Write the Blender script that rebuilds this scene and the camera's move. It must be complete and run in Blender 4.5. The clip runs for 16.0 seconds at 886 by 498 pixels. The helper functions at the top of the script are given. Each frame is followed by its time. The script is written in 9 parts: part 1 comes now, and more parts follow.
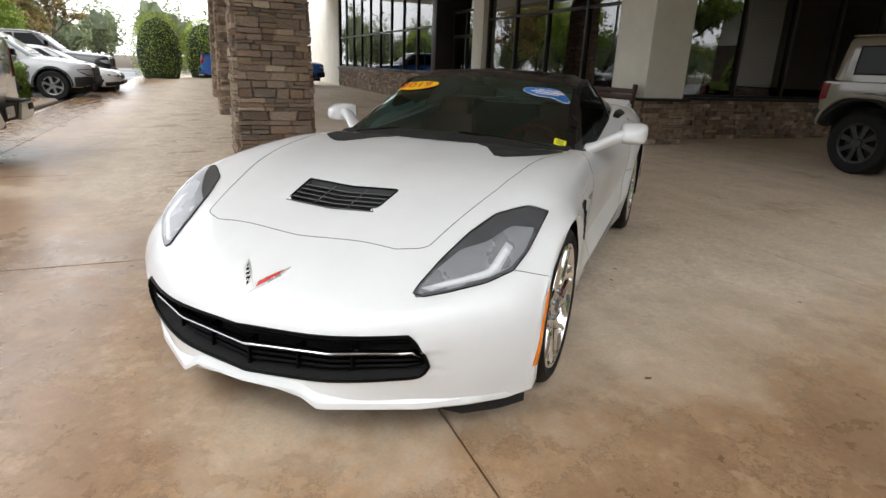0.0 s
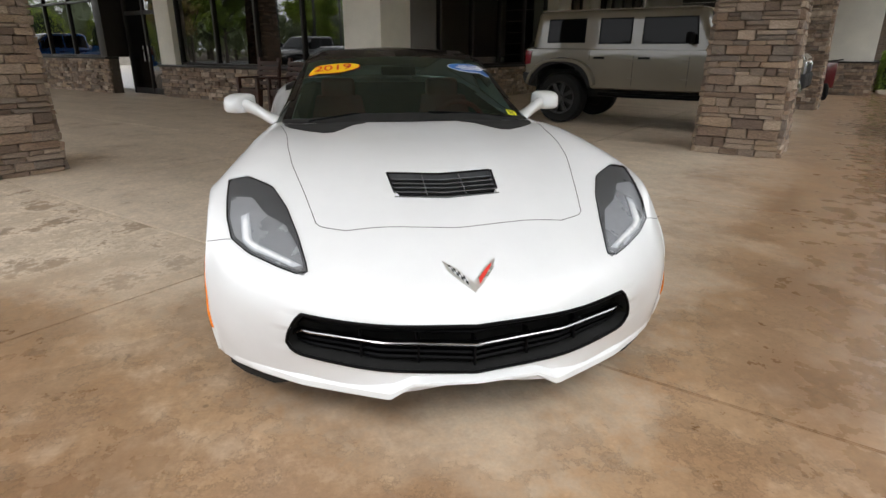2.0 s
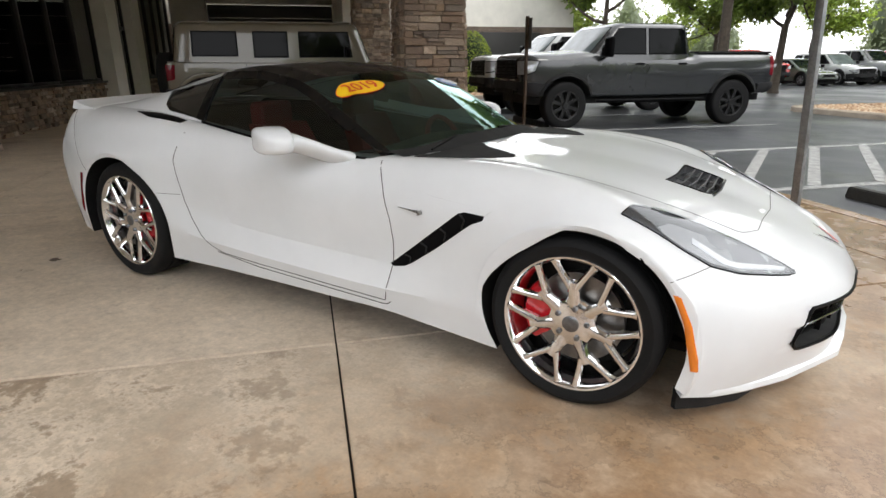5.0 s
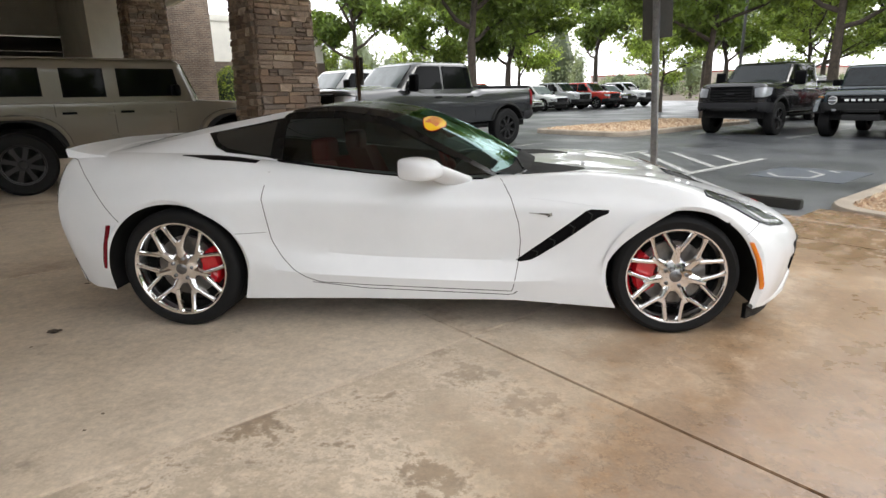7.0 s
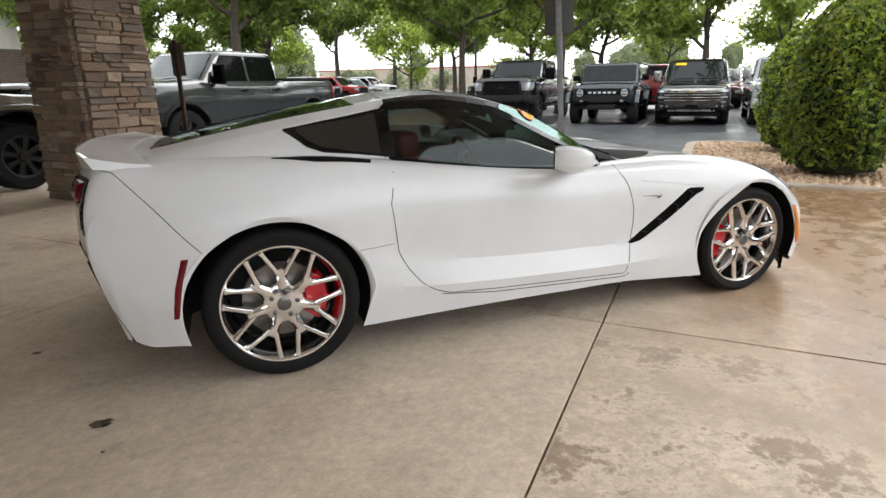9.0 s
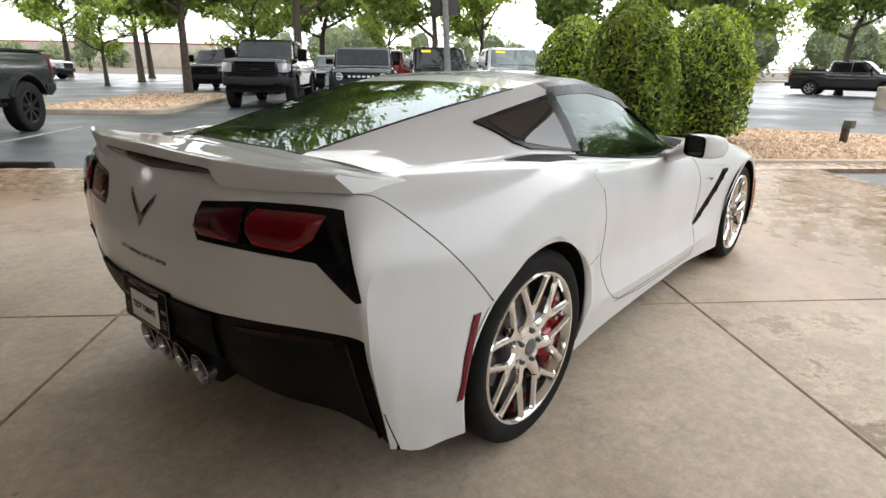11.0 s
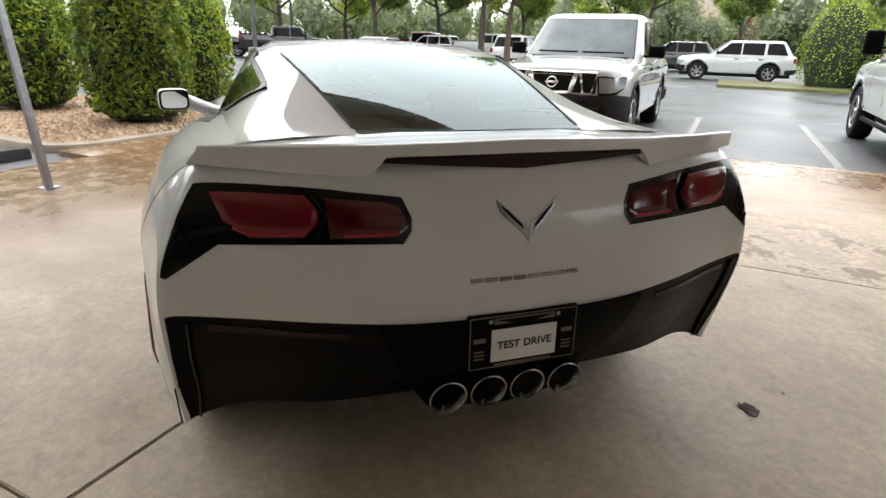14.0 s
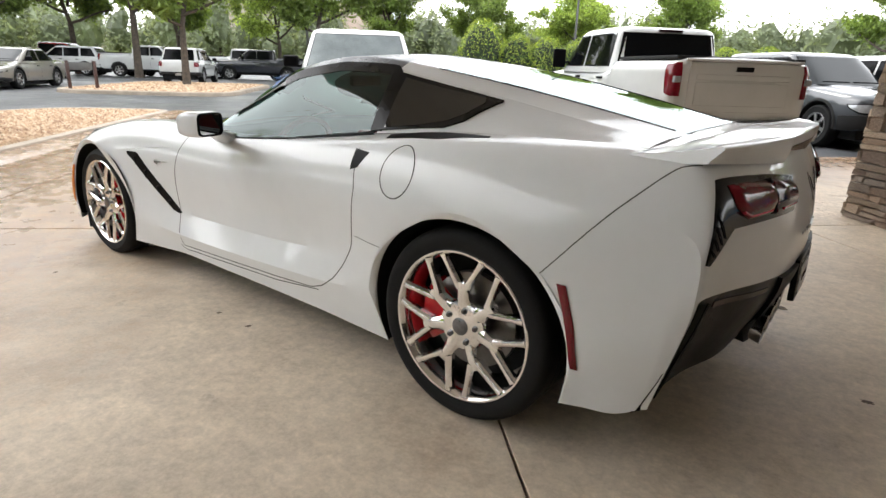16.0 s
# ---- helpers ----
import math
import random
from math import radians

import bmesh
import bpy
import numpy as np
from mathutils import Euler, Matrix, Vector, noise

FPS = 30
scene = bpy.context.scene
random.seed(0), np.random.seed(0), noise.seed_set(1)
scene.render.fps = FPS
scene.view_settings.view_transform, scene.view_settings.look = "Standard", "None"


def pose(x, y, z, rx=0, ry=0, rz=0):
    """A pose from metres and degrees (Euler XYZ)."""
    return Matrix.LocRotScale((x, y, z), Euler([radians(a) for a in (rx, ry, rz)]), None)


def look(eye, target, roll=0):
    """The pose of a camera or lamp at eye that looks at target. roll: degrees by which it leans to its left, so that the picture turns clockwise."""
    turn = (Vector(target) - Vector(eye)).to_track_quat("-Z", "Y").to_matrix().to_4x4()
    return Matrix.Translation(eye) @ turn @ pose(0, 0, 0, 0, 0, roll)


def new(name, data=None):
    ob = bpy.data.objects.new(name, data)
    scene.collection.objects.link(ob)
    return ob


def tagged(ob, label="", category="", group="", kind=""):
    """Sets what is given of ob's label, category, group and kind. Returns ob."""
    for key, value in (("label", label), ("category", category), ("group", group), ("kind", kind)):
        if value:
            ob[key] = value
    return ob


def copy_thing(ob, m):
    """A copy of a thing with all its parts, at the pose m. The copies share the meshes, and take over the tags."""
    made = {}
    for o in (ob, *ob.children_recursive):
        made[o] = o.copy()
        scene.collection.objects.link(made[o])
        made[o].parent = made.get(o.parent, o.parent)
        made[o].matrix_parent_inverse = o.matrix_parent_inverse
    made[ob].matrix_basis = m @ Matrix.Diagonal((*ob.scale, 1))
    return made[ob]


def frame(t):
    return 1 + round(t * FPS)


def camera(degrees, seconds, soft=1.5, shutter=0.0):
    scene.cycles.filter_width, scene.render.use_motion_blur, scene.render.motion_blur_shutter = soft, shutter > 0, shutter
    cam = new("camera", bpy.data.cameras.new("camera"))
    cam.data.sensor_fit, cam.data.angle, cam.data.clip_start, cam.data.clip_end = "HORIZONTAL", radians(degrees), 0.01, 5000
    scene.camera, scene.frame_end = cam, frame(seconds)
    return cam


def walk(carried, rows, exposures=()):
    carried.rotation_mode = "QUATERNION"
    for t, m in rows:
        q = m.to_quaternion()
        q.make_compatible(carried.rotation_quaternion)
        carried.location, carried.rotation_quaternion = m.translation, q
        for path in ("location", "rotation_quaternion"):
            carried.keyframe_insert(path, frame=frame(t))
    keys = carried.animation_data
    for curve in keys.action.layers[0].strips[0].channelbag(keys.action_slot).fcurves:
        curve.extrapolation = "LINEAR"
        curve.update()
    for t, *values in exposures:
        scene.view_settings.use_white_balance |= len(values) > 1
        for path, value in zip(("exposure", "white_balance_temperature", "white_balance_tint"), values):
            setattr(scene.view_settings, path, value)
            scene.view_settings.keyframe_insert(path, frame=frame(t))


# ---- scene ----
cam = camera(75.8, 16.0, 1.5)
PATH = [
    (0, (3.512, 1.232, 1.228), (1.748, 0.514, 0.618), 2.3),
    (0.5, (3.665, 0.809, 1.225), (1.842, 0.309, 0.571), 0.9),
    (1, (3.785, 0.417, 1.23), (1.913, 0.166, 0.573), -0.0),
    (1.5, (3.746, 0.07, 1.238), (1.858, 0.11, 0.578), -0.0),
    (2, (3.743, -0.39, 1.211), (1.885, -0.054, 0.552), 0.2),
    (2.5, (3.567, -0.853, 1.132), (1.78, -0.23, 0.485), 0.4),
    (3, (3.329, -1.335, 1.137), (1.657, -0.435, 0.509), -0.3),
    (3.5, (2.992, -1.708, 1.166), (1.477, -0.561, 0.543), -0.6),
    (4, (2.669, -2.054, 1.185), (1.311, -0.731, 0.55), -0.8),
    (4.5, (2.342, -2.389, 1.191), (1.15, -0.911, 0.563), -0.8),
    (5, (1.935, -2.684, 1.212), (0.935, -1.067, 0.593), -0.3),
    (5.2, (1.79, -2.845, 1.191), (0.867, -1.178, 0.583), -0.2),
    (7.3, (0.142, -3.86, 1.266), (0.074, -1.932, 0.737), -1.3),
    (7.5, (-0.071, -3.887, 1.256), (-0.048, -1.96, 0.72), -1.3),
    (8, (-0.568, -3.836, 1.219), (-0.326, -1.922, 0.692), -1.3),
    (8.5, (-1.026, -3.586, 1.239), (-0.564, -1.714, 0.707), -1.2),
    (9, (-1.507, -3.323, 1.259), (-0.836, -1.524, 0.7), -1.0),
    (9.5, (-1.899, -2.947, 1.254), (-1.011, -1.251, 0.674), -0.5),
    (9.7, (-2.041, -2.793, 1.248), (-1.072, -1.154, 0.636), -0.1),
    (11.8, (-3.295, -1.122, 1.249), (-1.565, -0.327, 0.637), 0.2),
    (12, (-3.388, -0.957, 1.266), (-1.608, -0.299, 0.634), 0.1),
    (12.5, (-3.597, -0.554, 1.311), (-1.739, -0.205, 0.661), -0.6),
    (13, (-3.588, -0.214, 1.312), (-1.7, -0.195, 0.651), -0.3),
    (13.5, (-3.536, 0.166, 1.289), (-1.675, -0.135, 0.622), 0.3),
    (14, (-3.366, 0.641, 1.227), (-1.596, 0.007, 0.544), 1.8),
    (14.5, (-3.12, 1.059, 1.248), (-1.487, 0.155, 0.53), 1.0),
    (15, (-2.898, 1.493, 1.183), (-1.403, 0.329, 0.541), 1.8),
    (15.5, (-2.612, 1.857, 1.204), (-1.296, 0.494, 0.562), 2.0),
    (16, (-2.348, 2.324, 1.172), (-1.2, 0.803, 0.563), 1.9),
]
EXPOSURES = [(0.0, 1.58), (2.5, 1.58), (3.5, 1.56), (5.0, 1.66), (7.5, 1.78), (9.5, 1.86), (12.0, 1.98), (14.5, 2.16), (16.0, 2.1)]
walk(cam, [(t, look(eye, target, roll)) for t, eye, target, roll in PATH], EXPOSURES)
SKY, SUN, VEIL = 0.15, 0.3, (6.75, 6.9, 7.15)

# ---- light ----
world = bpy.data.worlds.new("overcast_sky")
scene.world = world
world.use_nodes = True
wn = world.node_tree.nodes
wl = world.node_tree.links
sky = wn.new("ShaderNodeTexSky")
sky.sky_type = "NISHITA"
sky.sun_disc = False
sky.sun_elevation = radians(52)
sky.sun_rotation = radians(60)
sky.air_density = 1.0
sky.dust_density = 6.0
sky.ozone_density = 1.0
grey = wn.new("ShaderNodeHueSaturation")
grey.inputs["Saturation"].default_value = 0.12
wl.new(sky.outputs[0], grey.inputs["Color"])
cloud = wn.new("ShaderNodeTexNoise")
cloud.inputs["Scale"].default_value = 2.2
cloud.inputs["Detail"].default_value = 6
cramp = wn.new("ShaderNodeMapRange")
cramp.inputs["From Min"].default_value = 0.3
cramp.inputs["From Max"].default_value = 0.7
cramp.inputs["To Min"].default_value = 0.88
cramp.inputs["To Max"].default_value = 1.12
wl.new(cloud.outputs["Fac"], cramp.inputs["Value"])
cmul = wn.new("ShaderNodeMixRGB")
cmul.blend_type = "MULTIPLY"
cmul.inputs["Fac"].default_value = 1.0
wl.new(grey.outputs[0], cmul.inputs["Color1"])
wl.new(cramp.outputs[0], cmul.inputs["Color2"])
veil = wn.new("ShaderNodeMixRGB")  # an even overcast veil
veil.inputs["Fac"].default_value = 0.72
veil.inputs["Color2"].default_value = (*VEIL, 1)
wl.new(cmul.outputs[0], veil.inputs["Color1"])
high = wn.new("ShaderNodeTexCoord")
split = wn.new("ShaderNodeSeparateXYZ")
wl.new(high.outputs["Generated"], split.inputs[0])
dome = wn.new("ShaderNodeMapRange")  # gradient added to light under the canopy: dimmer overhead, brighter low down
dome.inputs["From Min"].default_value = 0.1
dome.inputs["From Max"].default_value = 0.95
dome.inputs["To Min"].default_value = 1.12
dome.inputs["To Max"].default_value = 0.62
wl.new(split.outputs["Z"], dome.inputs["Value"])
thick = wn.new("ShaderNodeMixRGB")
thick.blend_type = "MULTIPLY"
thick.inputs["Fac"].default_value = 1.0
wl.new(veil.outputs[0], thick.inputs["Color1"])
wl.new(dome.outputs[0], thick.inputs["Color2"])
bg = wn["Background"]
bg.inputs["Strength"].default_value = SKY
wl.new(thick.outputs[0], bg.inputs["Color"])

sun_data = bpy.data.lights.new("sun", "SUN")
sun_data.energy = SUN
sun_data.angle = radians(20)
sun_data.color = (1.0, 0.96, 0.9)
sun = new("sun", sun_data)
sun.matrix_world = look((20, -12, 32), (0, 0, 0))


# ---- materials ----
def nodes_of(name):
    m = bpy.data.materials.new(name)
    m.use_nodes = True
    nt = m.node_tree
    return m, nt, nt.nodes, nt.links, nt.nodes["Principled BSDF"]


def mixed(nt, kind, a, b, fac):
    n = nt.nodes.new("ShaderNodeMixRGB")
    n.blend_type = kind
    for socket, v in (("Color1", a), ("Color2", b), ("Fac", fac)):
        if isinstance(v, bpy.types.NodeSocket):
            nt.links.new(v, n.inputs[socket])
        elif isinstance(v, (int, float)):
            n.inputs[socket].default_value = v if socket == "Fac" else (v, v, v, 1)
        else:
            n.inputs[socket].default_value = (*v[:3], 1)
    return n.outputs[0]


def ranged(nt, value, a, b, c, d):
    n = nt.nodes.new("ShaderNodeMapRange")
    for k, v in zip(("From Min", "From Max", "To Min", "To Max"), (a, b, c, d)):
        n.inputs[k].default_value = v
    nt.links.new(value, n.inputs["Value"])
    return n.outputs[0]


def noisy(nt, scale, detail=5, rough=0.6, coords="Object", stretch=None):
    tc = nt.nodes.new("ShaderNodeTexCoord")
    out = tc.outputs[coords]
    if stretch:
        mp = nt.nodes.new("ShaderNodeMapping")
        mp.inputs["Scale"].default_value = stretch
        nt.links.new(out, mp.inputs["Vector"])
        out = mp.outputs[0]
    n = nt.nodes.new("ShaderNodeTexNoise")
    n.inputs["Scale"].default_value = scale
    n.inputs["Detail"].default_value = detail
    n.inputs["Roughness"].default_value = rough
    nt.links.new(out, n.inputs["Vector"])
    return n.outputs["Fac"]


def bumped(nt, bsdf, height, strength, distance=0.01):
    b = nt.nodes.new("ShaderNodeBump")
    b.inputs["Strength"].default_value = strength
    b.inputs["Distance"].default_value = distance
    nt.links.new(height, b.inputs["Height"])
    nt.links.new(b.outputs[0], bsdf.inputs["Normal"])


def surface(name, col, rough=0.5, metal=0.0, var=0.15, scale=6.0, fine=60.0, bump=0.1, coat=0.0, rvar=0.1, each=0.0, spec=0.5):
    """A general surface: base colour that wanders at two scales, with fine relief. each: how far pieces differ."""
    m, nt, nn, ll, p = nodes_of(name)
    big, small = noisy(nt, scale), noisy(nt, fine, 3)
    c = mixed(nt, "MULTIPLY", col, ranged(nt, big, 0.3, 0.7, 1 - var, 1 + var * 0.6), 1.0)
    c = mixed(nt, "MULTIPLY", c, ranged(nt, small, 0.3, 0.7, 1 - var * 0.6, 1 + var * 0.4), 1.0)
    if each:
        oi = nn.new("ShaderNodeObjectInfo")
        c = mixed(nt, "MULTIPLY", c, ranged(nt, oi.outputs["Random"], 0, 1, 1 - each, 1 + each * 0.6), 1.0)
    ll.new(c, p.inputs["Base Color"])
    ll.new(ranged(nt, big, 0.3, 0.7, max(0.0, rough - rvar), min(1.0, rough + rvar)), p.inputs["Roughness"])
    p.inputs["Metallic"].default_value = metal
    p.inputs["Specular IOR Level"].default_value = spec
    p.inputs["Coat Weight"].default_value = coat
    p.inputs["Coat Roughness"].default_value = 0.03
    p.inputs["Specular IOR Level"].default_value = spec
    if bump:
        bumped(nt, p, small, bump, 0.004)
    return m


def paint(name, col=None, flake=0.0, rough=0.25, gloss=0.02, coat=1.0, spec=0.5):
    """Clear-coated car paint; with no colour it takes the object's own."""
    m, nt, nn, ll, p = nodes_of(name)
    n = noisy(nt, 3.0, 4)
    base = col
    if col is None:
        base = nn.new("ShaderNodeObjectInfo").outputs["Color"]
    ll.new(mixed(nt, "MULTIPLY", base, ranged(nt, n, 0.3, 0.7, 0.96, 1.03), 1.0), p.inputs["Base Color"])
    p.inputs["Roughness"].default_value = rough
    p.inputs["Metallic"].default_value = flake
    p.inputs["Specular IOR Level"].default_value = spec
    p.inputs["Coat Weight"].default_value = coat
    p.inputs["Coat Roughness"].default_value = gloss
    p.inputs["Coat IOR"].default_value = 1.42
    return m


def pane(name, tint, gloss_rough=0.0, ior=1.5, sheen=(1, 1, 1)):
    """Sheet glass: light goes straight through, tinted, with a Fresnel gloss."""
    m, nt, nn, ll, p = nodes_of(name)
    nn.remove(p)
    tr, gl, mx, fr = (nn.new("ShaderNode" + k) for k in ("BsdfTransparent", "BsdfGlossy", "MixShader", "Fresnel"))
    tr.inputs[0].default_value = (*tint, 1)
    gl.inputs["Color"].default_value = (*sheen, 1)
    gl.inputs["Roughness"].default_value = gloss_rough
    fr.inputs["IOR"].default_value = ior
    ll.new(fr.outputs[0], mx.inputs[0])
    ll.new(tr.outputs[0], mx.inputs[1])
    ll.new(gl.outputs[0], mx.inputs[2])
    ll.new(mx.outputs[0], nn["Material Output"].inputs[0])
    return m


M_WHITE = paint("white_car_paint", (0.71, 0.722, 0.735), gloss=0.006, coat=0.8, spec=0.3, rough=0.4)
M_PAINT = paint("car_paint")
M_BLACK = paint("gloss_black_panel", (0.004, 0.004, 0.005), rough=0.2, coat=0.35, spec=0.15)
M_ROOF = surface("black_roof_panel", (0.004, 0.004, 0.0042), 0.28, var=0.1, bump=0, spec=0.22)
M_TRIM = surface("satin_black_plastic", (0.004, 0.004, 0.0046), 0.42, var=0.2, bump=0.1, spec=0.05)
M_SKIRT = surface("satin_rear_plastic", (0.0055, 0.0053, 0.0054), 0.34, var=0.2, bump=0.05, spec=0.09)
M_MATT = surface("black_grained_plastic", (0.015, 0.015, 0.0155), 0.65, var=0.2, fine=300, bump=0.3, spec=0.25)
# near-black for openings and hollows, their shade put into the colour
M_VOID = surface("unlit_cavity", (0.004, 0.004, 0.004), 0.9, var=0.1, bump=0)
M_RUBBER = surface("tyre_rubber", (0.009, 0.009, 0.0095), 0.75, var=0.25, fine=150, bump=0.3, spec=0.22)
M_CHROME = surface("polished_chrome", (0.86, 0.85, 0.84), 0.07, 1.0, var=0.05, bump=0, rvar=0.03)
M_WHEEL = surface("polished_wheel_chrome", (0.88, 0.88, 0.885), 0.08, 1.0, var=0.06, fine=45, bump=0.22, rvar=0.04)
M_BARCHROME = surface("dark_chrome_bar", (0.36, 0.36, 0.37), 0.2, 1.0, var=0.05, bump=0)
M_SEAM = surface("shaded_panel_gap", (0.09, 0.09, 0.09), 0.9, var=0.1, bump=0)
M_SCRIPT = surface("dark_chrome_script", (0.30, 0.30, 0.29), 0.3, 0.7, var=0.05, bump=0)
M_CAP = surface("dark_wheel_cap", (0.20, 0.20, 0.205), 0.35, 0.9, var=0.2, scale=60, bump=0)
M_BADGE = surface("satin_chrome_badge", (0.66, 0.66, 0.65), 0.3, 0.7, var=0.05, bump=0)
M_STEEL = surface("brushed_steel", (0.45, 0.45, 0.46), 0.3, 1.0, var=0.15, fine=200, bump=0.1)
M_IRON = surface("brake_disc_iron", (0.24, 0.23, 0.22), 0.38, 1.0, var=0.2, bump=0.1)
M_GALV = surface("galvanised_steel", (0.36, 0.37, 0.38), 0.48, 0.8, var=0.25, scale=14, bump=0.1)
M_CALIPER = paint("red_caliper_enamel", (0.55, 0.012, 0.02))
M_REDLEATHER = surface("red_leather", (0.28, 0.018, 0.02), 0.5, var=0.15, fine=400, bump=0.2)
M_BLACKLEATHER = surface("black_leather", (0.02, 0.02, 0.02), 0.5, var=0.15, fine=400, bump=0.2)
M_CARPET = surface("dark_carpet", (0.012, 0.012, 0.012), 0.95, var=0.3, fine=500, bump=0.5)
M_GLASS = pane("tinted_car_glass", (0.27, 0.42, 0.385), 0.0, 1.6, (0.72, 1.0, 0.95))
M_GLASS_DARK = pane("privacy_car_glass", (0.16, 0.17, 0.17))
M_GLASS_REAR = pane("rear_hatch_glass", (0.36, 0.44, 0.425), 0.0, 1.42, (0.70, 0.78, 0.78))
M_SIDEGLASS = pane("tinted_door_glass", (0.30, 0.34, 0.335), 0.0, 1.5, (0.9, 1.0, 0.98))
M_QGLASS = surface("smoky_quarter_glass", (0.012, 0.013, 0.013), 0.02, var=0.05, bump=0, rvar=0.0, spec=0.7)
M_LENS = pane("clear_lens", (0.86, 0.88, 0.9))
M_MIRROR = surface("mirror_glass", (0.9, 0.9, 0.9), 0.01, 1.0, var=0.0, bump=0, rvar=0.0)
M_VENTGREY = surface("dark_grey_louvre", (0.075, 0.077, 0.081), 0.5, var=0.2, bump=0.1)
M_REDSMOKE = surface("smoked_stop_lamp", (0.022, 0.008, 0.010), 0.2, var=0.1, bump=0, spec=0.25)
M_PLATEMARK = surface("pale_plate_print", (0.16, 0.13, 0.10), 0.4, var=0.1, bump=0)
M_TAGYELLOW = surface("yellow_tag_card", (0.75, 0.78, 0.02), 0.6, var=0.05, bump=0)
M_REDLENS = surface("red_lamp_lens", (0.15, 0.004, 0.011), 0.05, spec=0.5, var=0.15, scale=30, fine=300, bump=0.03, rvar=0.02)
M_REDDARK = surface("smoked_red_lens", (0.07, 0.003, 0.007), 0.05, spec=0.5, var=0.15, scale=30, fine=300, bump=0.03, rvar=0.02)
M_REDGUIDE = surface("red_light_guide", (0.34, 0.008, 0.02), 0.15, var=0.1, bump=0)
M_AMBER = surface("amber_lamp_lens", (0.75, 0.20, 0.01), 0.12, var=0.1, scale=30, fine=250, bump=0.1, coat=1.0)
M_LAMPSILVER = surface("lamp_reflector", (0.50, 0.505, 0.52), 0.3, 0.4, var=0.1, bump=0)
M_LAMPDARK = surface("smoked_lamp_housing", (0.13, 0.134, 0.14), 0.35, var=0.3, scale=25, fine=120, bump=0.1)
M_LAMPWHITE = surface("frosted_lamp_tube", (0.70, 0.71, 0.73), 0.3, var=0.05, bump=0)
M_YELLOW = surface("yellow_decal", (0.86, 0.55, 0.01), 0.45, var=0.05, bump=0)
M_DECALRED = surface("red_decal_ink", (0.60, 0.03, 0.02), 0.45, var=0.05, bump=0)
M_DECALBLUE = surface("blue_decal_ink", (0.02, 0.13, 0.42), 0.4, var=0.05, bump=0)
M_DECALWHITE = surface("white_decal", (0.8, 0.81, 0.82), 0.45, var=0.04, bump=0)
M_INK = surface("black_ink", (0.01, 0.01, 0.01), 0.5, var=0.05, bump=0)
M_CREAM = surface("cream_stucco", (0.76, 0.735, 0.67), 0.85, var=0.10, scale=1.5, fine=120, bump=0.4)
M_SOFFIT = surface("beige_soffit_board", (0.86, 0.83, 0.77), 0.8, var=0.1, scale=1.0, bump=0.1)
M_BRONZE = surface("dark_bronze_frame", (0.022, 0.019, 0.017), 0.4, 0.3, var=0.2, bump=0.05)
M_JOINT = surface("dirt_filled_joint", (0.03, 0.025, 0.02), 0.95, var=0.3, fine=60, bump=0.3)
M_TIPS = surface("dulled_exhaust_chrome", (0.42, 0.42, 0.43), 0.2, 1.0, var=0.2, bump=0)
M_MORTAR = surface("deep_mortar", (0.10, 0.085, 0.07), 0.95, var=0.3, fine=90, bump=0.5)
M_WOOD = surface("dark_stained_bench_wood", (0.055, 0.022, 0.015), 0.5, var=0.4, scale=5, fine=40, bump=0.3, each=0.15)
M_BARK = surface("tree_bark", (0.085, 0.067, 0.052), 0.95, var=0.45, scale=7, fine=40, bump=0.9)
M_KERB = surface("weathered_kerb_concrete", (0.34, 0.285, 0.225), 0.85, var=0.3, scale=2.5, fine=60, bump=0.4)
M_LINE = surface("worn_white_road_paint", (0.33, 0.33, 0.32), 0.7, var=0.5, scale=9, fine=60, bump=0.3)
M_BLUELINE = surface("worn_blue_road_paint", (0.052, 0.062, 0.078), 0.7, var=0.35, scale=9, fine=60, bump=0.3)
M_STOP = surface("dark_rubber_wheel_stop", (0.04, 0.038, 0.034), 0.85, var=0.35, scale=6, fine=60, bump=0.4)
M_RUST = surface("rusty_post_steel", (0.075, 0.05, 0.035), 0.8, 0.4, var=0.4, scale=9, fine=70, bump=0.4)
M_SIGNBACK = surface("dull_aluminium_sign", (0.11, 0.11, 0.105), 0.55, 0.5, var=0.15, bump=0.05)
M_REDROOF = surface("red_metal_roof", (0.32, 0.06, 0.045), 0.6, var=0.2, bump=0.1)
M_FARWALL = surface("far_beige_wall", (0.42, 0.36, 0.30), 0.85, var=0.15, scale=0.6, bump=0.1)


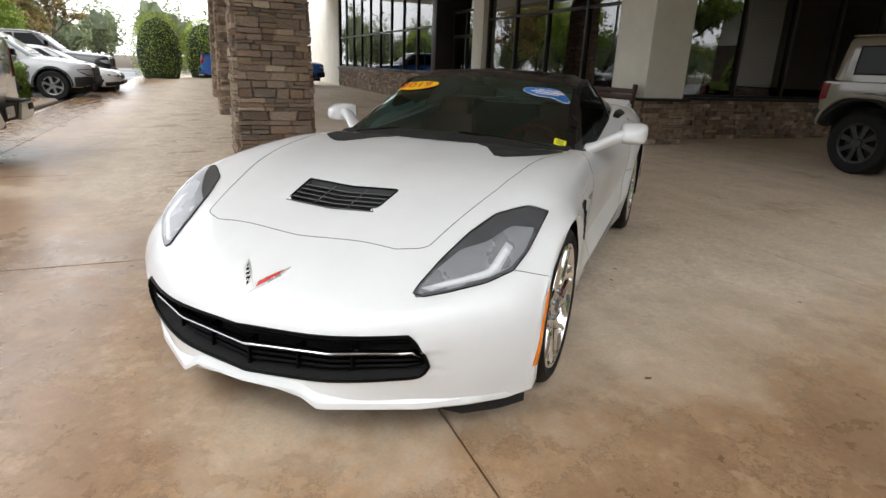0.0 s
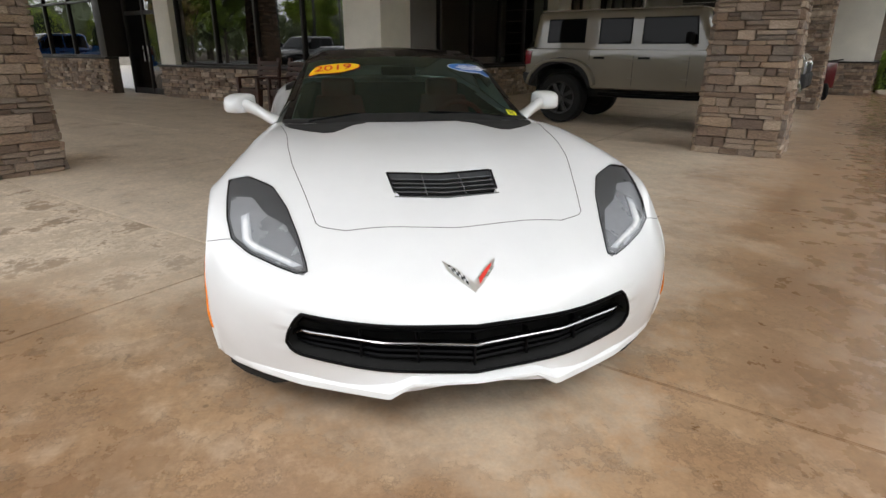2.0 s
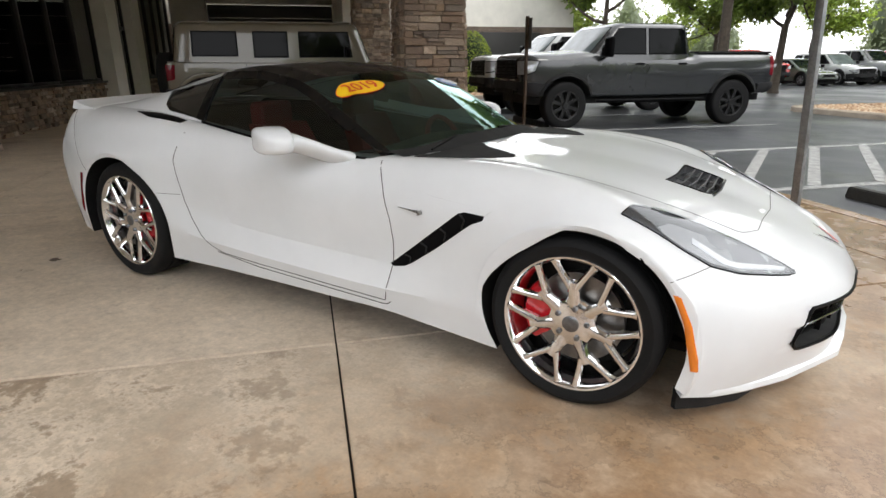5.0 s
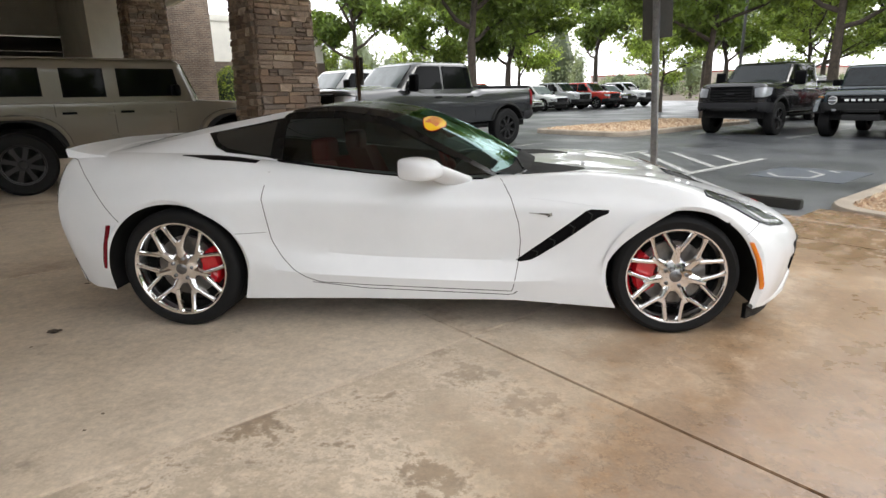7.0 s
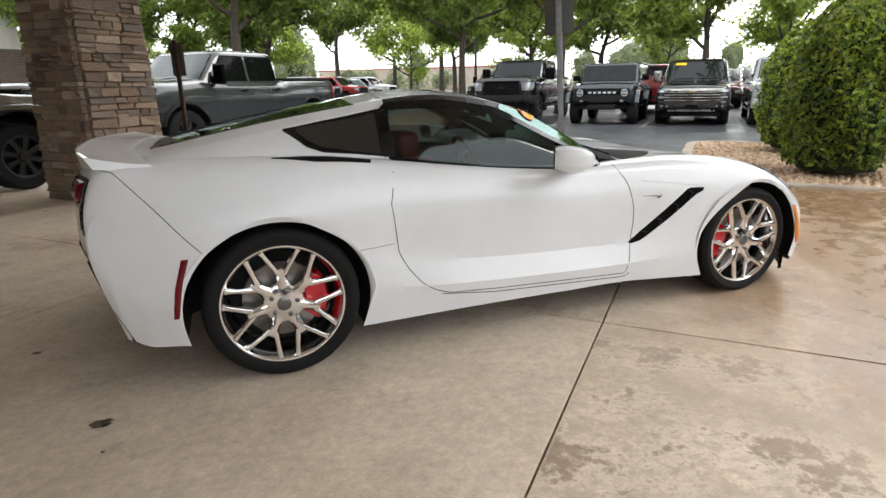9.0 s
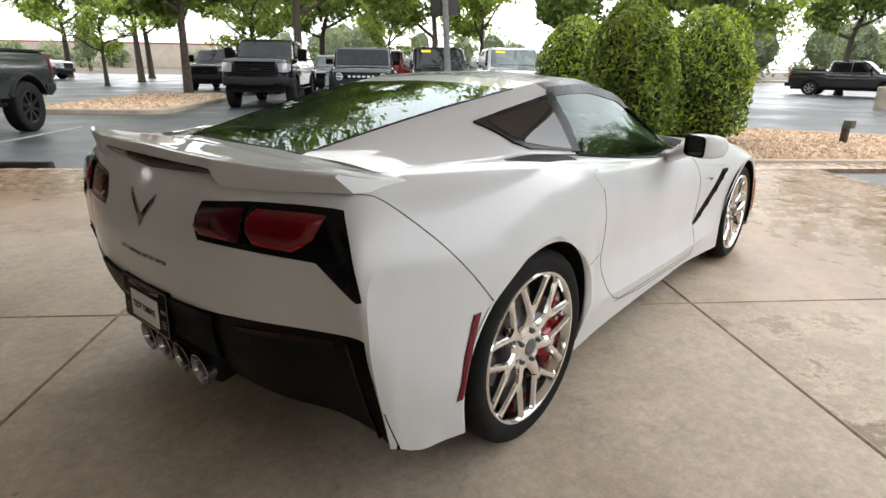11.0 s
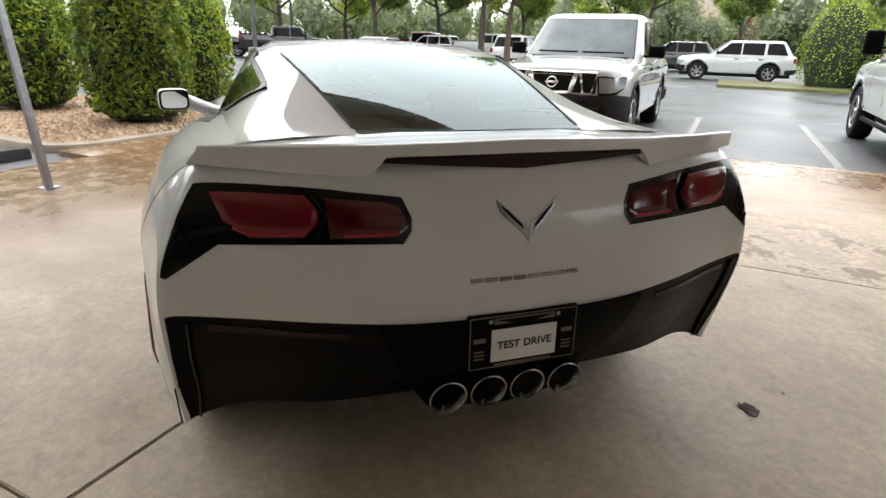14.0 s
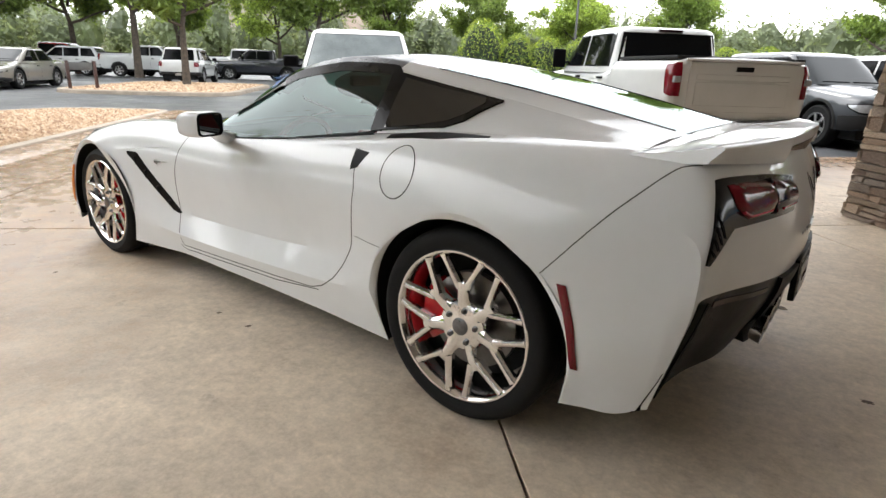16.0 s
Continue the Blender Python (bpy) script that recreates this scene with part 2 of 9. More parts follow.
def brick_material():
    """Running-bond brown brick with paler joints, for walls far off."""
    m, nt, nn, ll, p = nodes_of("brown_brick_wall")
    tc, sep, add, com, br = (nn.new("ShaderNode" + k) for k in ("TexCoord", "SeparateXYZ", "Math", "CombineXYZ", "TexBrick"))
    ll.new(tc.outputs["Object"], sep.inputs[0])
    ll.new(sep.outputs[0], add.inputs[0])
    ll.new(sep.outputs[1], add.inputs[1])
    ll.new(add.outputs[0], com.inputs[0])
    ll.new(sep.outputs[2], com.inputs[1])
    ll.new(com.outputs[0], br.inputs["Vector"])
    for key, v in (("Scale", 1.0), ("Brick Width", 0.22), ("Row Height", 0.075), ("Mortar Size", 0.007), ("Mortar Smooth", 0.2), ("Bias", 0.0)):
        br.inputs[key].default_value = v
    br.inputs["Color1"].default_value = (0.15, 0.105, 0.078, 1)
    br.inputs["Color2"].default_value = (0.10, 0.073, 0.058, 1)
    br.inputs["Mortar"].default_value = (0.24, 0.21, 0.175, 1)
    n = noisy(nt, 2.0, 5, 0.6, "Object")
    c = mixed(nt, "MULTIPLY", br.outputs["Color"], ranged(nt, n, 0.3, 0.7, 0.75, 1.2), 1.0)
    ll.new(c, p.inputs["Base Color"])
    p.inputs["Roughness"].default_value = 0.9
    bp = nn.new("ShaderNodeBump")
    bp.invert = True
    bp.inputs["Strength"].default_value = 0.5
    bp.inputs["Distance"].default_value = 0.006
    ll.new(br.outputs["Fac"], bp.inputs["Height"])
    ll.new(bp.outputs[0], p.inputs["Normal"])
    return m
M_GARAGE = surface("dark_overhead_door", (0.035, 0.033, 0.032), 0.5, var=0.15, bump=0.05)
M_INTERIOR = surface("showroom_interior", (0.32, 0.30, 0.27), 0.9, var=0.3, scale=0.8, bump=0)
M_TILE = surface("showroom_floor", (0.40, 0.37, 0.33), 0.35, var=0.15, bump=0)
M_TARMAC_DIRT = surface("bare_soil", (0.10, 0.075, 0.05), 0.95, var=0.4, scale=3, fine=50, bump=0.6)


def stone_material():
    m, nt, nn, ll, p = nodes_of("stacked_ledge_stone")
    oi = nn.new("ShaderNodeObjectInfo")
    geo = nn.new("ShaderNodeNewGeometry")
    add = nn.new("ShaderNodeMath")
    add.operation = "ADD"
    ll.new(oi.outputs["Random"], add.inputs[0])
    ll.new(geo.outputs["Random Per Island"], add.inputs[1])
    fr = nn.new("ShaderNodeMath")
    fr.operation = "FRACT"
    ll.new(add.outputs[0], fr.inputs[0])
    ramp = nn.new("ShaderNodeValToRGB")
    e = ramp.color_ramp.elements
    e[0].position, e[0].color = 0.0, (0.11, 0.08, 0.062, 1)
    e[1].position, e[1].color = 1.0, (0.40, 0.32, 0.245, 1)
    for pos, c in ((0.2, (0.25, 0.175, 0.125, 1)), (0.38, (0.155, 0.128, 0.108, 1)), (0.55, (0.31, 0.225, 0.155, 1)), (0.7, (0.20, 0.155, 0.125, 1)), (0.85, (0.28, 0.215, 0.165, 1))):
        x = e.new(pos)
        x.color = c
    ll.new(fr.outputs[0], ramp.inputs[0])
    n1, n2 = noisy(nt, 9, 6, coords="Object"), noisy(nt, 45, 5, coords="Object")
    c = mixed(nt, "MULTIPLY", ramp.outputs[0], ranged(nt, n1, 0.3, 0.7, 0.65, 1.55), 1.0)
    ll.new(mixed(nt, "MULTIPLY", c, ranged(nt, n2, 0.3, 0.7, 0.85, 1.25), 1.0), p.inputs["Base Color"])
    p.inputs["Roughness"].default_value = 0.88
    bumped(nt, p, n2, 0.7, 0.01)
    return m


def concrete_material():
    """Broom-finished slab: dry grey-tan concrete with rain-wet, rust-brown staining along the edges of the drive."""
    m, nt, nn, ll, p = nodes_of("stained_concrete")
    tc = nn.new("ShaderNodeTexCoord")
    n_big = noisy(nt, 0.7, 5, 0.6, "Generated")
    geo = nn.new("ShaderNodeNewGeometry")
    sep = nn.new("ShaderNodeSeparateXYZ")
    ll.new(geo.outputs["Position"], sep.inputs[0])

    def calc(op, a, b):
        n = nn.new("ShaderNodeMath")
        n.operation = op
        for k, v in enumerate((a, b)):
            if isinstance(v, (int, float)):
                n.inputs[k].default_value = v
            else:
                ll.new(v, n.inputs[k])
        return n.outputs[0]

    def noise_at(scale, detail=6, rough=0.6):
        n = nn.new("ShaderNodeTexNoise")
        n.inputs["Scale"].default_value = scale
        n.inputs["Detail"].default_value = detail
        n.inputs["Roughness"].default_value = rough
        ll.new(geo.outputs["Position"], n.inputs["Vector"])
        return n.outputs["Fac"]

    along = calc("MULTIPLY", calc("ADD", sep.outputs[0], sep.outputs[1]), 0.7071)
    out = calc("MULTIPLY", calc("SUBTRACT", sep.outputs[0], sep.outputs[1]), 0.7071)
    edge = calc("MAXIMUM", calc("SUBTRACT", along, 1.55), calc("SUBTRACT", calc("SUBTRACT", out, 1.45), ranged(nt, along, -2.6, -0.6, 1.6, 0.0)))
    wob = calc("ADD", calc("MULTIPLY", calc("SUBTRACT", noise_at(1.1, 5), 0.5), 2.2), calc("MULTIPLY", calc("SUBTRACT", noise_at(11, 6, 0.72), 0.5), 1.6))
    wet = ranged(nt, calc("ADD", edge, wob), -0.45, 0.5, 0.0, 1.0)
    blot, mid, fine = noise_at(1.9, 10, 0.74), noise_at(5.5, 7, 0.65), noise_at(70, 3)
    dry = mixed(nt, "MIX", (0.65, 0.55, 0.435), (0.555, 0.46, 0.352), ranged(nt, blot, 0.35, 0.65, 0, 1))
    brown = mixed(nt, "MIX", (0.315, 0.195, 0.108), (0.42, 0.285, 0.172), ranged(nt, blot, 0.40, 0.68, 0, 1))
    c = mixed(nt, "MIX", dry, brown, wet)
    pale = ranged(nt, calc("MULTIPLY", mid, noise_at(0.45, 3)), 0.27, 0.36, 0.0, 0.32)
    c = mixed(nt, "MIX", c, (0.54, 0.46, 0.36), pale)
    # scaled surface of the slabs nearest the drive's front edge: pale crust and damp olive patches
    zone = calc("MULTIPLY", calc("MULTIPLY", ranged(nt, out, 0.885, 0.90, 0.0, 1.0), ranged(nt, out, 1.7, 2.7, 1.0, 0.0)), ranged(nt, along, -1.5, 0.5, 1.0, 0.0))
    flaky = calc("ADD", calc("MULTIPLY", noise_at(2.3, 4, 0.6), 0.62), calc("MULTIPLY", noise_at(17, 7, 0.75), 0.38))
    c = mixed(nt, "MIX", c, (0.43, 0.35, 0.26), calc("MULTIPLY", zone, ranged(nt, flaky, 0.495, 0.515, 0.0, 0.62)))
    c = mixed(nt, "MIX", c, (0.20, 0.132, 0.078), calc("MULTIPLY", zone, ranged(nt, flaky, 0.430, 0.470, 0.70, 0.0)))
    lay = nn.new("ShaderNodeCombineXYZ")  # long streaks drawn by run-off and tyres
    ll.new(calc("MULTIPLY", along, 0.45), lay.inputs[0])
    ll.new(calc("MULTIPLY", out, 2.6), lay.inputs[1])
    streak = nn.new("ShaderNodeTexNoise")
    streak.inputs["Scale"].default_value = 1.0
    streak.inputs["Detail"].default_value = 6
    streak.inputs["Roughness"].default_value = 0.62
    ll.new(lay.outputs[0], streak.inputs["Vector"])
    c = mixed(nt, "MULTIPLY", c, ranged(nt, streak.outputs["Fac"], 0.32, 0.66, 0.89, 1.07), 1.0)
    rust = ranged(nt, noise_at(0.75, 6, 0.7), 0.56, 0.70, 0.0, 0.55)
    c = mixed(nt, "MIX", c, (0.21, 0.115, 0.058), rust)
    dark = ranged(nt, noise_at(2.6, 7, 0.7), 0.61, 0.72, 0.0, 0.45)
    c = mixed(nt, "MIX", c, (0.12, 0.085, 0.06), dark)
    # tide marks left by drying puddles, and small dark spots
    tide = calc("ABSOLUTE", calc("SUBTRACT", noise_at(1.15, 8, 0.72), 0.52), 0.0)
    c = mixed(nt, "MULTIPLY", c, ranged(nt, tide, 0.0, 0.012, 0.68, 1.0), wet)
    damp = ranged(nt, noise_at(1.15, 8, 0.72), 0.515, 0.54, 0.0, 0.22)
    c = mixed(nt, "MIX", c, (0.19, 0.115, 0.07), calc("MULTIPLY", damp, ranged(nt, wet, 0.0, 0.6, 0.15, 1.0)))
    spots = nn.new("ShaderNodeTexVoronoi")
    spots.inputs["Scale"].default_value = 2.3
    ll.new(geo.outputs["Position"], spots.inputs["Vector"])
    c = mixed(nt, "MULTIPLY", c, ranged(nt, spots.outputs["Distance"], 0.018, 0.03, 0.62, 1.0), 1.0)
    c = mixed(nt, "MULTIPLY", c, ranged(nt, mid, 0.3, 0.7, 0.86, 1.12), 1.0)
    c = mixed(nt, "MULTIPLY", c, ranged(nt, noise_at(22, 5, 0.7), 0.3, 0.7, 0.84, 1.10), 1.0)
    c = mixed(nt, "MULTIPLY", c, ranged(nt, fine, 0.3, 0.7, 0.91, 1.06), 1.0)
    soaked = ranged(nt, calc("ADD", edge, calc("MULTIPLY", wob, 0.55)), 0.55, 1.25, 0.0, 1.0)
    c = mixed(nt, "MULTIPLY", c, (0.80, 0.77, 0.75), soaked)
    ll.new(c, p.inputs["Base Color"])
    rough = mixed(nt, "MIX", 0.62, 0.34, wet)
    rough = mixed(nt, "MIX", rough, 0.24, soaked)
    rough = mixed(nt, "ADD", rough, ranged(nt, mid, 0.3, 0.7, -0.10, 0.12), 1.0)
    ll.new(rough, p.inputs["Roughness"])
    bumped(nt, p, fine, 0.12, 0.003)
    return m


def asphalt_material():
    m, nt, nn, ll, p = nodes_of("rain_wet_asphalt")
    a, b, f = noisy(nt, 0.35, 5), noisy(nt, 2.5, 6), noisy(nt, 160, 2)
    c = mixed(nt, "MULTIPLY", (0.052, 0.055, 0.060), ranged(nt, a, 0.3, 0.7, 0.7, 1.35), 1.0)
    c = mixed(nt, "MULTIPLY", c, ranged(nt, b, 0.3, 0.7, 0.82, 1.2), 1.0)
    c = mixed(nt, "MULTIPLY", c, ranged(nt, f, 0.3, 0.7, 0.7, 1.3), 1.0)
    ll.new(c, p.inputs["Base Color"])
    ll.new(ranged(nt, a, 0.35, 0.65, 0.28, 0.55), p.inputs["Roughness"])
    bumped(nt, p, f, 0.25, 0.004)
    return m


def leaf_material(name, col, var=0.45):
    m, nt, nn, ll, p = nodes_of(name)
    geo, oi = nn.new("ShaderNodeNewGeometry"), nn.new("ShaderNodeObjectInfo")
    c = mixed(nt, "MULTIPLY", col, ranged(nt, geo.outputs["Random Per Island"], 0, 1, 1 - var, 1 + var), 1.0)
    c = mixed(nt, "MULTIPLY", c, ranged(nt, noisy(nt, 1.2, 3), 0.3, 0.7, 0.75, 1.25), 1.0)
    c = mixed(nt, "MULTIPLY", c, ranged(nt, oi.outputs["Random"], 0, 1, 0.85, 1.15), 1.0)
    ll.new(c, p.inputs["Base Color"])
    p.inputs["Roughness"].default_value = 0.5
    p.inputs["Subsurface Weight"].default_value = 0.0
    tl, mx = nn.new("ShaderNodeBsdfTranslucent"), nn.new("ShaderNodeMixShader")
    ll.new(mixed(nt, "MULTIPLY", c, (1.9, 1.75, 1.1), 1.0), tl.inputs[0])  # light through a leaf is yellower
    mx.inputs[0].default_value = 0.36
    ll.new(p.outputs[0], mx.inputs[1])
    ll.new(tl.outputs[0], mx.inputs[2])
    ll.new(mx.outputs[0], nn["Material Output"].inputs[0])
    return m


M_DEADLEAF = surface("dead_leaf", (0.13, 0.095, 0.07), 0.85, var=0.3, bump=0.2)
M_DARKRED = paint("dark_red_enamel", (0.12, 0.012, 0.015))
M_STONE = stone_material()
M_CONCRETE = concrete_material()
M_BRICK = brick_material()
M_ASPHALT = asphalt_material()
M_LEAF = leaf_material("oak_leaves", (0.155, 0.225, 0.048))
M_LEAF2 = leaf_material("young_green_leaves", (0.23, 0.31, 0.065))
M_LEAFBROWN = leaf_material("rusty_spring_leaves", (0.17, 0.13, 0.05))
M_HOLLY = leaf_material("holly_leaves", (0.075, 0.135, 0.02), 0.5)
M_HOLLYTIP = leaf_material("fresh_holly_tips", (0.25, 0.32, 0.035), 0.35)
M_HEDGE = leaf_material("hedge_leaves", (0.12, 0.19, 0.03), 0.4)
M_GRASS = leaf_material("lawn_grass", (0.15, 0.155, 0.06), 0.45)
# leaf green lightened and greyed, so the haze of distance is in the colour
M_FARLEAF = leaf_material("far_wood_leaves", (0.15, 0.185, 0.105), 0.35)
M_GRAVEL = surface("tan_river_gravel", (0.42, 0.29, 0.18), 0.85, var=0.2, bump=0.2)


def pebble_material():
    m, nt, nn, ll, p = nodes_of("river_pebbles")
    geo = nn.new("ShaderNodeNewGeometry")
    ramp = nn.new("ShaderNodeValToRGB")
    e = ramp.color_ramp.elements
    e[0].position, e[0].color = 0.0, (0.23, 0.13, 0.075, 1)
    e[1].position, e[1].color = 1.0, (0.60, 0.48, 0.34, 1)
    x = e.new(0.5)
    x.color = (0.46, 0.31, 0.19, 1)
    ll.new(geo.outputs["Random Per Island"], ramp.inputs[0])
    ll.new(ramp.outputs[0], p.inputs["Base Color"])
    p.inputs["Roughness"].default_value = 0.7
    return m


M_PEBBLE = pebble_material()


# ---- building tools ----
def mesh_of(name, bm, mat=None, smooth=False):
    me = bpy.data.meshes.new(name)
    bm.normal_update()
    bm.to_mesh(me)
    bm.free()
    if mat is not None:
        me.materials.append(mat)
    if smooth:
        me.polygons.foreach_set("use_smooth", [True] * len(me.polygons))
    return me


def soften(me, angle=35):
    """Smooth shading with sharp edges above an angle."""
    bm = bmesh.new()
    bm.from_mesh(me)
    for f in bm.faces:
        f.smooth = True
    lim = radians(angle)
    for e in bm.edges:
        if len(e.link_faces) == 2 and e.calc_face_angle(0.0) > lim:
            e.smooth = False
    bm.to_mesh(me)
    bm.free()
    return me


def part(name, bm, mat, parent, label="", angle=35):
    """One mesh object under a thing or under a part."""
    ob = new(name, soften(mesh_of(name, bm, mat), angle))
    ob.parent = parent
    if label:
        tagged(ob, label)
    return ob


def thing(name, m, label, category, group="", kind=""):
    """An empty at the base of a thing that parents its parts."""
    ob = new(name)
    ob.empty_display_size = 0.2
    ob.matrix_basis = m
    return tagged(ob, label, category, group, kind)


def solid(name, bm, mat, m, label, category, group="", kind="", angle=35):
    ob = new(name, soften(mesh_of(name, bm, mat), angle))
    ob.matrix_basis = m
    return tagged(ob, label, category, group, kind)


def box(bm, x0, x1, y0, y1, z0, z1, bevel=0.0, seg=2):
    r = bmesh.ops.create_cube(bm, size=1.0)
    vs = r["verts"]
    for v in vs:
        v.co = Vector(((x0 + x1) / 2 + v.co.x * (x1 - x0), (y0 + y1) / 2 + v.co.y * (y1 - y0), (z0 + z1) / 2 + v.co.z * (z1 - z0)))
    if bevel:
        es = list({e for v in vs for e in v.link_edges})
        bmesh.ops.bevel(bm, geom=es, offset=bevel, segments=seg, affect="EDGES", profile=0.6)


def boxed(*a, **k):
    bm = bmesh.new()
    box(bm, *a, **k)
    return bm


def sheet(bm, rows, close_u=False, close_v=False):
    """A quad sheet through a grid of points."""
    vs = [[bm.verts.new(p) for p in r] for r in rows]
    nr, nc = len(vs), len(vs[0])
    for i in range(nr - (0 if close_u else 1)):
        for j in range(nc - (0 if close_v else 1)):
            a, b, c, d = vs[i][j], vs[i][(j + 1) % nc], vs[(i + 1) % nr][(j + 1) % nc], vs[(i + 1) % nr][j]
            try:
                bm.faces.new((a, b, c, d))
            except ValueError:
                pass
    return vs


def tube(bm, pts, r, n=8, cap=True):
    """A round bar along points; r is a number or one for each point."""
    pts = [Vector(p) for p in pts]
    rs = r if isinstance(r, (list, tuple)) else [r] * len(pts)
    rows, side = [], None
    for i, p in enumerate(pts):
        d = (pts[min(i + 1, len(pts) - 1)] - pts[max(i - 1, 0)]).normalized()
        if side is None:
            side = d.orthogonal().normalized()
        side = (side - d * side.dot(d)).normalized()
        up = d.cross(side)
        rows.append([p + (side * math.cos(2 * math.pi * k / n) + up * math.sin(2 * math.pi * k / n)) * rs[i] for k in range(n)])
    vs = sheet(bm, rows, close_v=True)
    if cap:
        bm.faces.new(list(reversed(vs[0])))
        bm.faces.new(vs[-1])


def lathe(bm, prof, n=32, axis="y"):
    """Turns a profile of (radius, height) round an axis."""
    rows = []
    for r, h in prof:
        ring = []
        for k in range(n):
            a = 2 * math.pi * k / n
            c, s = r * math.cos(a), r * math.sin(a)
            ring.append({"y": (c, h, s), "z": (c, s, h), "x": (h, c, s)}[axis])
        rows.append(ring)
    vs = sheet(bm, rows, close_v=True)
    return vs


def prism(bm, poly, lo, hi, axis="y"):
    """A plate of the polygon's outline; axis is the way of its thickness."""
    def at(u, v, w):
        return {"y": (u, w, v), "x": (w, u, v), "z": (u, v, w)}[axis]
    a = [bm.verts.new(at(u, v, lo)) for u, v in poly]
    b = [bm.verts.new(at(u, v, hi)) for u, v in poly]
    n = len(poly)
    fs = [bm.faces.new(a), bm.faces.new(list(reversed(b)))]
    for i in range(n):
        fs.append(bm.faces.new((a[i], b[i], b[(i + 1) % n], a[(i + 1) % n])))
    bmesh.ops.recalc_face_normals(bm, faces=fs)


def spline(pts, n, lo=0.0, hi=None):
    """Catmull-Rom through points at whole parameters; n samples from lo to hi."""
    P = np.array(pts, float)
    hi = len(P) - 1 if hi is None else hi
    out = []
    for t in np.linspace(lo, hi, n):
        i = min(int(t), len(P) - 2)
        f = t - i
        p1, p2 = P[i], P[i + 1]
        p0 = P[i - 1] if i > 0 else 2 * p1 - p2
        p3 = P[i + 2] if i + 2 < len(P) else 2 * p2 - p1
        out.append(0.5 * (2 * p1 + (p2 - p0) * f + (2 * p0 - 5 * p1 + 4 * p2 - p3) * f * f + (3 * p1 - p0 - 3 * p2 + p3) * f ** 3))
    return np.array(out)


def writing(name, text, size, mat, m, parent, depth=0.002, label="", bold=0.012):
    cu = bpy.data.curves.new(name, "FONT")
    cu.body, cu.size, cu.align_x, cu.align_y, cu.extrude = text, size, "CENTER", "CENTER", depth
    cu.offset = size * bold
    tmp = bpy.data.objects.new("tmp", cu)
    scene.collection.objects.link(tmp)
    me = bpy.data.meshes.new_from_object(tmp.evaluated_get(bpy.context.evaluated_depsgraph_get()))
    bpy.data.objects.remove(tmp)
    me.materials.clear()
    me.materials.append(mat)
    me.name = name
    ob = new(name, me)
    ob.parent = parent
    ob.matrix_basis = m
    if label:
        tagged(ob, label)
    return ob


PLAN = pose(0, 0, 0, 0, 0, 45)  # the building's own axes stand at 45 degrees to the parked coupe


def plan(x, y, z=0.0, turn=0.0):
    return PLAN @ pose(x, y, z, 0, 0, turn)


# ---- ground, pavement, building ----
def flat(name, x0, x1, y0, y1, z, mat, label, thick=0.1, m=PLAN):
    bm = boxed(x0, x1, y0, y1, z - thick, z)
    return solid(name, bm, mat, m, label, name.split("_")[0], kind="structure")


LOT_X, LOT_Y = 3.78, -4.77  # the two kerb lines of the pad, in plan
LOT_Z = -0.06

flat("ground", -700, 700, -700, 700, LOT_Z - 0.03, M_TARMAC_DIRT, "dark bare earth reaching to the horizon", 1.0)
road = flat("road", -60, 62, -75, 80, LOT_Z, M_ASPHALT, "wet dark asphalt car park", 0.03)

pad = thing("pavement", PLAN, "stained broom-finished concrete drive under the canopy", "pavement", kind="structure")
part("bedding", boxed(-46, LOT_X - 0.004, LOT_Y + 0.004, 45, -0.2, -0.03), M_JOINT, pad, "dark joint filler between the slabs")


def kerb_run(name, x0, x1, y0, y1):
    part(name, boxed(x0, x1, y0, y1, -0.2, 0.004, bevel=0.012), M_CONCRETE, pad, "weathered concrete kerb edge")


kerb_run("kerb", LOT_X, LOT_X + 0.15, LOT_Y - 0.15, 45)
kerb_run("kerb", -46, LOT_X, LOT_Y - 0.15, LOT_Y)

# building
FLOOR_H = 4.91
SOFFIT_EDGE_X, SOFFIT_EDGE_Y = 4.46, -4.01
bm = bmesh.new()
box(bm, -33, SOFFIT_EDGE_X, SOFFIT_EDGE_Y, 30, FLOOR_H, FLOOR_H + 0.12)
ceiling = solid("ceiling", bm, M_SOFFIT, PLAN, "flat beige canopy soffit over the drive", "ceiling", kind="structure")
bm = bmesh.new()
box(bm, SOFFIT_EDGE_X - 0.02, SOFFIT_EDGE_X + 0.14, SOFFIT_EDGE_Y - 0.14, 30, FLOOR_H - 0.18, FLOOR_H + 0.9, bevel=0.01)
box(bm, -33, SOFFIT_EDGE_X - 0.03, SOFFIT_EDGE_Y - 0.14, SOFFIT_EDGE_Y + 0.02, FLOOR_H - 0.18, FLOOR_H + 0.9, bevel=0.01)
solid("trim", bm, M_CREAM, PLAN, "deep cream fascia round the canopy edge", "fascia", kind="structure")


def stone_block(seed):
    """One rough ledge stone in a unit box, 28 triangles."""
    rnd = random.Random(seed)
    bm = bmesh.new()
    box(bm, -0.5, 0.5, -0.5, 0.5, -0.5, 0.5, bevel=0.07, seg=1)
    for v in bm.verts:
        v.co += Vector((rnd.uniform(-0.035, 0.035), rnd.uniform(-0.14, 0.14), rnd.uniform(-0.09, 0.09)))
    return mesh_of("stone", bm, M_STONE)


STONES = [stone_block(k) for k in range(8)]


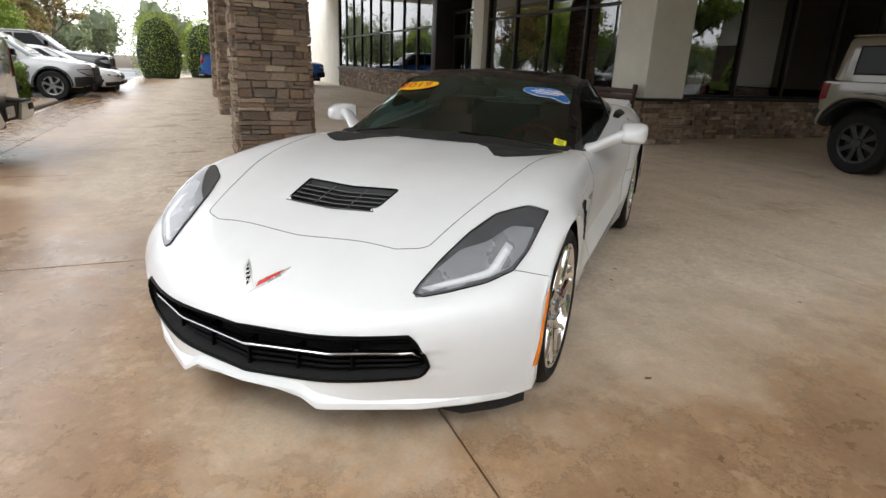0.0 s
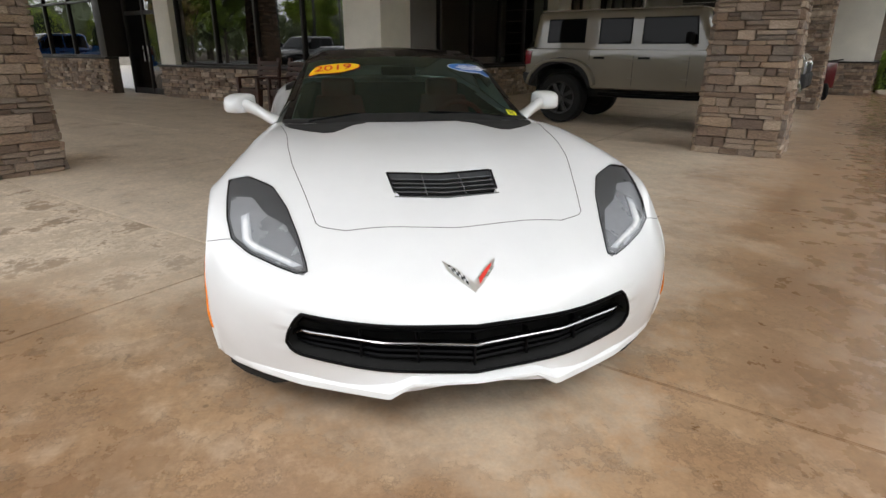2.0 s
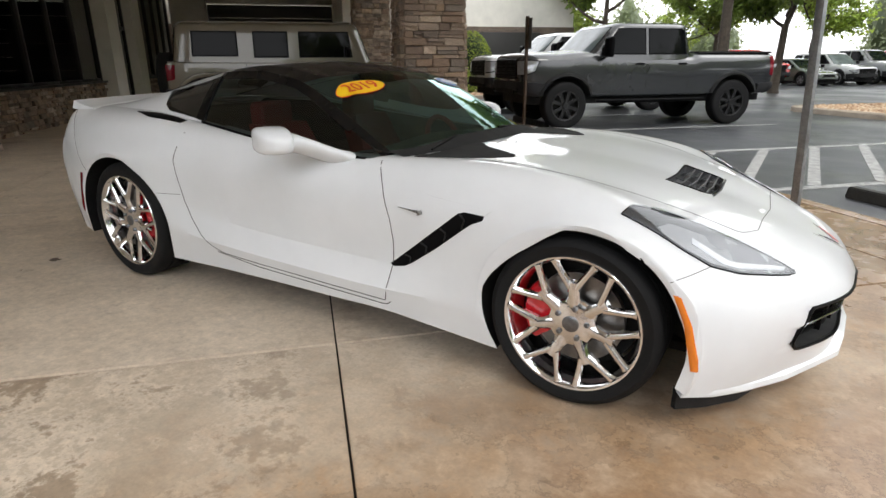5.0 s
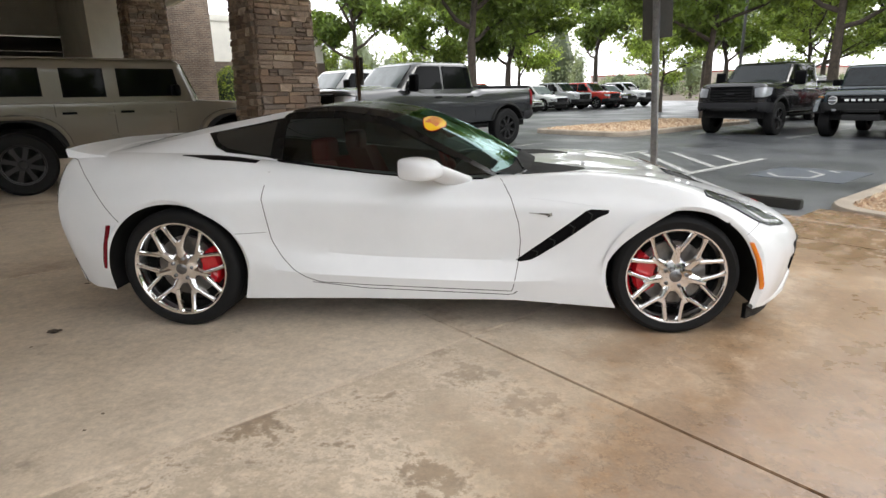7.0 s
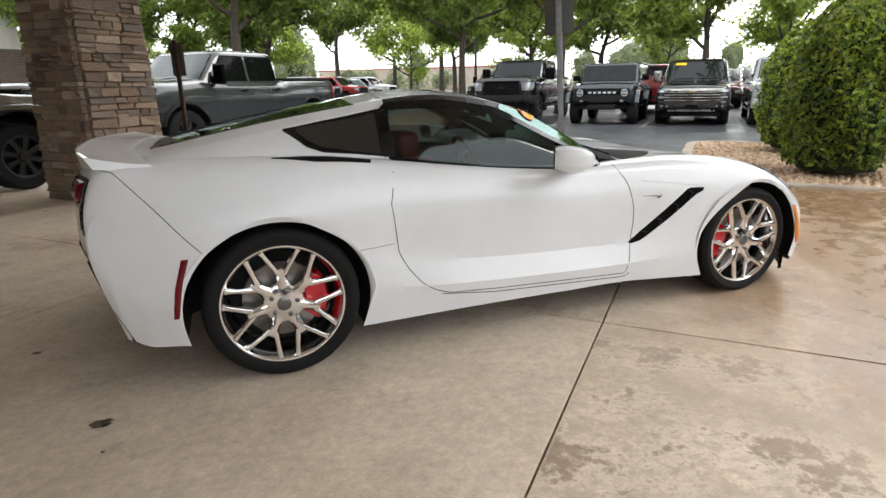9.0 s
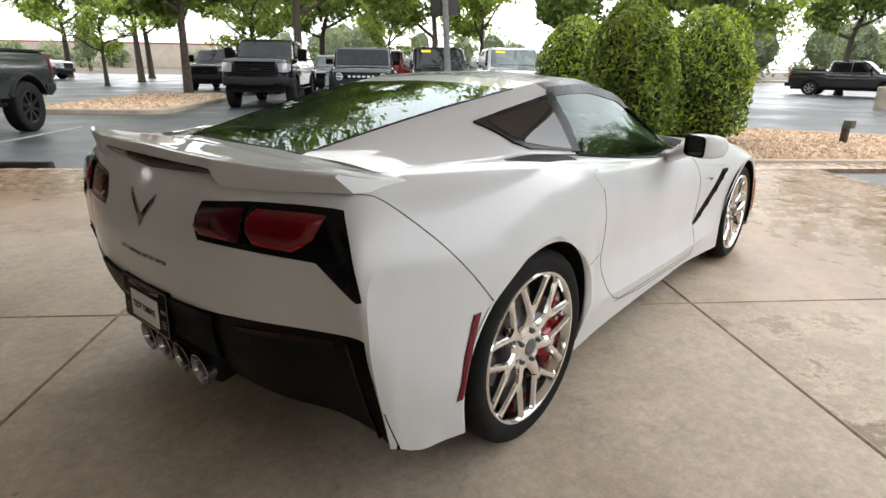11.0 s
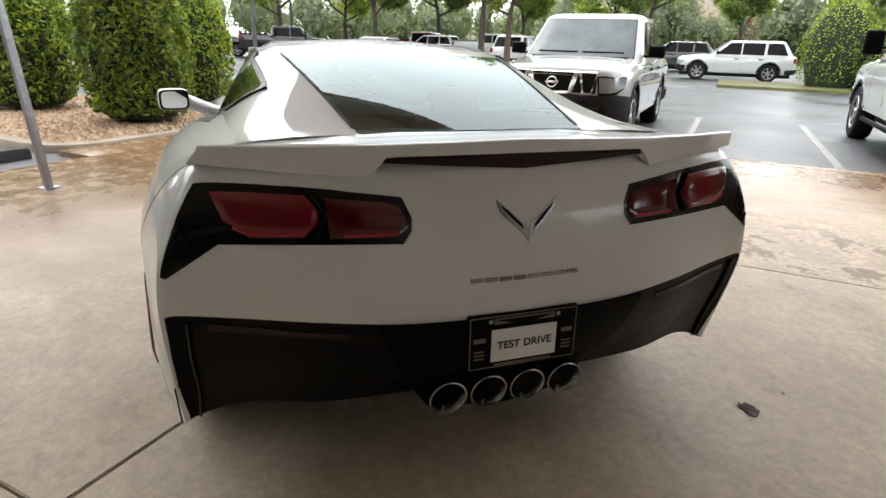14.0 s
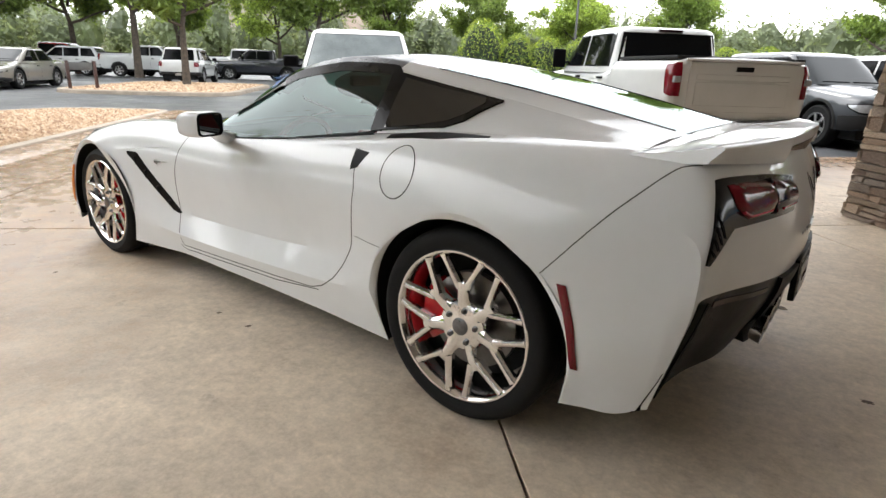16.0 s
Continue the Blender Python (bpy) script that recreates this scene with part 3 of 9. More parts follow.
def stone_face(rnd, length, z0, z1, course=(0.04, 0.125)):
    """Courses of ledge stones along a face: centre along it, centre height, length, height, depth."""
    z = z0
    while z < z1 - 0.02:
        h = min(rnd.uniform(*course), z1 - z)
        x = 0.0
        while x < length - 0.03:
            w = min(rnd.uniform(0.12, 0.42), length - x)
            if length - x - w < 0.08:
                w = length - x
            split = h > 0.085 and rnd.random() < 0.3
            for k in range(2 if split else 1):
                hh = h / 2 if split else h
                yield x + w / 2, z + hh * (k + 0.5), w, hh, rnd.uniform(0.055, 0.115)
            x += w
        z += h


def stone_pillar(px, py, seed, singly, z_split=2.25, base=0.92, top=0.72):
    rnd = random.Random(seed)
    p = thing("stone_pillar", plan(px, py), "tapered square pillar clad in brown stacked ledge stone", "pillar", "canopy pillars", kind="structure")
    bm = bmesh.new()
    hb, ht = base / 2 - 0.07, top / 2 - 0.07
    rows = [[(s * h, t * h, z) for s, t in ((-1, -1), (1, -1), (1, 1), (-1, 1))] for h, z in ((hb, 0), (ht, FLOOR_H))]
    sheet(bm, rows, close_v=True)
    part("core", bm, M_MORTAR, p, "dark mortar core")
    rest_v, rest_f = [], []
    for k in range(4):
        turn = pose(0, 0, 0, 0, 0, 90 * k)
        for x, z, w, h, d in stone_face(rnd, 1.0, 0.0, FLOOR_H):
            f = z / FLOOR_H
            half = base / 2 * (1 - f) + top / 2 * f
            m = turn @ pose((x - 0.5) * 2 * half, -half + d / 2 - 0.035, z) @ Matrix.Diagonal((w * 2 * half - 0.006, d + 0.03, h - 0.007, 1))
            if singly and z < z_split and k in singly:
                s = new("stone", STONES[rnd.randrange(8)])
                s.parent = p
                s.matrix_basis = m
            else:
                src = STONES[rnd.randrange(8)]
                o = len(rest_v)
                rest_v += [tuple(m @ v.co) for v in src.vertices]
                rest_f += [tuple(o + i for i in pl.vertices) for pl in src.polygons]
    me = bpy.data.meshes.new("stonework")
    me.from_pydata(rest_v, [], rest_f)
    me.materials.append(M_STONE)
    rest = new("stonework", me)
    rest.parent = p
    tagged(rest, "brown stacked ledge stones higher up", kind="stuff")
    return p


def stone_wall(name, length, height, m, seed, label):
    """A low stone-clad wall, 0.3 m thick, its stones joined into one sheet of relief."""
    rnd = random.Random(seed)
    w = thing(name, m, label, "wall", kind="structure")
    part("core", boxed(0, length, 0.02, 0.3, 0, height), M_MORTAR, w)
    vs, fs = [], []
    for x, z, ww, h, d in stone_face(rnd, length, 0, height, (0.07, 0.12)):
        mm = pose(x, 0.03 - d / 2 + 0.035, z) @ Matrix.Diagonal((ww - 0.008, d, h - 0.008, 1))
        src = STONES[rnd.randrange(8)]
        o = len(vs)
        vs += [tuple(mm @ v.co) for v in src.vertices]
        fs += [tuple(o + i for i in pl.vertices) for pl in src.polygons]
    me = bpy.data.meshes.new("stonework")
    me.from_pydata(vs, [], fs)
    me.materials.append(M_STONE)
    s = new("stonework", me)
    s.parent = w
    tagged(s, "brown stacked ledge stones", kind="stuff")
    part("sill", boxed(-0.02, length + 0.02, -0.08, 0.32, height, height + 0.05, bevel=0.01), M_BRONZE, w, "dark sill cap")
    return w


def glazing(name, length, z0, z1, m, bays, rails, label):
    """A dark bronze window wall: real frame bars and one pane a bay."""
    w = thing(name, m, label, "window", kind="structure")
    xs = [length * k / bays for k in range(bays + 1)]
    for x in xs:
        part("mullion", boxed(x - 0.035, x + 0.035, 0.05, 0.17, z0, z1, bevel=0.004), M_BRONZE, w)
    zs = [z0 + 0.03, *rails, z1 - 0.03]
    for z in zs:
        for a, b in zip(xs, xs[1:]):
            part("rail", boxed(a + 0.036, b - 0.036, 0.06, 0.16, z - 0.03, z + 0.03, bevel=0.004), M_BRONZE, w)
    for a, b in zip(xs, xs[1:]):
        bm = boxed(a + 0.03, b - 0.03, 0.105, 0.115, z0, z1)
        g = part("pane", bm, M_STOREGLASS, w)
        g.visible_shadow = False
    return w


M_STOREGLASS = pane("showroom_glass", (0.46, 0.46, 0.43), 0.0, 2.1)

# left wing, along plan x, facing plan -y
WALL_Y, WALL_X = 6.35, -5.65
SILL = 0.78


stone_wall("wall_south", 7.0, SILL, plan(-13.03, WALL_Y - 0.42), 3, "low brown stacked-stone wall below the showroom windows")
glazing("window_1", 6.24, SILL + 0.05, FLOOR_H, plan(-12.27, WALL_Y - 0.30), 4, (2.55,), "dark bronze showroom window wall with reflections")
stone_wall("wall_entry", 14.8, 0.95, plan(-30.0, WALL_Y - 0.7), 4, "low brown stacked-stone wall beside the entrance")
glazing("window_2", 14.4, 1.0, FLOOR_H, plan(-30.0, WALL_Y - 0.7), 9, (2.5,), "dark bronze window band above the stone wall")


def wall_block(name, x0, x1, y0, y1, z0, z1, mat, label):
    return solid(name, boxed(x0, x1, y0, y1, z0, z1, bevel=0.012), mat, PLAN, label, "wall", kind="structure")


wall_block("wall_corner", -6.0, -5.05, 5.72, 6.62, SILL + 0.02, FLOOR_H, M_CREAM, "broad cream stucco corner column")
stone_wall("wall_corner_base", 0.98, SILL, plan(-6.01, 5.66), 5, "stone-clad foot of the cream corner column")
stone_wall("wall_corner_base", 0.98, SILL, plan(-4.99, 5.70, 0, 90), 6, "stone-clad foot of the cream corner column")
wall_block("wall_pier", -13.0, -12.32, 5.95, 6.9, SILL + 0.052, FLOOR_H, M_CREAM, "cream stucco pier beside the entrance door")
wall_block("wall_pier", -15.58, -15.2, 5.65, 6.9, 1.002, FLOOR_H, M_BRONZE, "dark bronze post beside the entrance door")

door = thing("door_1", plan(-15.1, 6.22), "tall dark bronze glass entrance door", "door", kind="structure")
for x in (0.0, 0.98, 1.96):
    part("stile", boxed(x, x + 0.09, 0, 0.1, 0, 2.95, bevel=0.005), M_BRONZE, door)
for x in (0.09, 1.07):
    for z0, z1 in ((0, 0.16), (2.12, 2.22), (2.87, 2.95)):
        part("rail", boxed(x, x + 0.89, 0.01, 0.09, z0, z1, bevel=0.004), M_BRONZE, door)
    part("pane", boxed(x, x + 0.89, 0.04, 0.05, 0.1, 2.9), M_STOREGLASS, door).visible_shadow = False
    bm = bmesh.new()
    tube(bm, [(x + 0.82 if x < 0.5 else x + 0.07, -0.05, 0.9), (x + 0.82 if x < 0.5 else x + 0.07, -0.05, 1.3)], 0.014)
    part("handle", bm, M_STEEL, door, "brushed steel pull handle")

# right wing, along plan y, facing plan +x
stone_wall("wall_east", 7.55, SILL, plan(WALL_X, 6.65, 0, 90), 7, "low brown stacked-stone wall below the showroom windows")
glazing("window_3", 8.4, SILL + 0.05, FLOOR_H, plan(WALL_X, 5.8, 0, 90), 6, (), "tall dark bronze showroom windows with reflections")
for y0, y1 in ((14.24, 15.2), (16.74, 17.72)):
    wall_block("wall_pier", WALL_X - 0.2, WALL_X + 0.3, y0, y1, 0, FLOOR_H, M_CREAM, "narrow cream stucco pier beside the side door")
side_door = thing("door_3", plan(WALL_X + 0.06, 15.22, 0, 90), "dark bronze glass side door between cream piers", "door", kind="structure")
for x in (0.0, 0.71, 1.42):
    part("stile", boxed(x, x + 0.08, 0, 0.1, 0, FLOOR_H - 0.01, bevel=0.005), M_BRONZE, side_door)
for x in (0.08, 0.79):
    for z0, z1 in ((0, 0.2), (2.2, 2.3)):
        part("rail", boxed(x, x + 0.63, 0.01, 0.09, z0, z1, bevel=0.004), M_BRONZE, side_door)
    part("pane", boxed(x, x + 0.63, 0.04, 0.05, 0.1, FLOOR_H - 0.02), M_STOREGLASS, side_door).visible_shadow = False
stone_wall("wall_east_far", 6.0, SILL, plan(WALL_X, 17.74, 0, 90), 17, "low brown stacked-stone wall below the far windows")
glazing("window_4", 6.0, SILL + 0.05, FLOOR_H, plan(WALL_X, 17.74, 0, 90), 5, (), "dark bronze showroom windows beyond the side door")
# service bay at the far end: dark panels stand in for its open entry
wall_block("wall_bay", -5.6, -4.17, 23.8, 24.2, 0, FLOOR_H, M_CREAM, "cream wall beside the service entry")
wall_block("wall_bay", -4.16, 0.98, 23.85, 24.2, 3.65, FLOOR_H, M_CREAM, "cream lintel over the service entry")
gd = thing("door_2", plan(-4.15, 23.92), "dark panels standing in for the open service entry", "door", kind="structure")
for k in range(7):
    part("panel", boxed(0.0, 5.12, 0, 0.05, 0.01 + 0.515 * k, 0.515 * (k + 1) - 0.006, bevel=0.006), M_GARAGE, gd)
# plain closing walls behind the glass
wall_block("wall_back", -46, -5.8, 24.0, 24.3, 0, FLOOR_H, M_INTERIOR, "dim showroom back wall")
wall_block("wall_back", -46.0, -45.7, 6.9, 23.98, 0, FLOOR_H, M_INTERIOR, "dim showroom end wall")
wall_block("wall_back", -45.6, -30.05, 5.65, 6.0, 0, FLOOR_H, M_CREAM, "cream stucco facade")
flat("floor_showroom", -45.6, -6.05, 7.0, 23.9, 0.012, M_TILE, "pale showroom floor tiles", 0.012)

wall_block("wall_brick", 2.72, 6.4, 23.2, 23.6, LOT_Z - .1, 5.4, M_BRICK, "brown brick wall behind a clipped hedge")
wall_block("wall_end", 1.0, 2.70, 18.08, 26, 0.92, 5.6, M_CREAM, "cream end wall of the dealership")
stone_wall("wall_end_base", 1.78, 0.9, plan(0.98, 18.02), 8, "stone foot of the dealership end wall")
stone_wall("wall_end_base", 5.0, 0.9, plan(2.77, 18.06, 0, 90), 9, "stone foot of the dealership end wall")

stone_pillar(-4.80, -0.76, 11, (0, 1, 3))
stone_pillar(1.30, 5.40, 12, (0, 1, 3))
stone_pillar(-11.2, -0.76, 13, ())
stone_pillar(-17.6, -0.76, 14, ())
stone_pillar(1.30, 12.6, 15, ())

# ---- the white coupe ----
coupe = thing("sports_coupe", pose(0, 0, 0), "glossy white two-seat sports coupe with black roof and chrome wheels", "car")
HUB_F, HUB_R = (1.345, 0.321), (-1.347, 0.341)
ARCH_F, ARCH_R = (1.355, 0.331), (-1.355, 0.336)

# Body lines from the middle to the sill, each from the front lip over the nose, hood and deck to the rear skirt.
LINE_MID = [(2.19, 0, .205), (2.198, 0, .28), (2.215, 0, .42), (2.09, 0, .548), (1.74, 0, .672), (1.36, 0, .772), (.95, 0, .825), (.60, 0, .848), (.15, 0, .85),
            (-.35, 0, .88), (-.80, 0, .93), (-1.15, 0, .955), (-1.5, 0, .965), (-1.86, 0, .992), (-2.128, 0, .962), (-2.205, 0, .60), (-2.10, 0, .33)]
LINE_IN = [(2.155, .30, .165), (2.16, .31, .285), (2.178, .31, .425), (2.06, .30, .552), (1.72, .30, .688), (1.34, .30, .785), (.94, .30, .832), (.57, .31, .85), (.15, .3, .85),
           (-.35, .3, .88), (-.80, .3, .93), (-1.15, .3, .955), (-1.5, .3, .965), (-1.85, .3, .990), (-2.112, .28, .957), (-2.19, .28, .605), (-2.09, .28, .33)]
LINE_SEAM = [(2.005, .56, .146), (2.045, .565, .30), (2.055, .56, .435), (1.965, .545, .545), (1.66, .56, .69), (1.31, .555, .788), (.92, .55, .832), (.52, .59, .835), (.15, .62, .83),
             (-.35, .62, .868), (-.80, .60, .92), (-1.15, .56, .955), (-1.46, .54, .968), (-1.83, .52, .975), (-2.088, .48, .95), (-2.155, .48, .62), (-2.065, .48, .325)]
LINE_CREST = [(1.91, .70, .146), (1.938, .715, .30), (1.945, .71, .44), (1.87, .69, .55), (1.61, .70, .70), (1.33, .705, .795), (.92, .71, .838), (.48, .735, .826), (.15, .745, .82),
              (-.35, .74, .86), (-.80, .735, .915), (-1.10, .735, .95), (-1.40, .73, .962), (-1.79, .705, .962), (-2.043, .66, .94), (-2.097, .665, .63), (-2.01, .66, .325)]
LINE_SHOULDER = [(1.835, .79, .15), (1.86, .81, .30), (1.86, .805, .45), (1.79, .79, .56), (1.56, .81, .70), (1.335, .815, .765), (.95, .81, .785), (.5, .80, .775), (.15, .797, .772),
                 (-.35, .803, .815), (-.8, .825, .865), (-1.08, .85, .893), (-1.39, .86, .905), (-1.75, .835, .90), (-2.01, .765, .91), (-2.066, .80, .64), (-1.97, .785, .285)]
LINE_WIDE = [(1.785, .842, .153), (1.79, .868, .32), (1.77, .873, .45), (1.69, .872, .56), (1.54, .885, .668), (1.345, .893, .702), (1.03, .868, .665), (.55, .843, .655), (.15, .838, .655),
             (-.35, .85, .69), (-.78, .882, .72), (-1.03, .915, .742), (-1.36, .936, .76), (-1.68, .922, .74), (-1.992, .846, .79), (-2.052, .856, .615), (-1.975, .845, .265)]
LINE_WAIST = [(1.765, .856, .155), (1.785, .872, .29), (1.768, .882, .39), (1.732, .885, .495), (1.55, .89, .62), (1.35, .897, .69), (1.0, .872, .485), (.55, .828, .40), (.15, .822, .395),
              (-.35, .828, .415), (-.75, .862, .47), (-.98, .91, .56), (-1.36, .94, .74), (-1.72, .926, .58), (-1.93, .888, .62), (-1.99, .876, .50), (-1.955, .853, .258)]
LINE_CREASE = [(1.752, .865, .157), (1.765, .876, .20), (1.772, .885, .28), (1.757, .888, .36), (1.55, .89, .60), (1.35, .897, .68), (1.0, .872, .30), (.55, .862, .282), (.15, .866, .287),
               (-.35, .872, .305), (-.72, .882, .33), (-.97, .908, .38), (-1.36, .938, .73), (-1.73, .926, .42), (-1.875, .906, .44), (-1.94, .880, .40), (-1.937, .860, .25)]
LINE_SILL = [(1.742, .868, .157), (1.746, .872, .161), (1.750, .876, .168), (1.73, .88, .25), (1.55, .885, .55), (1.35, .89, .67), (.985, .85, .135), (.55, .835, .165), (.15, .835, .166),
             (-.35, .838, .165), (-.72, .845, .162), (-.95, .865, .160), (-1.36, .93, .72), (-1.742, .915, .224), (-1.80, .895, .224), (-1.875, .880, .228), (-1.918, .864, .238)]
PER = 16
lines = [spline(c, 16 * PER + 1) for c in (LINE_MID, LINE_IN, LINE_SEAM, LINE_CREST, LINE_SHOULDER, LINE_WIDE, LINE_WAIST, LINE_CREASE, LINE_SILL)]


def arch(line, i0, i1, hub, a, b, z_front, z_rear):
    """Bends a body line round a wheel opening between two stations."""
    t0, t1 = math.asin((z_front - hub[1]) / b), math.pi - math.asin((z_rear - hub[1]) / b)
    for k in range(i0 * PER, i1 * PER + 1):
        t = t0 + (t1 - t0) * (k - i0 * PER) / ((i1 - i0) * PER)
        line[k][0] = hub[0] + a * math.cos(t)
        line[k][2] = hub[1] + b * math.sin(t)


arch(lines[8], 3, 6, ARCH_F, .368, .345, .185, .135)
arch(lines[7], 3, 6, ARCH_F, .388, .362, .36, .30)
for ln in lines[7:]:  # the front edge of the opening runs on down and forward
    for k in range(3 * PER, int(4.5 * PER)):
        ln[k][0] += .03 * min(1.0, max(0.0, (.45 - ln[k][2]) / .2))
arch(lines[8], 11, 13, ARCH_R, .40, .382, .165, .222)
arch(lines[7], 11, 13, ARCH_R, .420, .400, .37, .40)
for ln in lines[7:]:  # straight runs next to the wheel openings
    for i0 in (2, 6, 10, 13):
        p, q = ln[i0 * PER].copy(), ln[(i0 + 1) * PER].copy()
        for k in range(1, PER):
            ln[i0 * PER + k] = p + (q - p) * k / PER
RES = 5
grid = []
cols = [np.array([ln[k] for ln in lines]) for k in range(16 * PER + 1)]
for k, c in enumerate(cols):
    if k > 13.5 * PER:  # the tail is a little fuller than the lines
        c[2:5, 1] *= 1 + 0.03 * min(1.0, (k - 13.5 * PER) / PER)
    g = spline(c, 8 * RES + 1)
    if k > 13.5 * PER:  # a crisp upright edge where the side turns into the tail
        broken = np.concatenate([spline(c[:6], 5 * RES + 1), spline(c[5:], 3 * RES + 1)[1:]])
        f = min(1.0, (k - 13.5 * PER) / (.5 * PER))
        g = g + (broken - g) * f
    for n in range(2 * RES + 1):  # straight between waist, crease and sill
        f = n / RES
        a = 6 + min(int(f), 1)
        g[6 * RES + n] = c[a] + (c[a + 1] - c[a]) * (f - (a - 6))
    grid.append(g)
grid = np.array(grid)  # along, across, xyz
NU, NV = grid.shape[:2]


# opening for the cabin between cowl and deck
def in_cabin(p):
    return -1.72 < p[0] < 0.42 and abs(p[1]) < 0.66 - 0.12 * max(0.0, (-0.9 - p[0])) / 0.8


def body_mesh(keep):
    bm = bmesh.new()
    for side in (1, -1):
        vs = {}

        def vert(i, j):
            if (i, j) not in vs:
                p = grid[i, j]
                vs[i, j] = bm.verts.new((p[0], p[1] * side, p[2]))
            return vs[i, j]

        for i in range(NU - 1):
            for j in range(NV - 1):
                c = (grid[i, j] + grid[i + 1, j] + grid[i, j + 1] + grid[i + 1, j + 1]) / 4
                if not keep(i, j, c):
                    continue
                q = [vert(i, j), vert(i, j + 1), vert(i + 1, j + 1), vert(i + 1, j)]
                bm.faces.new(q if side > 0 else q[::-1])
    bmesh.ops.remove_doubles(bm, verts=bm.verts, dist=0.0004)
    bmesh.ops.recalc_face_normals(bm, faces=bm.faces)
    return bm


I_TAIL = 15 * PER + 1  # station of the lower edge of the white tail panel
body_bm = body_mesh(lambda i, j, c: not in_cabin(c) and not (i >= I_TAIL and j < 22))
body = part("body", body_bm, M_WHITE, coupe, "glossy white body shell", angle=20)
TAIL_EDGE = {(round(p[0], 3), round(abs(p[1]), 3), round(p[2], 3)) for p in grid[14 * PER:, 5 * RES]}
for e in body.data.edges:  # the tail is softly rounded below the bumper line, but for its upright edge
    if all((round(q.x, 3), round(abs(q.y), 3), round(q.z, 3)) in TAIL_EDGE for q in (body.data.vertices[k].co for k in e.vertices)):
        e.use_edge_sharp = True
    elif all(body.data.vertices[k].co.x < -1.45 and body.data.vertices[k].co.z < .62 for k in e.vertices):
        e.use_edge_sharp = False
part("rear_skirt", body_mesh(lambda i, j, c: i >= I_TAIL and j < 22), M_SKIRT, coupe, "black plastic lower rear bumper", angle=40)

# cabin: lines from the middle to the belt, from the windscreen's foot to the rear glass's foot
CAB_MID = [(.62, 0, .850), (.29, 0, 1.035), (-.06, 0, 1.175), (-.42, 0, 1.228), (-.74, 0, 1.208), (-1.18, 0, 1.132), (-1.52, 0, 1.064), (-1.84, 0, .992)]
CAB_EDGE = [(.51, .50, .843), (.20, .50, 1.02), (-.11, .49, 1.15), (-.44, .475, 1.205), (-.76, .485, 1.188), (-1.2, .43, 1.118), (-1.54, .385, 1.052), (-1.84, .345, .988)]
CAB_RAIL = [(.40, .705, .828), (.08, .635, .985), (-.20, .585, 1.12), (-.46, .565, 1.162), (-.77, .562, 1.155), (-1.2, .525, 1.085), (-1.50, .53, 1.03), (-1.82, .50, .982)]
CAB_BELT = [(.345, .745, .818), (.08, .745, .818), (-.25, .738, .848), (-.5, .73, .882), (-.80, .72, .922), (-1.15, .70, .955), (-1.46, .69, .965), (-1.82, .66, .97)]
CPER = 14
clines = [spline(c, 7 * CPER + 1) for c in (CAB_MID, CAB_EDGE, CAB_RAIL, CAB_BELT)]
for ln in clines[:3]:  # the hatch falls in one even sweep
    u = np.linspace(0, 1, 3 * CPER + 1)
    for q in range(3):
        old = ln[4 * CPER:, q].copy()
        even_run = np.polyval(np.polyfit(u, old, 3), u)
        even_run += (old[0] - even_run[0]) * (1 - u) + (old[-1] - even_run[-1]) * u
        ln[4 * CPER:, q] = even_run
CR = 8
cgrid = np.array([np.concatenate([spline([c[1] * [1, -1, 1], c[0], c[1]], 2 * CR + 1)[CR:],
                                  spline([c[1], c[2]], CR + 1)[1:], spline([c[2], c[2] * 0.5 + c[3] * 0.5 + [0, 0.012, 0], c[3]], CR + 1)[1:]])
                  for c in [np.array([ln[k] for ln in clines]) for k in range(7 * CPER + 1)]])


def cabin_part(name, u0, u1, v0, v1, mat, label, sides=(1, -1), push=0.0, both=True):
    bms = bmesh.new()
    for side in sides:
        rows = []
        for i in range(u0, u1 + 1):
            rows.append([(cgrid[i, j][0], cgrid[i, j][1] * side, cgrid[i, j][2] + push) for j in range(v0, v1 + 1)])
        sheet(bms, rows)
    bmesh.ops.remove_doubles(bms, verts=bms.verts, dist=0.0004)
    bmesh.ops.recalc_face_normals(bms, faces=bms.faces)
    return part(name, bms, mat, coupe, label, angle=40)


C = CPER
cabin_part("windscreen", 0, 2 * C, 0, CR + 6, M_GLASS, "green-tinted windscreen")
cabin_part("roof", 2 * C, 4 * C, 0, 2 * CR, M_ROOF, "gloss black removable roof panel")
cabin_part("roof_hoop", 4 * C, 4 * C + 4, 0, 2 * CR, M_WHITE, "white hoop behind the roof panel")
cabin_part("rear_glass", 4 * C + 4, 7 * C, 0, CR, M_GLASS_REAR, "large sloping rear hatch glass")
for s in (1, -1):
    cabin_part("windscreen_pillar", 0, 2 * C, CR + 6, 2 * CR, M_ROOF, "gloss black windscreen pillar", sides=(s,))
    cabin_part("sail", 4 * C + 4, 7 * C, CR, 2 * CR, M_WHITE, "white rear pillar", sides=(s,))
    cabin_part("rear_quarter", 4 * C, 7 * C, 2 * CR, 3 * CR, M_WHITE, "white rear quarter", sides=(s,))
    cabin_part("side_window", 0, 4 * C, 2 * CR, 3 * CR, M_SIDEGLASS, "tinted door glass", sides=(s,))
for ob in coupe.children:
    if ob.data and ob.data.name.split(".")[0] in ("windscreen", "side_window", "rear_glass"):
        ob.visible_shadow = False

# ---- fittings of the coupe ----
from mathutils.bvhtree import BVHTree

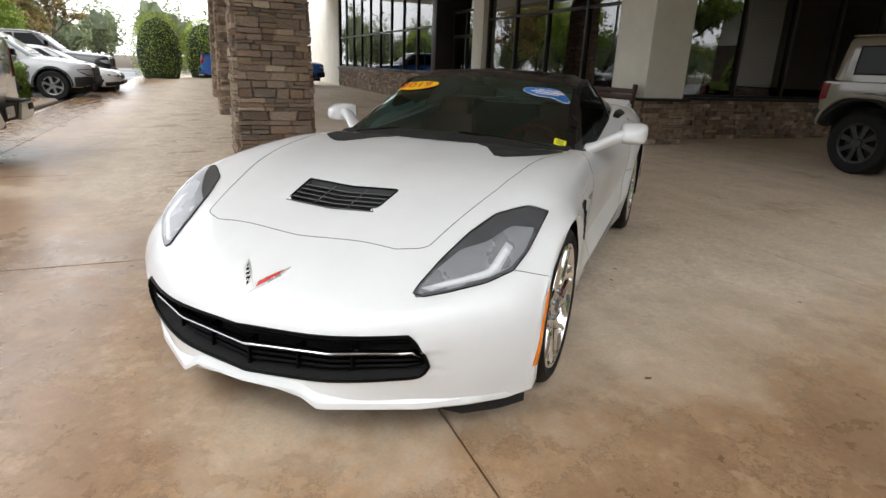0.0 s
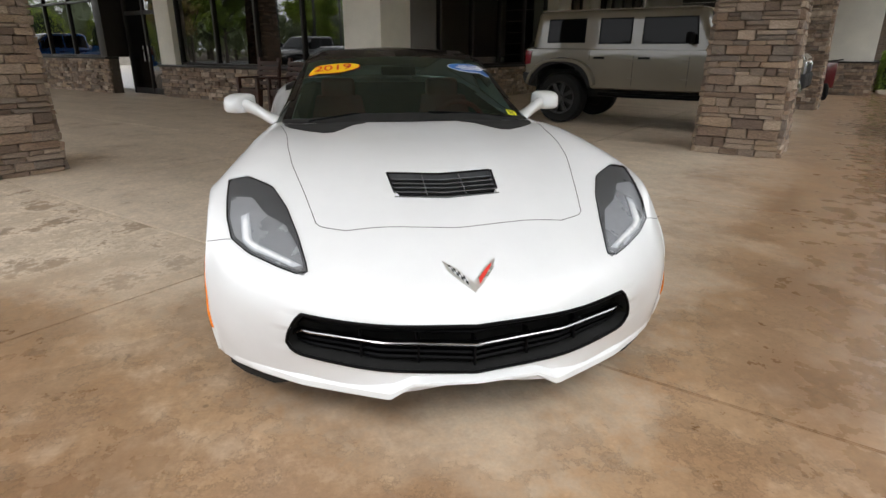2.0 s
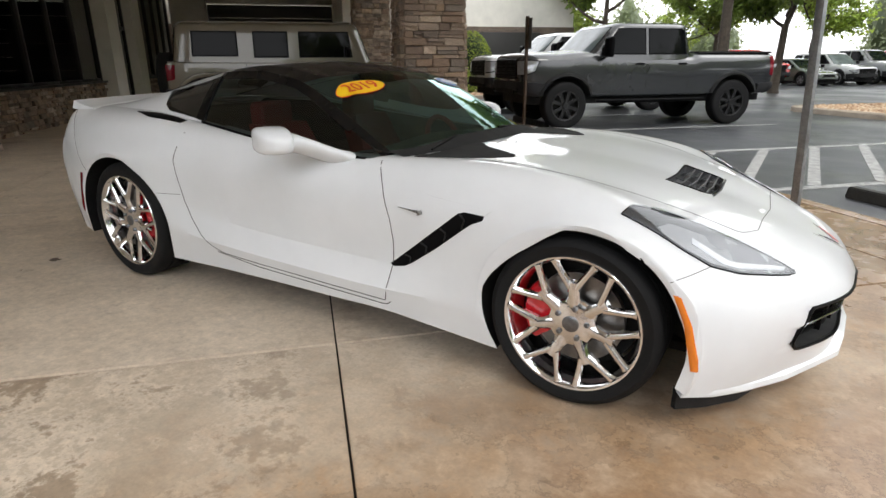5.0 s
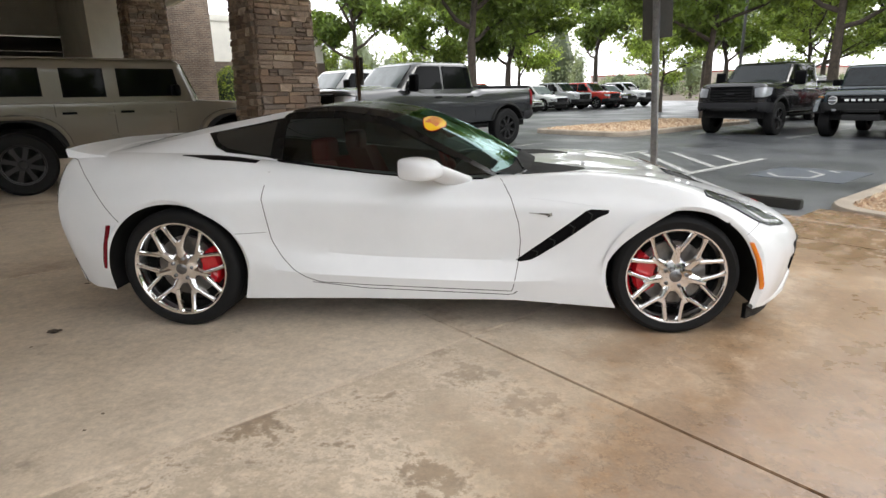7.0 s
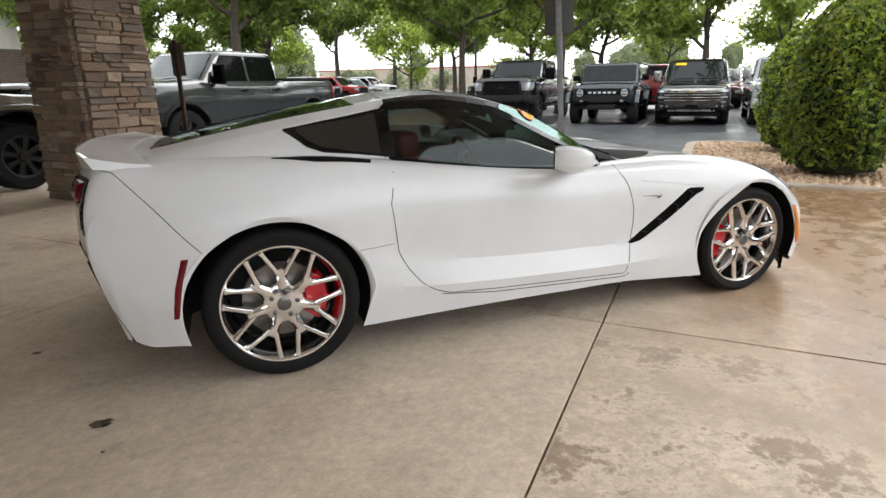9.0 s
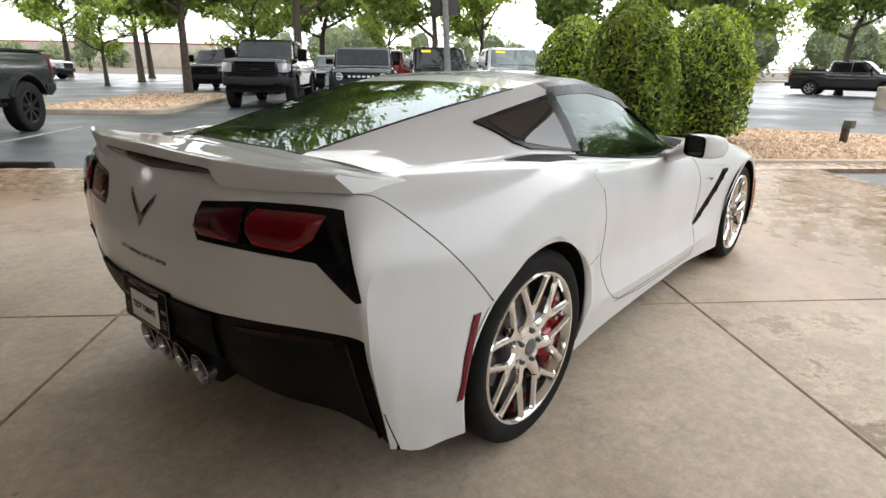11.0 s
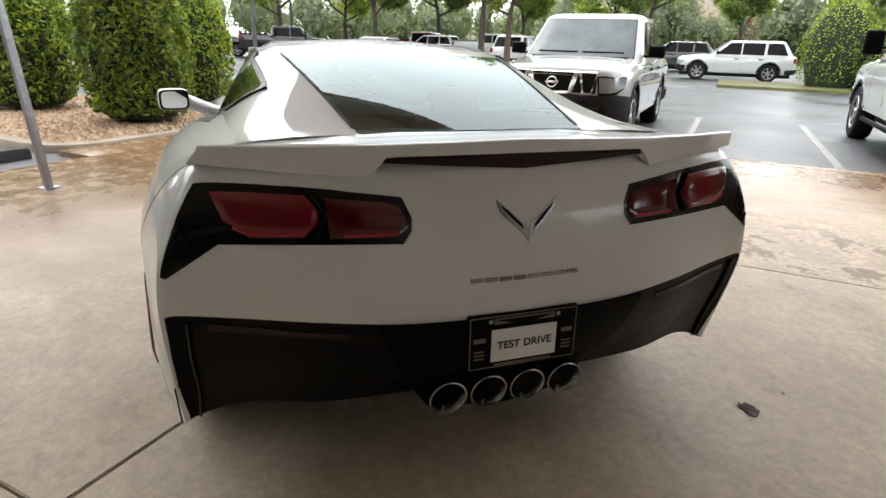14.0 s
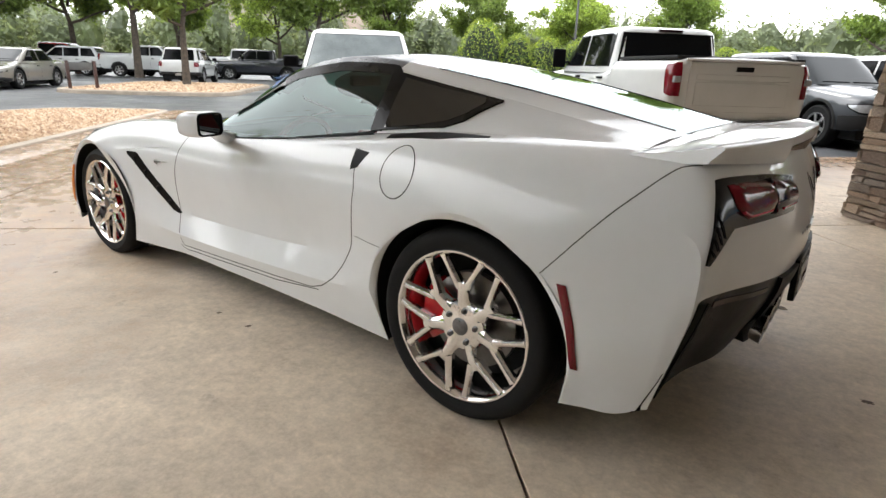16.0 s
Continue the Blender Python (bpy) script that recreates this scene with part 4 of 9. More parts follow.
skin_v, skin_f = [], []
for ob in coupe.children:
    o = len(skin_v)
    skin_v += [v.co.copy() for v in ob.data.vertices]
    skin_f += [[o + i for i in pl.vertices] for pl in ob.data.polygons]
SKIN = BVHTree.FromPolygons(skin_v, skin_f)


def snap(p, off=0.0):
    """The nearest place on the coupe's skin, lifted by off, and the outward normal."""
    co, n, _, _ = SKIN.find_nearest(Vector(p))
    if n.dot(co - Vector((co.x * 0.75, 0, 0.42))) < 0:
        n = -n
    return co + n * off, n


def from_side(x, z, side=1):
    hit = SKIN.ray_cast(Vector((x, side * 2.0, z)), Vector((0, -side, 0)))[0]
    return hit if hit else Vector((x, side * 0.85, z))


def from_front(y, z):
    hit = SKIN.ray_cast(Vector((4, y, z)), Vector((-1, 0, 0)))[0]
    return hit if hit else Vector((2.1, y, z))


def from_rear(y, z):
    hit = SKIN.ray_cast(Vector((-4, y, z)), Vector((1, 0, 0)))[0]
    return hit if hit else Vector((-2.1, y, z))


def from_top(x, y):
    return SKIN.ray_cast(Vector((x, y, 3)), Vector((0, 0, -1)))[0]


def even(pts, n):
    """n points evenly along a broken line."""
    P = [Vector(p) for p in pts]
    d = [0.0]
    for a, b in zip(P, P[1:]):
        d.append(d[-1] + (b - a).length)
    out, k = [], 0
    for i in range(n):
        t = d[-1] * i / (n - 1)
        while k < len(P) - 2 and d[k + 1] < t:
            k += 1
        f = (t - d[k]) / max(d[k + 1] - d[k], 1e-9)
        out.append(P[k].lerp(P[k + 1], min(max(f, 0), 1)))
    return out


def sided(pts, s):
    return [(p[0], abs(p[1]) * s, p[2]) for p in pts]


def patch_bm(top, bot, off, nu=24, nv=8, thick=0.004, crown=0.0):
    """A skin-hugging plate between two edges, with a turned-in rim."""
    bm = bmesh.new()
    a, b = even(top, nu), even(bot, nu)
    rows = []
    for i in range(nu):
        r = []
        for j in range(nv + 1):
            f = j / nv
            p, n = snap(a[i].lerp(b[i], f))
            g = 4 * f * (1 - f) * min(1.0, 4 * (i / (nu - 1)) * (1 - i / (nu - 1)) * 3)
            r.append(p + n * (off + crown * g))
        rows.append(r)
    vs = sheet(bm, rows)
    bmesh.ops.remove_doubles(bm, verts=bm.verts, dist=1e-5)
    if thick:
        rim = [e for e in bm.edges if len(e.link_faces) == 1]
        r = bmesh.ops.extrude_edge_only(bm, edges=rim)
        for v in [g for g in r["geom"] if isinstance(g, bmesh.types.BMVert)]:
            _, n = snap(v.co)
            v.co -= n * (thick + off)
    bmesh.ops.recalc_face_normals(bm, faces=bm.faces)
    return bm


def patch(name, top, bot, mat, parent, off=0.002, label="", **k):
    return part(name, patch_bm(top, bot, off, **k), mat, parent, label, angle=50)


def plate_bm(pairs, off, per=8, nv=8, thick=0.004, crown=0.0):
    """Like patch_bm, but from pairs of edge points, so that corners stay sharp."""
    a, b = [], []
    for (p0, q0), (p1, q1) in zip(pairs, pairs[1:]):
        for k in range(per):
            a.append(Vector(p0).lerp(Vector(p1), k / per))
            b.append(Vector(q0).lerp(Vector(q1), k / per))
    a.append(Vector(pairs[-1][0]))
    b.append(Vector(pairs[-1][1]))
    bm = bmesh.new()
    rows = []
    for i, (p, q) in enumerate(zip(a, b)):
        e = i / (len(a) - 1)
        r = []
        for j in range(nv + 1):
            f = j / nv
            c, n = snap(p.lerp(q, f))
            r.append(c + n * (off + crown * min(1.0, 6 * f * (1 - f)) * min(1.0, 8 * e * (1 - e))))
        rows.append(r)
    sheet(bm, rows)
    bmesh.ops.remove_doubles(bm, verts=bm.verts, dist=1e-5)
    rim = [e for e in bm.edges if len(e.link_faces) == 1]
    r = bmesh.ops.extrude_edge_only(bm, edges=rim)
    for v in [g for g in r["geom"] if isinstance(g, bmesh.types.BMVert)]:
        _, n = snap(v.co)
        v.co -= n * (thick + off)
    bmesh.ops.recalc_face_normals(bm, faces=bm.faces)
    return bm


def plate(name, pairs, mat, parent, off=0.002, label="", s=1, **k):
    return part(name, plate_bm([((p[0], p[1] * s, p[2]), (q[0], q[1] * s, q[2])) for p, q in pairs], off, **k), mat, parent, label, angle=40)


def ribbon(name, pts, width, mat, parent, off=0.0008, label="", n=40):
    bm = bmesh.new()
    P = [snap(p) for p in even(pts, n)]
    rows = []
    for i, (p, nn) in enumerate(P):
        t = (P[min(i + 1, n - 1)][0] - P[max(i - 1, 0)][0]).normalized()
        s = t.cross(nn).normalized() * width / 2
        rows.append([p - s - nn * 0.002, p - s + nn * off, p + s + nn * off, p + s - nn * 0.002])
    sheet(bm, rows)
    return part(name, bm, mat, parent, label, angle=60)


def rod(name, pts, r, mat, parent, label="", n=8):
    bm = bmesh.new()
    tube(bm, pts, r, n)
    return part(name, bm, mat, parent, label, angle=50)


def inside(poly, x, y):
    c = False
    for (x1, y1), (x2, y2) in zip(poly, poly[1:] + poly[:1]):
        if (y1 > y) != (y2 > y) and x < (x2 - x1) * (y - y1) / (y2 - y1) + x1:
            c = not c
    return c


def cut_opening(ob, poly, axes, where):
    """Takes the skin out inside an outline seen along one axis and draws the rim onto it."""
    bm = bmesh.new()
    bm.from_mesh(ob.data)
    a, b = axes
    dead = [f for f in bm.faces if where(c := f.calc_center_median()) and inside(poly, c[a], c[b])]
    rim = {v for f in dead for v in f.verts}
    bmesh.ops.delete(bm, geom=dead, context="FACES")
    for v in rim:
        if not v.is_valid:
            continue
        p = Vector((v.co[a], v.co[b]))
        best = None
        for q, r in zip(poly, poly[1:] + poly[:1]):
            q, r = Vector(q), Vector(r)
            f = min(max((p - q).dot(r - q) / max((r - q).length_squared, 1e-9), 0), 1)
            s = q.lerp(r, f)
            if best is None or (s - p).length < best[0]:
                best = ((s - p).length, s)
        v.co[a], v.co[b] = best[1]
    bm.to_mesh(ob.data)
    bm.free()


def well(bm, poly3, depth):
    """A recess behind an outline on the skin: walls and floor."""
    rows = [[], []]
    for p in poly3:
        q, n = snap(p)
        rows[0].append(q - n * 0.001)
        rows[1].append(q - n * depth)
    vs = sheet(bm, rows, close_v=True)
    bm.faces.new(vs[1])


# -- grille
GR_TOP = [(2.07, .547, .426), (2.17, .347, .422), (2.21, 0, .413)]
GR_LOW = [(2.05, .580, .372), (2.02, .597, .322), (2.02, .592, .300), (2.05, .562, .274), (2.15, .30, .256), (2.19, 0, .238)]
gr_half = GR_TOP[::-1] + GR_LOW
gr_poly3 = [Vector(p) for p in gr_half] + [Vector((p[0], -p[1], p[2])) for p in reversed(gr_half[1:-1])]
gr_poly3 = [from_front(p.y, p.z) for p in even(gr_poly3 + gr_poly3[:1], 97)[:-1]]
gr_rings = [snap(p) for p in gr_poly3]
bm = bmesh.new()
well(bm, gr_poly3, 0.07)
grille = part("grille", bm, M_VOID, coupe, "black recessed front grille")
cut_opening(body, [(p.y, p.z) for p in gr_poly3], (1, 2), lambda c: c[0] > 1.9)
bm = bmesh.new()
tube(bm, [p + n * 0.001 for p, n in gr_rings] + [gr_rings[0][0] + gr_rings[0][1] * 0.001], 0.006, 6)
part("grille_frame", bm, M_TRIM, grille, "satin black grille surround")


def grille_line(f, inset=0.0):
    """A line across the grille at a share f from its top to its foot."""
    out = []
    for k in range(-20, 21):
        y = 0.575 * k / 20
        zt = np.interp(abs(y), [0, .347, .547, .59], [.413, .422, .426, .36])
        zl = np.interp(abs(y), [0, .30, .562, .592], [.238, .256, .274, .300])
        w = np.interp(abs(y), [0, .3, .53, .59], [2.198, 2.158, 2.06, 2.012])
        out.append((w - inset, y, zt + (zl - zt) * f))
    return out


bm = bmesh.new()
top_l = grille_line(0.42, 0.0)
sheet(bm, [[(x + 0.005, y, z + 0.004), (x + 0.008, y, z + 0.001), (x + 0.005, y, z - 0.004), (x - 0.02, y, z - 0.006), (x - 0.02, y, z + 0.004)] for x, y, z in top_l], close_v=True)
part("grille_bar", bm, M_BARCHROME, grille, "bright chrome crossbar")
for f in (0.14, 0.27, 0.58, 0.70, 0.82):
    bm = bmesh.new()
    sheet(bm, [[(x, y * 0.985, z + 0.006), (x + 0.004, y * 0.985, z), (x, y * 0.985, z - 0.006), (x - 0.03, y * 0.985, z)] for x, y, z in grille_line(f, 0.035)], close_v=True)
    part("slat", bm, M_TRIM, grille)
for y in (-.36, -.18, 0, .18, .36):
    zt, zl = np.interp(abs(y), [0, .347, .545], [.345, .365, .38]), np.interp(abs(y), [0, .3, .53], [.25, .275, .30])
    x = np.interp(abs(y), [0, .3, .53], [2.185, 2.145, 2.05])
    part("rib", boxed(x - 0.06, x - 0.008, y - 0.004, y + 0.004, zl, zt, bevel=0.002), M_TRIM, grille)
# front air dam below the corners, and the moulded lip
for s in (1, -1):
    bm = bmesh.new()
    edge = even([(1.985, .59 * s, .14), (1.905, .70 * s, .14), (1.825, .795 * s, .145), (1.742, .86 * s, .152)], 14)
    rows = [[(p.x - 0.02, p.y * 0.98, p.z + 0.015), (p.x - 0.02, p.y * 0.98, 0.085 + 0.04 * (1 - min(1, i / 4))), (p.x - 0.035, p.y * 0.965, 0.085 + 0.04 * (1 - min(1, i / 4))), (p.x - 0.035, p.y * 0.965, p.z + 0.015)] for i, p in enumerate(edge)]
    sheet(bm, rows, close_v=True)
    part("air_dam", bm, M_MATT, coupe, "black plastic air dam")
lip = []
for k in range(-60, 61):
    y = 0.872 * k / 60
    a = abs(y)
    x = np.interp(a, [0, .2, .285, .42, .56, .70, .80, .872], [2.198, 2.182, 2.168, 2.09, 2.01, 1.908, 1.825, 1.738])
    z = np.interp(a, [0, .205, .275, .42, .56, .70, .80, .872], [.204, .204, .157, .147, .141, .140, .145, .152])
    d = np.interp(a, [0, .3, .6, .8, .872], [1, 1, .8, .35, .1])
    h = np.interp(a, [0, .2, .29], [.58, .58, 1])
    lip.append((x, y, z, d, h))
bm = bmesh.new()
sheet(bm, [[(x - 0.012, y * .995, z + 0.052 * h), (x + 0.006 * d, y, z + 0.040 * h), (x + 0.022 * d, y, z + 0.028 * h), (x + 0.024 * d, y, z + 0.008), (x + 0.012 * d, y, z), (x - 0.012 - 0.068 * d, y * .98, z + 0.012)] for x, y, z, d, h in lip])
bmesh.ops.recalc_face_normals(bm, faces=bm.faces)
part("front_lip", bm, M_WHITE, coupe, "white moulded front lip", angle=30)

# -- hood vent
hv_poly = [(1.497, -.213), (1.502, 0), (1.497, .213), (1.672, .197), (1.680, 0), (1.672, -.197)]
hv3 = [from_top(p.x, p.y) for p in even([(x, y, 0) for x, y in hv_poly + hv_poly[:1]], 49)[:-1]]
bm = bmesh.new()
well(bm, hv3, 0.05)
vent = part("hood_vent", bm, M_VENTGREY, coupe, "dark louvred hood vent")
cut_opening(body, [(1.587 + (p.x - 1.587) * 1.04, p.y * 1.02) for p in hv3], (0, 1), lambda c: c[2] > 0.6 and c[0] > 1.2)
bm = bmesh.new()
tube(bm, [snap(p, 0.0)[0] for p in hv3 + hv3[:1]], 0.0035, 6)
part("vent_frame", bm, M_TRIM, vent)
for k in range(5):
    x = 1.515 + 0.034 * k
    bm = bmesh.new()
    rows = []
    for j in range(-10, 11):
        y = 0.2 * j / 10
        zz = np.interp(x, [1.35, 1.75], [.778, .672]) + 0.008 * (abs(y) / .2)
        dx = 0.006 * (1 - abs(y) / .2)
        rows.append([(x + dx, y, zz - 0.030), (x + 0.018 + dx, y, zz - 0.014), (x + 0.033 + dx, y, zz - 0.006), (x + 0.036 + dx, y, zz - 0.009), (x + 0.020 + dx, y, zz - 0.020), (x + 0.002 + dx, y, zz - 0.036)])
    sheet(bm, rows, close_v=True)
    part("louvre", bm, M_VENTGREY, vent, "dark grey louvre")

for y in (-.075, .075):
    zz = [np.interp(x, [1.35, 1.75], [.778, .672]) + .001 for x in (1.51, 1.60, 1.675)]
    rod("vent_rib", [(1.51, y, zz[0]), (1.60, y, zz[1]), (1.675, y, zz[2])], .0025, M_VENTGREY, vent)

# -- seams
HOOD_EDGE = [(.62, .69, .85), (.98, .63, .84), (1.19, .613, .81), (1.394, .584, .771), (1.618, .53, .707), (1.80, .487, .64), (1.825, .47, .636), (1.865, .386, .63), (1.868, .249, .638), (1.884, 0, .627)]
ribbon("hood_seam", sided(HOOD_EDGE, 1) + list(reversed(sided(HOOD_EDGE, -1))), 0.003, M_SEAM, coupe, n=140)
DOOR = [(-.808, .875), (-.842, .741), (-.811, .508), (-.765, .42), (-.702, .344), (-.63, .295), (-.552, .268), (-.3, .252), (.501, .222), (.52, .31), (.537, .408), (.543, .5), (.532, .598), (.49, .73), (.435, .82)]
for s in (1, -1):
    door_line = [tuple(from_side(x, z, s)) for x, z in DOOR]
    ribbon("door_seam", door_line, 0.0045, M_SEAM, coupe, n=110)
    ribbon("sill_seam", [tuple(from_side(x, z, s)) for x, z in ((-.60, .268), (-.3, .232), (.5, .20), (.53, .222))], 0.004, M_VOID, coupe)
    ribbon("bumper_seam", sided([(1.76, .781, .588), (1.716, .844, .573), (1.665, .885, .552)], s), 0.0025, M_SEAM, coupe, n=16)
    ribbon("rear_seam", sided([(-1.99, .74, .955), (-1.943, .77, .945), (-1.823, .873, .827), (-1.648, .934, .62)], s), 0.0035, M_SEAM, coupe)
    ribbon("panel_seam", [tuple(from_side(x, z, s)) for x, z in ((-.835, .553), (-1.0, .55))], 0.002, M_VOID, coupe, n=10)

# -- head lamps
HL_IN = [(1.475, .815, .734), (1.486, .745, .750), (1.568, .646, .721), (1.693, .591, .675), (1.846, .547, .611), (1.96, .520, .556), (1.992, .516, .541)]
HL_OUT = [(1.475, .815, .734), (1.583, .812, .692), (1.679, .802, .638), (1.763, .777, .588), (1.84, .715, .56), (1.934, .616, .542), (1.985, .552, .532), (1.998, .530, .530)]
HL_DIV = [(1.583, .79, .692), (1.612, .717, .696), (1.708, .664, .657), (1.78, .592, .637), (1.90, .545, .588), (1.975, .528, .549)]
HL_OUT2 = [(1.60, .795, .684), (1.679, .79, .638), (1.757, .765, .592), (1.835, .706, .565), (1.93, .611, .547), (1.982, .535, .536)]
for s in (1, -1):
    lamp = patch("head_lamp", sided(HL_IN, s), sided(HL_OUT, s), M_LAMPDARK, coupe, 0.0008, "dark swept-back head lamp with clear lens", nu=36, nv=10, thick=0.003)
    patch("reflector", sided(HL_DIV, s), sided(HL_OUT2, s), M_LAMPSILVER, lamp, 0.003, "silver lamp bowl", nu=30, nv=8, thick=0.0, crown=-0.0015)
    patch("running_light", sided([(1.685, .722, .655), (1.80, .700, .585), (1.83, .675, .58), (1.968, .534, .552)], s), sided([(1.695, .752, .648), (1.79, .737, .585), (1.84, .695, .566), (1.962, .562, .545)], s), M_LAMPWHITE, lamp, 0.006, "frosted white daytime light tube", nu=24, nv=4, thick=0.002, crown=0.004)
    rim = [snap(p, 0.002)[0] for p in even(sided(HL_IN, s), 30) + even(list(reversed(sided(HL_OUT, s))), 30)[1:]]
    bm = bmesh.new()
    tube(bm, rim, 0.0022, 6)
    part("lamp_gasket", bm, M_TRIM, lamp)
    ln = patch("lens", sided(HL_IN, s), sided(HL_OUT, s), M_LENS, lamp, 0.009, "clear lamp lens", nu=36, nv=10, thick=0.006)
    ln.visible_shadow = False

# -- side vents, badges, markers
VENT = [(.99, .672), (.886, .676), (.66, .50), (.545, .412), (.52, .393)]
VENT2 = [(.985, .655), (.93, .63), (.76, .50), (.64, .418), (.60, .396), (.545, .385)]
for s in (1, -1):
    a, b = [tuple(from_side(x, z, s)) for x, z in VENT], [tuple(from_side(x, z, s)) for x, z in VENT2]
    sv = patch("fender_vent", a, b, M_TRIM, coupe, 0.001, "black slanted fender vent", nu=20, nv=5, thick=0.003)
    for f in (0.2, 0.42, 0.64, 0.84):
        p, q = even(a, 41)[int(40 * f)], even(b, 41)[int(40 * f)]
        bm = bmesh.new()
        tube(bm, [snap(p.lerp(q, 0.08), 0.004)[0], snap(p.lerp(q, 0.5) + Vector((.02, 0, .01)), 0.005)[0], snap(p.lerp(q, 0.92), 0.004)[0]], 0.004, 6)
        part("fin", bm, M_MATT, sv)
    patch("vent_crease", [tuple(from_side(x, z, s)) for x, z in ((.58, .732), (.8, .712), (1.02, .694))], [tuple(from_side(x, z, s)) for x, z in ((.58, .7315), (.8, .706), (1.0, .679))], M_WHITE, coupe, 0.004, "raised white crease over the vent", nu=14, nv=3, thick=0.003)
    bm = bmesh.new()
    p0, n0 = snap(from_side(.585, .655, s), 0.004)
    p1, _ = snap(from_side(.70, .645, s), 0.004)
    tube(bm, [p0, p0.lerp(p1, .6), p1], [.0015, .004, .009], 6)
    tube(bm, [p1 + Vector((0, 0, .012)), p1, p1 + Vector((-.02, 0, -.012))], [.002, .008, .002], 6)
    part("fender_badge", bm, M_SCRIPT, coupe, "small chrome fender badge")
    plate("front_marker", [((1.678, .897, .512), (1.703, .89, .51)), ((1.721, .89, .42), (1.746, .885, .42)), ((1.748, .886, .31), (1.773, .88, .31)), ((1.758, .882, .265), (1.780, .876, .263))], M_AMBER, coupe, 0.004, "amber side marker lamp", s=s, per=5, nv=4, crown=0.003)
    patch("rear_marker", [tuple(from_side(x, z, s)) for x, z in ((-1.728, .60), (-1.765, .48), (-1.785, .352))], [tuple(from_side(x, z, s)) for x, z in ((-1.70, .60), (-1.74, .48), (-1.765, .352))], M_REDLENS, coupe, 0.004, "red side marker lamp", nu=14, nv=4, crown=0.003)
    # quarter vents and windows
    patch("quarter_vent", sided([(-.89, .735, .93), (-1.0, .725, .945), (-1.15, .72, .96), (-1.33, .735, .962)], s), sided([(-.90, .775, .915), (-1.0, .78, .92), (-1.15, .79, .935), (-1.33, .745, .958)], s), M_TRIM, coupe, 0.0015, "black air intake slot", nu=18, nv=4)
    qw = patch("quarter_window", sided([(-.765, .565, 1.146), (-.95, .56, 1.122), (-1.1, .55, 1.094), (-1.255, .545, 1.062)], s), sided([(-.77, .717, .927), (-.95, .70, .95), (-1.1, .69, .968), (-1.17, .655, .99), (-1.235, .575, 1.045), (-1.255, .55, 1.06)], s), M_ROOF, coupe, 0.008, "black framed rear quarter window", nu=30, nv=14, thick=0.004)
    patch("quarter_glass", sided([(-.825, .576, 1.124), (-.95, .573, 1.107), (-1.09, .563, 1.082), (-1.19, .556, 1.064)], s), sided([(-.835, .71, .943), (-.98, .695, .963), (-1.10, .672, .986), (-1.16, .635, 1.012), (-1.20, .58, 1.050)], s), M_QGLASS, qw, 0.0095, "smoky grey quarter glass", nu=30, nv=12, thick=0.001)
    patch("door_handle_recess", [tuple(from_side(x, z, s)) for x, z in ((-.79, .872), (-.875, .868))], [tuple(from_side(x, z, s)) for x, z in ((-.80, .80), (-.838, .812))], M_TRIM if s > 0 else M_WHITE, coupe, 0.001, "dark door release recess", nu=8, nv=4)
    ribbon("window_seal", [(.345, .745 * s, .82), (.08, .747 * s, .82), (-.25, .74 * s, .85), (-.5, .732 * s, .884), (-.79, .722 * s, .924)], 0.012, M_TRIM, coupe, 0.003)
    ribbon("roof_rail", [(.20, .66 * s, .93), (-.05, .61 * s, 1.06), (-.20, .585 * s, 1.12), (-.46, .565 * s, 1.162), (-.77, .562 * s, 1.155), (-.80, .64 * s, 1.05), (-.80, .715 * s, .93)], 0.045, M_ROOF, coupe, 0.0025, n=60)
    # door mirrors, their heads turned a little towards the driver
    turn_in = radians(-13 if s > 0 else -34)

    def head(x, y, z):
        u, v = x, y - .965
        return (u * math.cos(turn_in) + v * math.sin(turn_in), s * (.965 - u * math.sin(turn_in) + v * math.cos(turn_in)), z)

    def oblong(x, a, b, y0=.965, z0=.905, e=.5):
        return [head(x, y0 + a * math.copysign(abs(math.cos(t)) ** e, math.cos(t)), z0 + b * math.copysign(abs(math.sin(t)) ** e, math.sin(t))) for t in np.linspace(0, 2 * math.pi, 32, endpoint=False)]

    mir = bmesh.new()
    rows = [oblong(x, a, b, y0, z0, e) for x, a, b, y0, z0, e in ((-.040, .070, .050, .965, .905, .42), (-.02, .075, .055, .965, .905, .44), (.02, .076, .056, .963, .904, .46), (.06, .074, .054, .958, .902, .5), (.10, .066, .048, .95, .899, .55), (.13, .050, .036, .94, .895, .65), (.145, .026, .02, .932, .892, .8))]
    vs = sheet(mir, rows, close_v=True)
    mir.faces.new(vs[-1])
    bmesh.ops.recalc_face_normals(mir, faces=mir.faces)
    mirror = part("door_mirror", mir, M_WHITE, coupe, "white door mirror housing", angle=50)
    bm = bmesh.new()
    sheet(bm, [[(x + a * math.cos(t), s * (y + .012 * math.sin(t)), z + b * math.sin(t)) for t in np.linspace(0, 2 * math.pi, 16, endpoint=False)] for x, y, z, a, b in ((.205, .70, .80, .105, .040), (.185, .765, .818, .095, .040), (.15, .815, .842, .082, .042), (.105, .865, .868, .074, .044), (.075, .91, .888, .066, .046), (.06, .95, .898, .058, .044))], close_v=True)
    part("mirror_arm", bm, M_WHITE, mirror, angle=50)
    bm = bmesh.new()
    sheet(bm, [oblong(-.040, .071, .051, e=.42), oblong(-.046, .069, .049, e=.42), oblong(-.046, .063, .044, e=.42), oblong(-.036, .061, .042, e=.42)], close_v=True)
    part("mirror_rim", bm, M_TRIM, mirror)
    bm = bmesh.new()
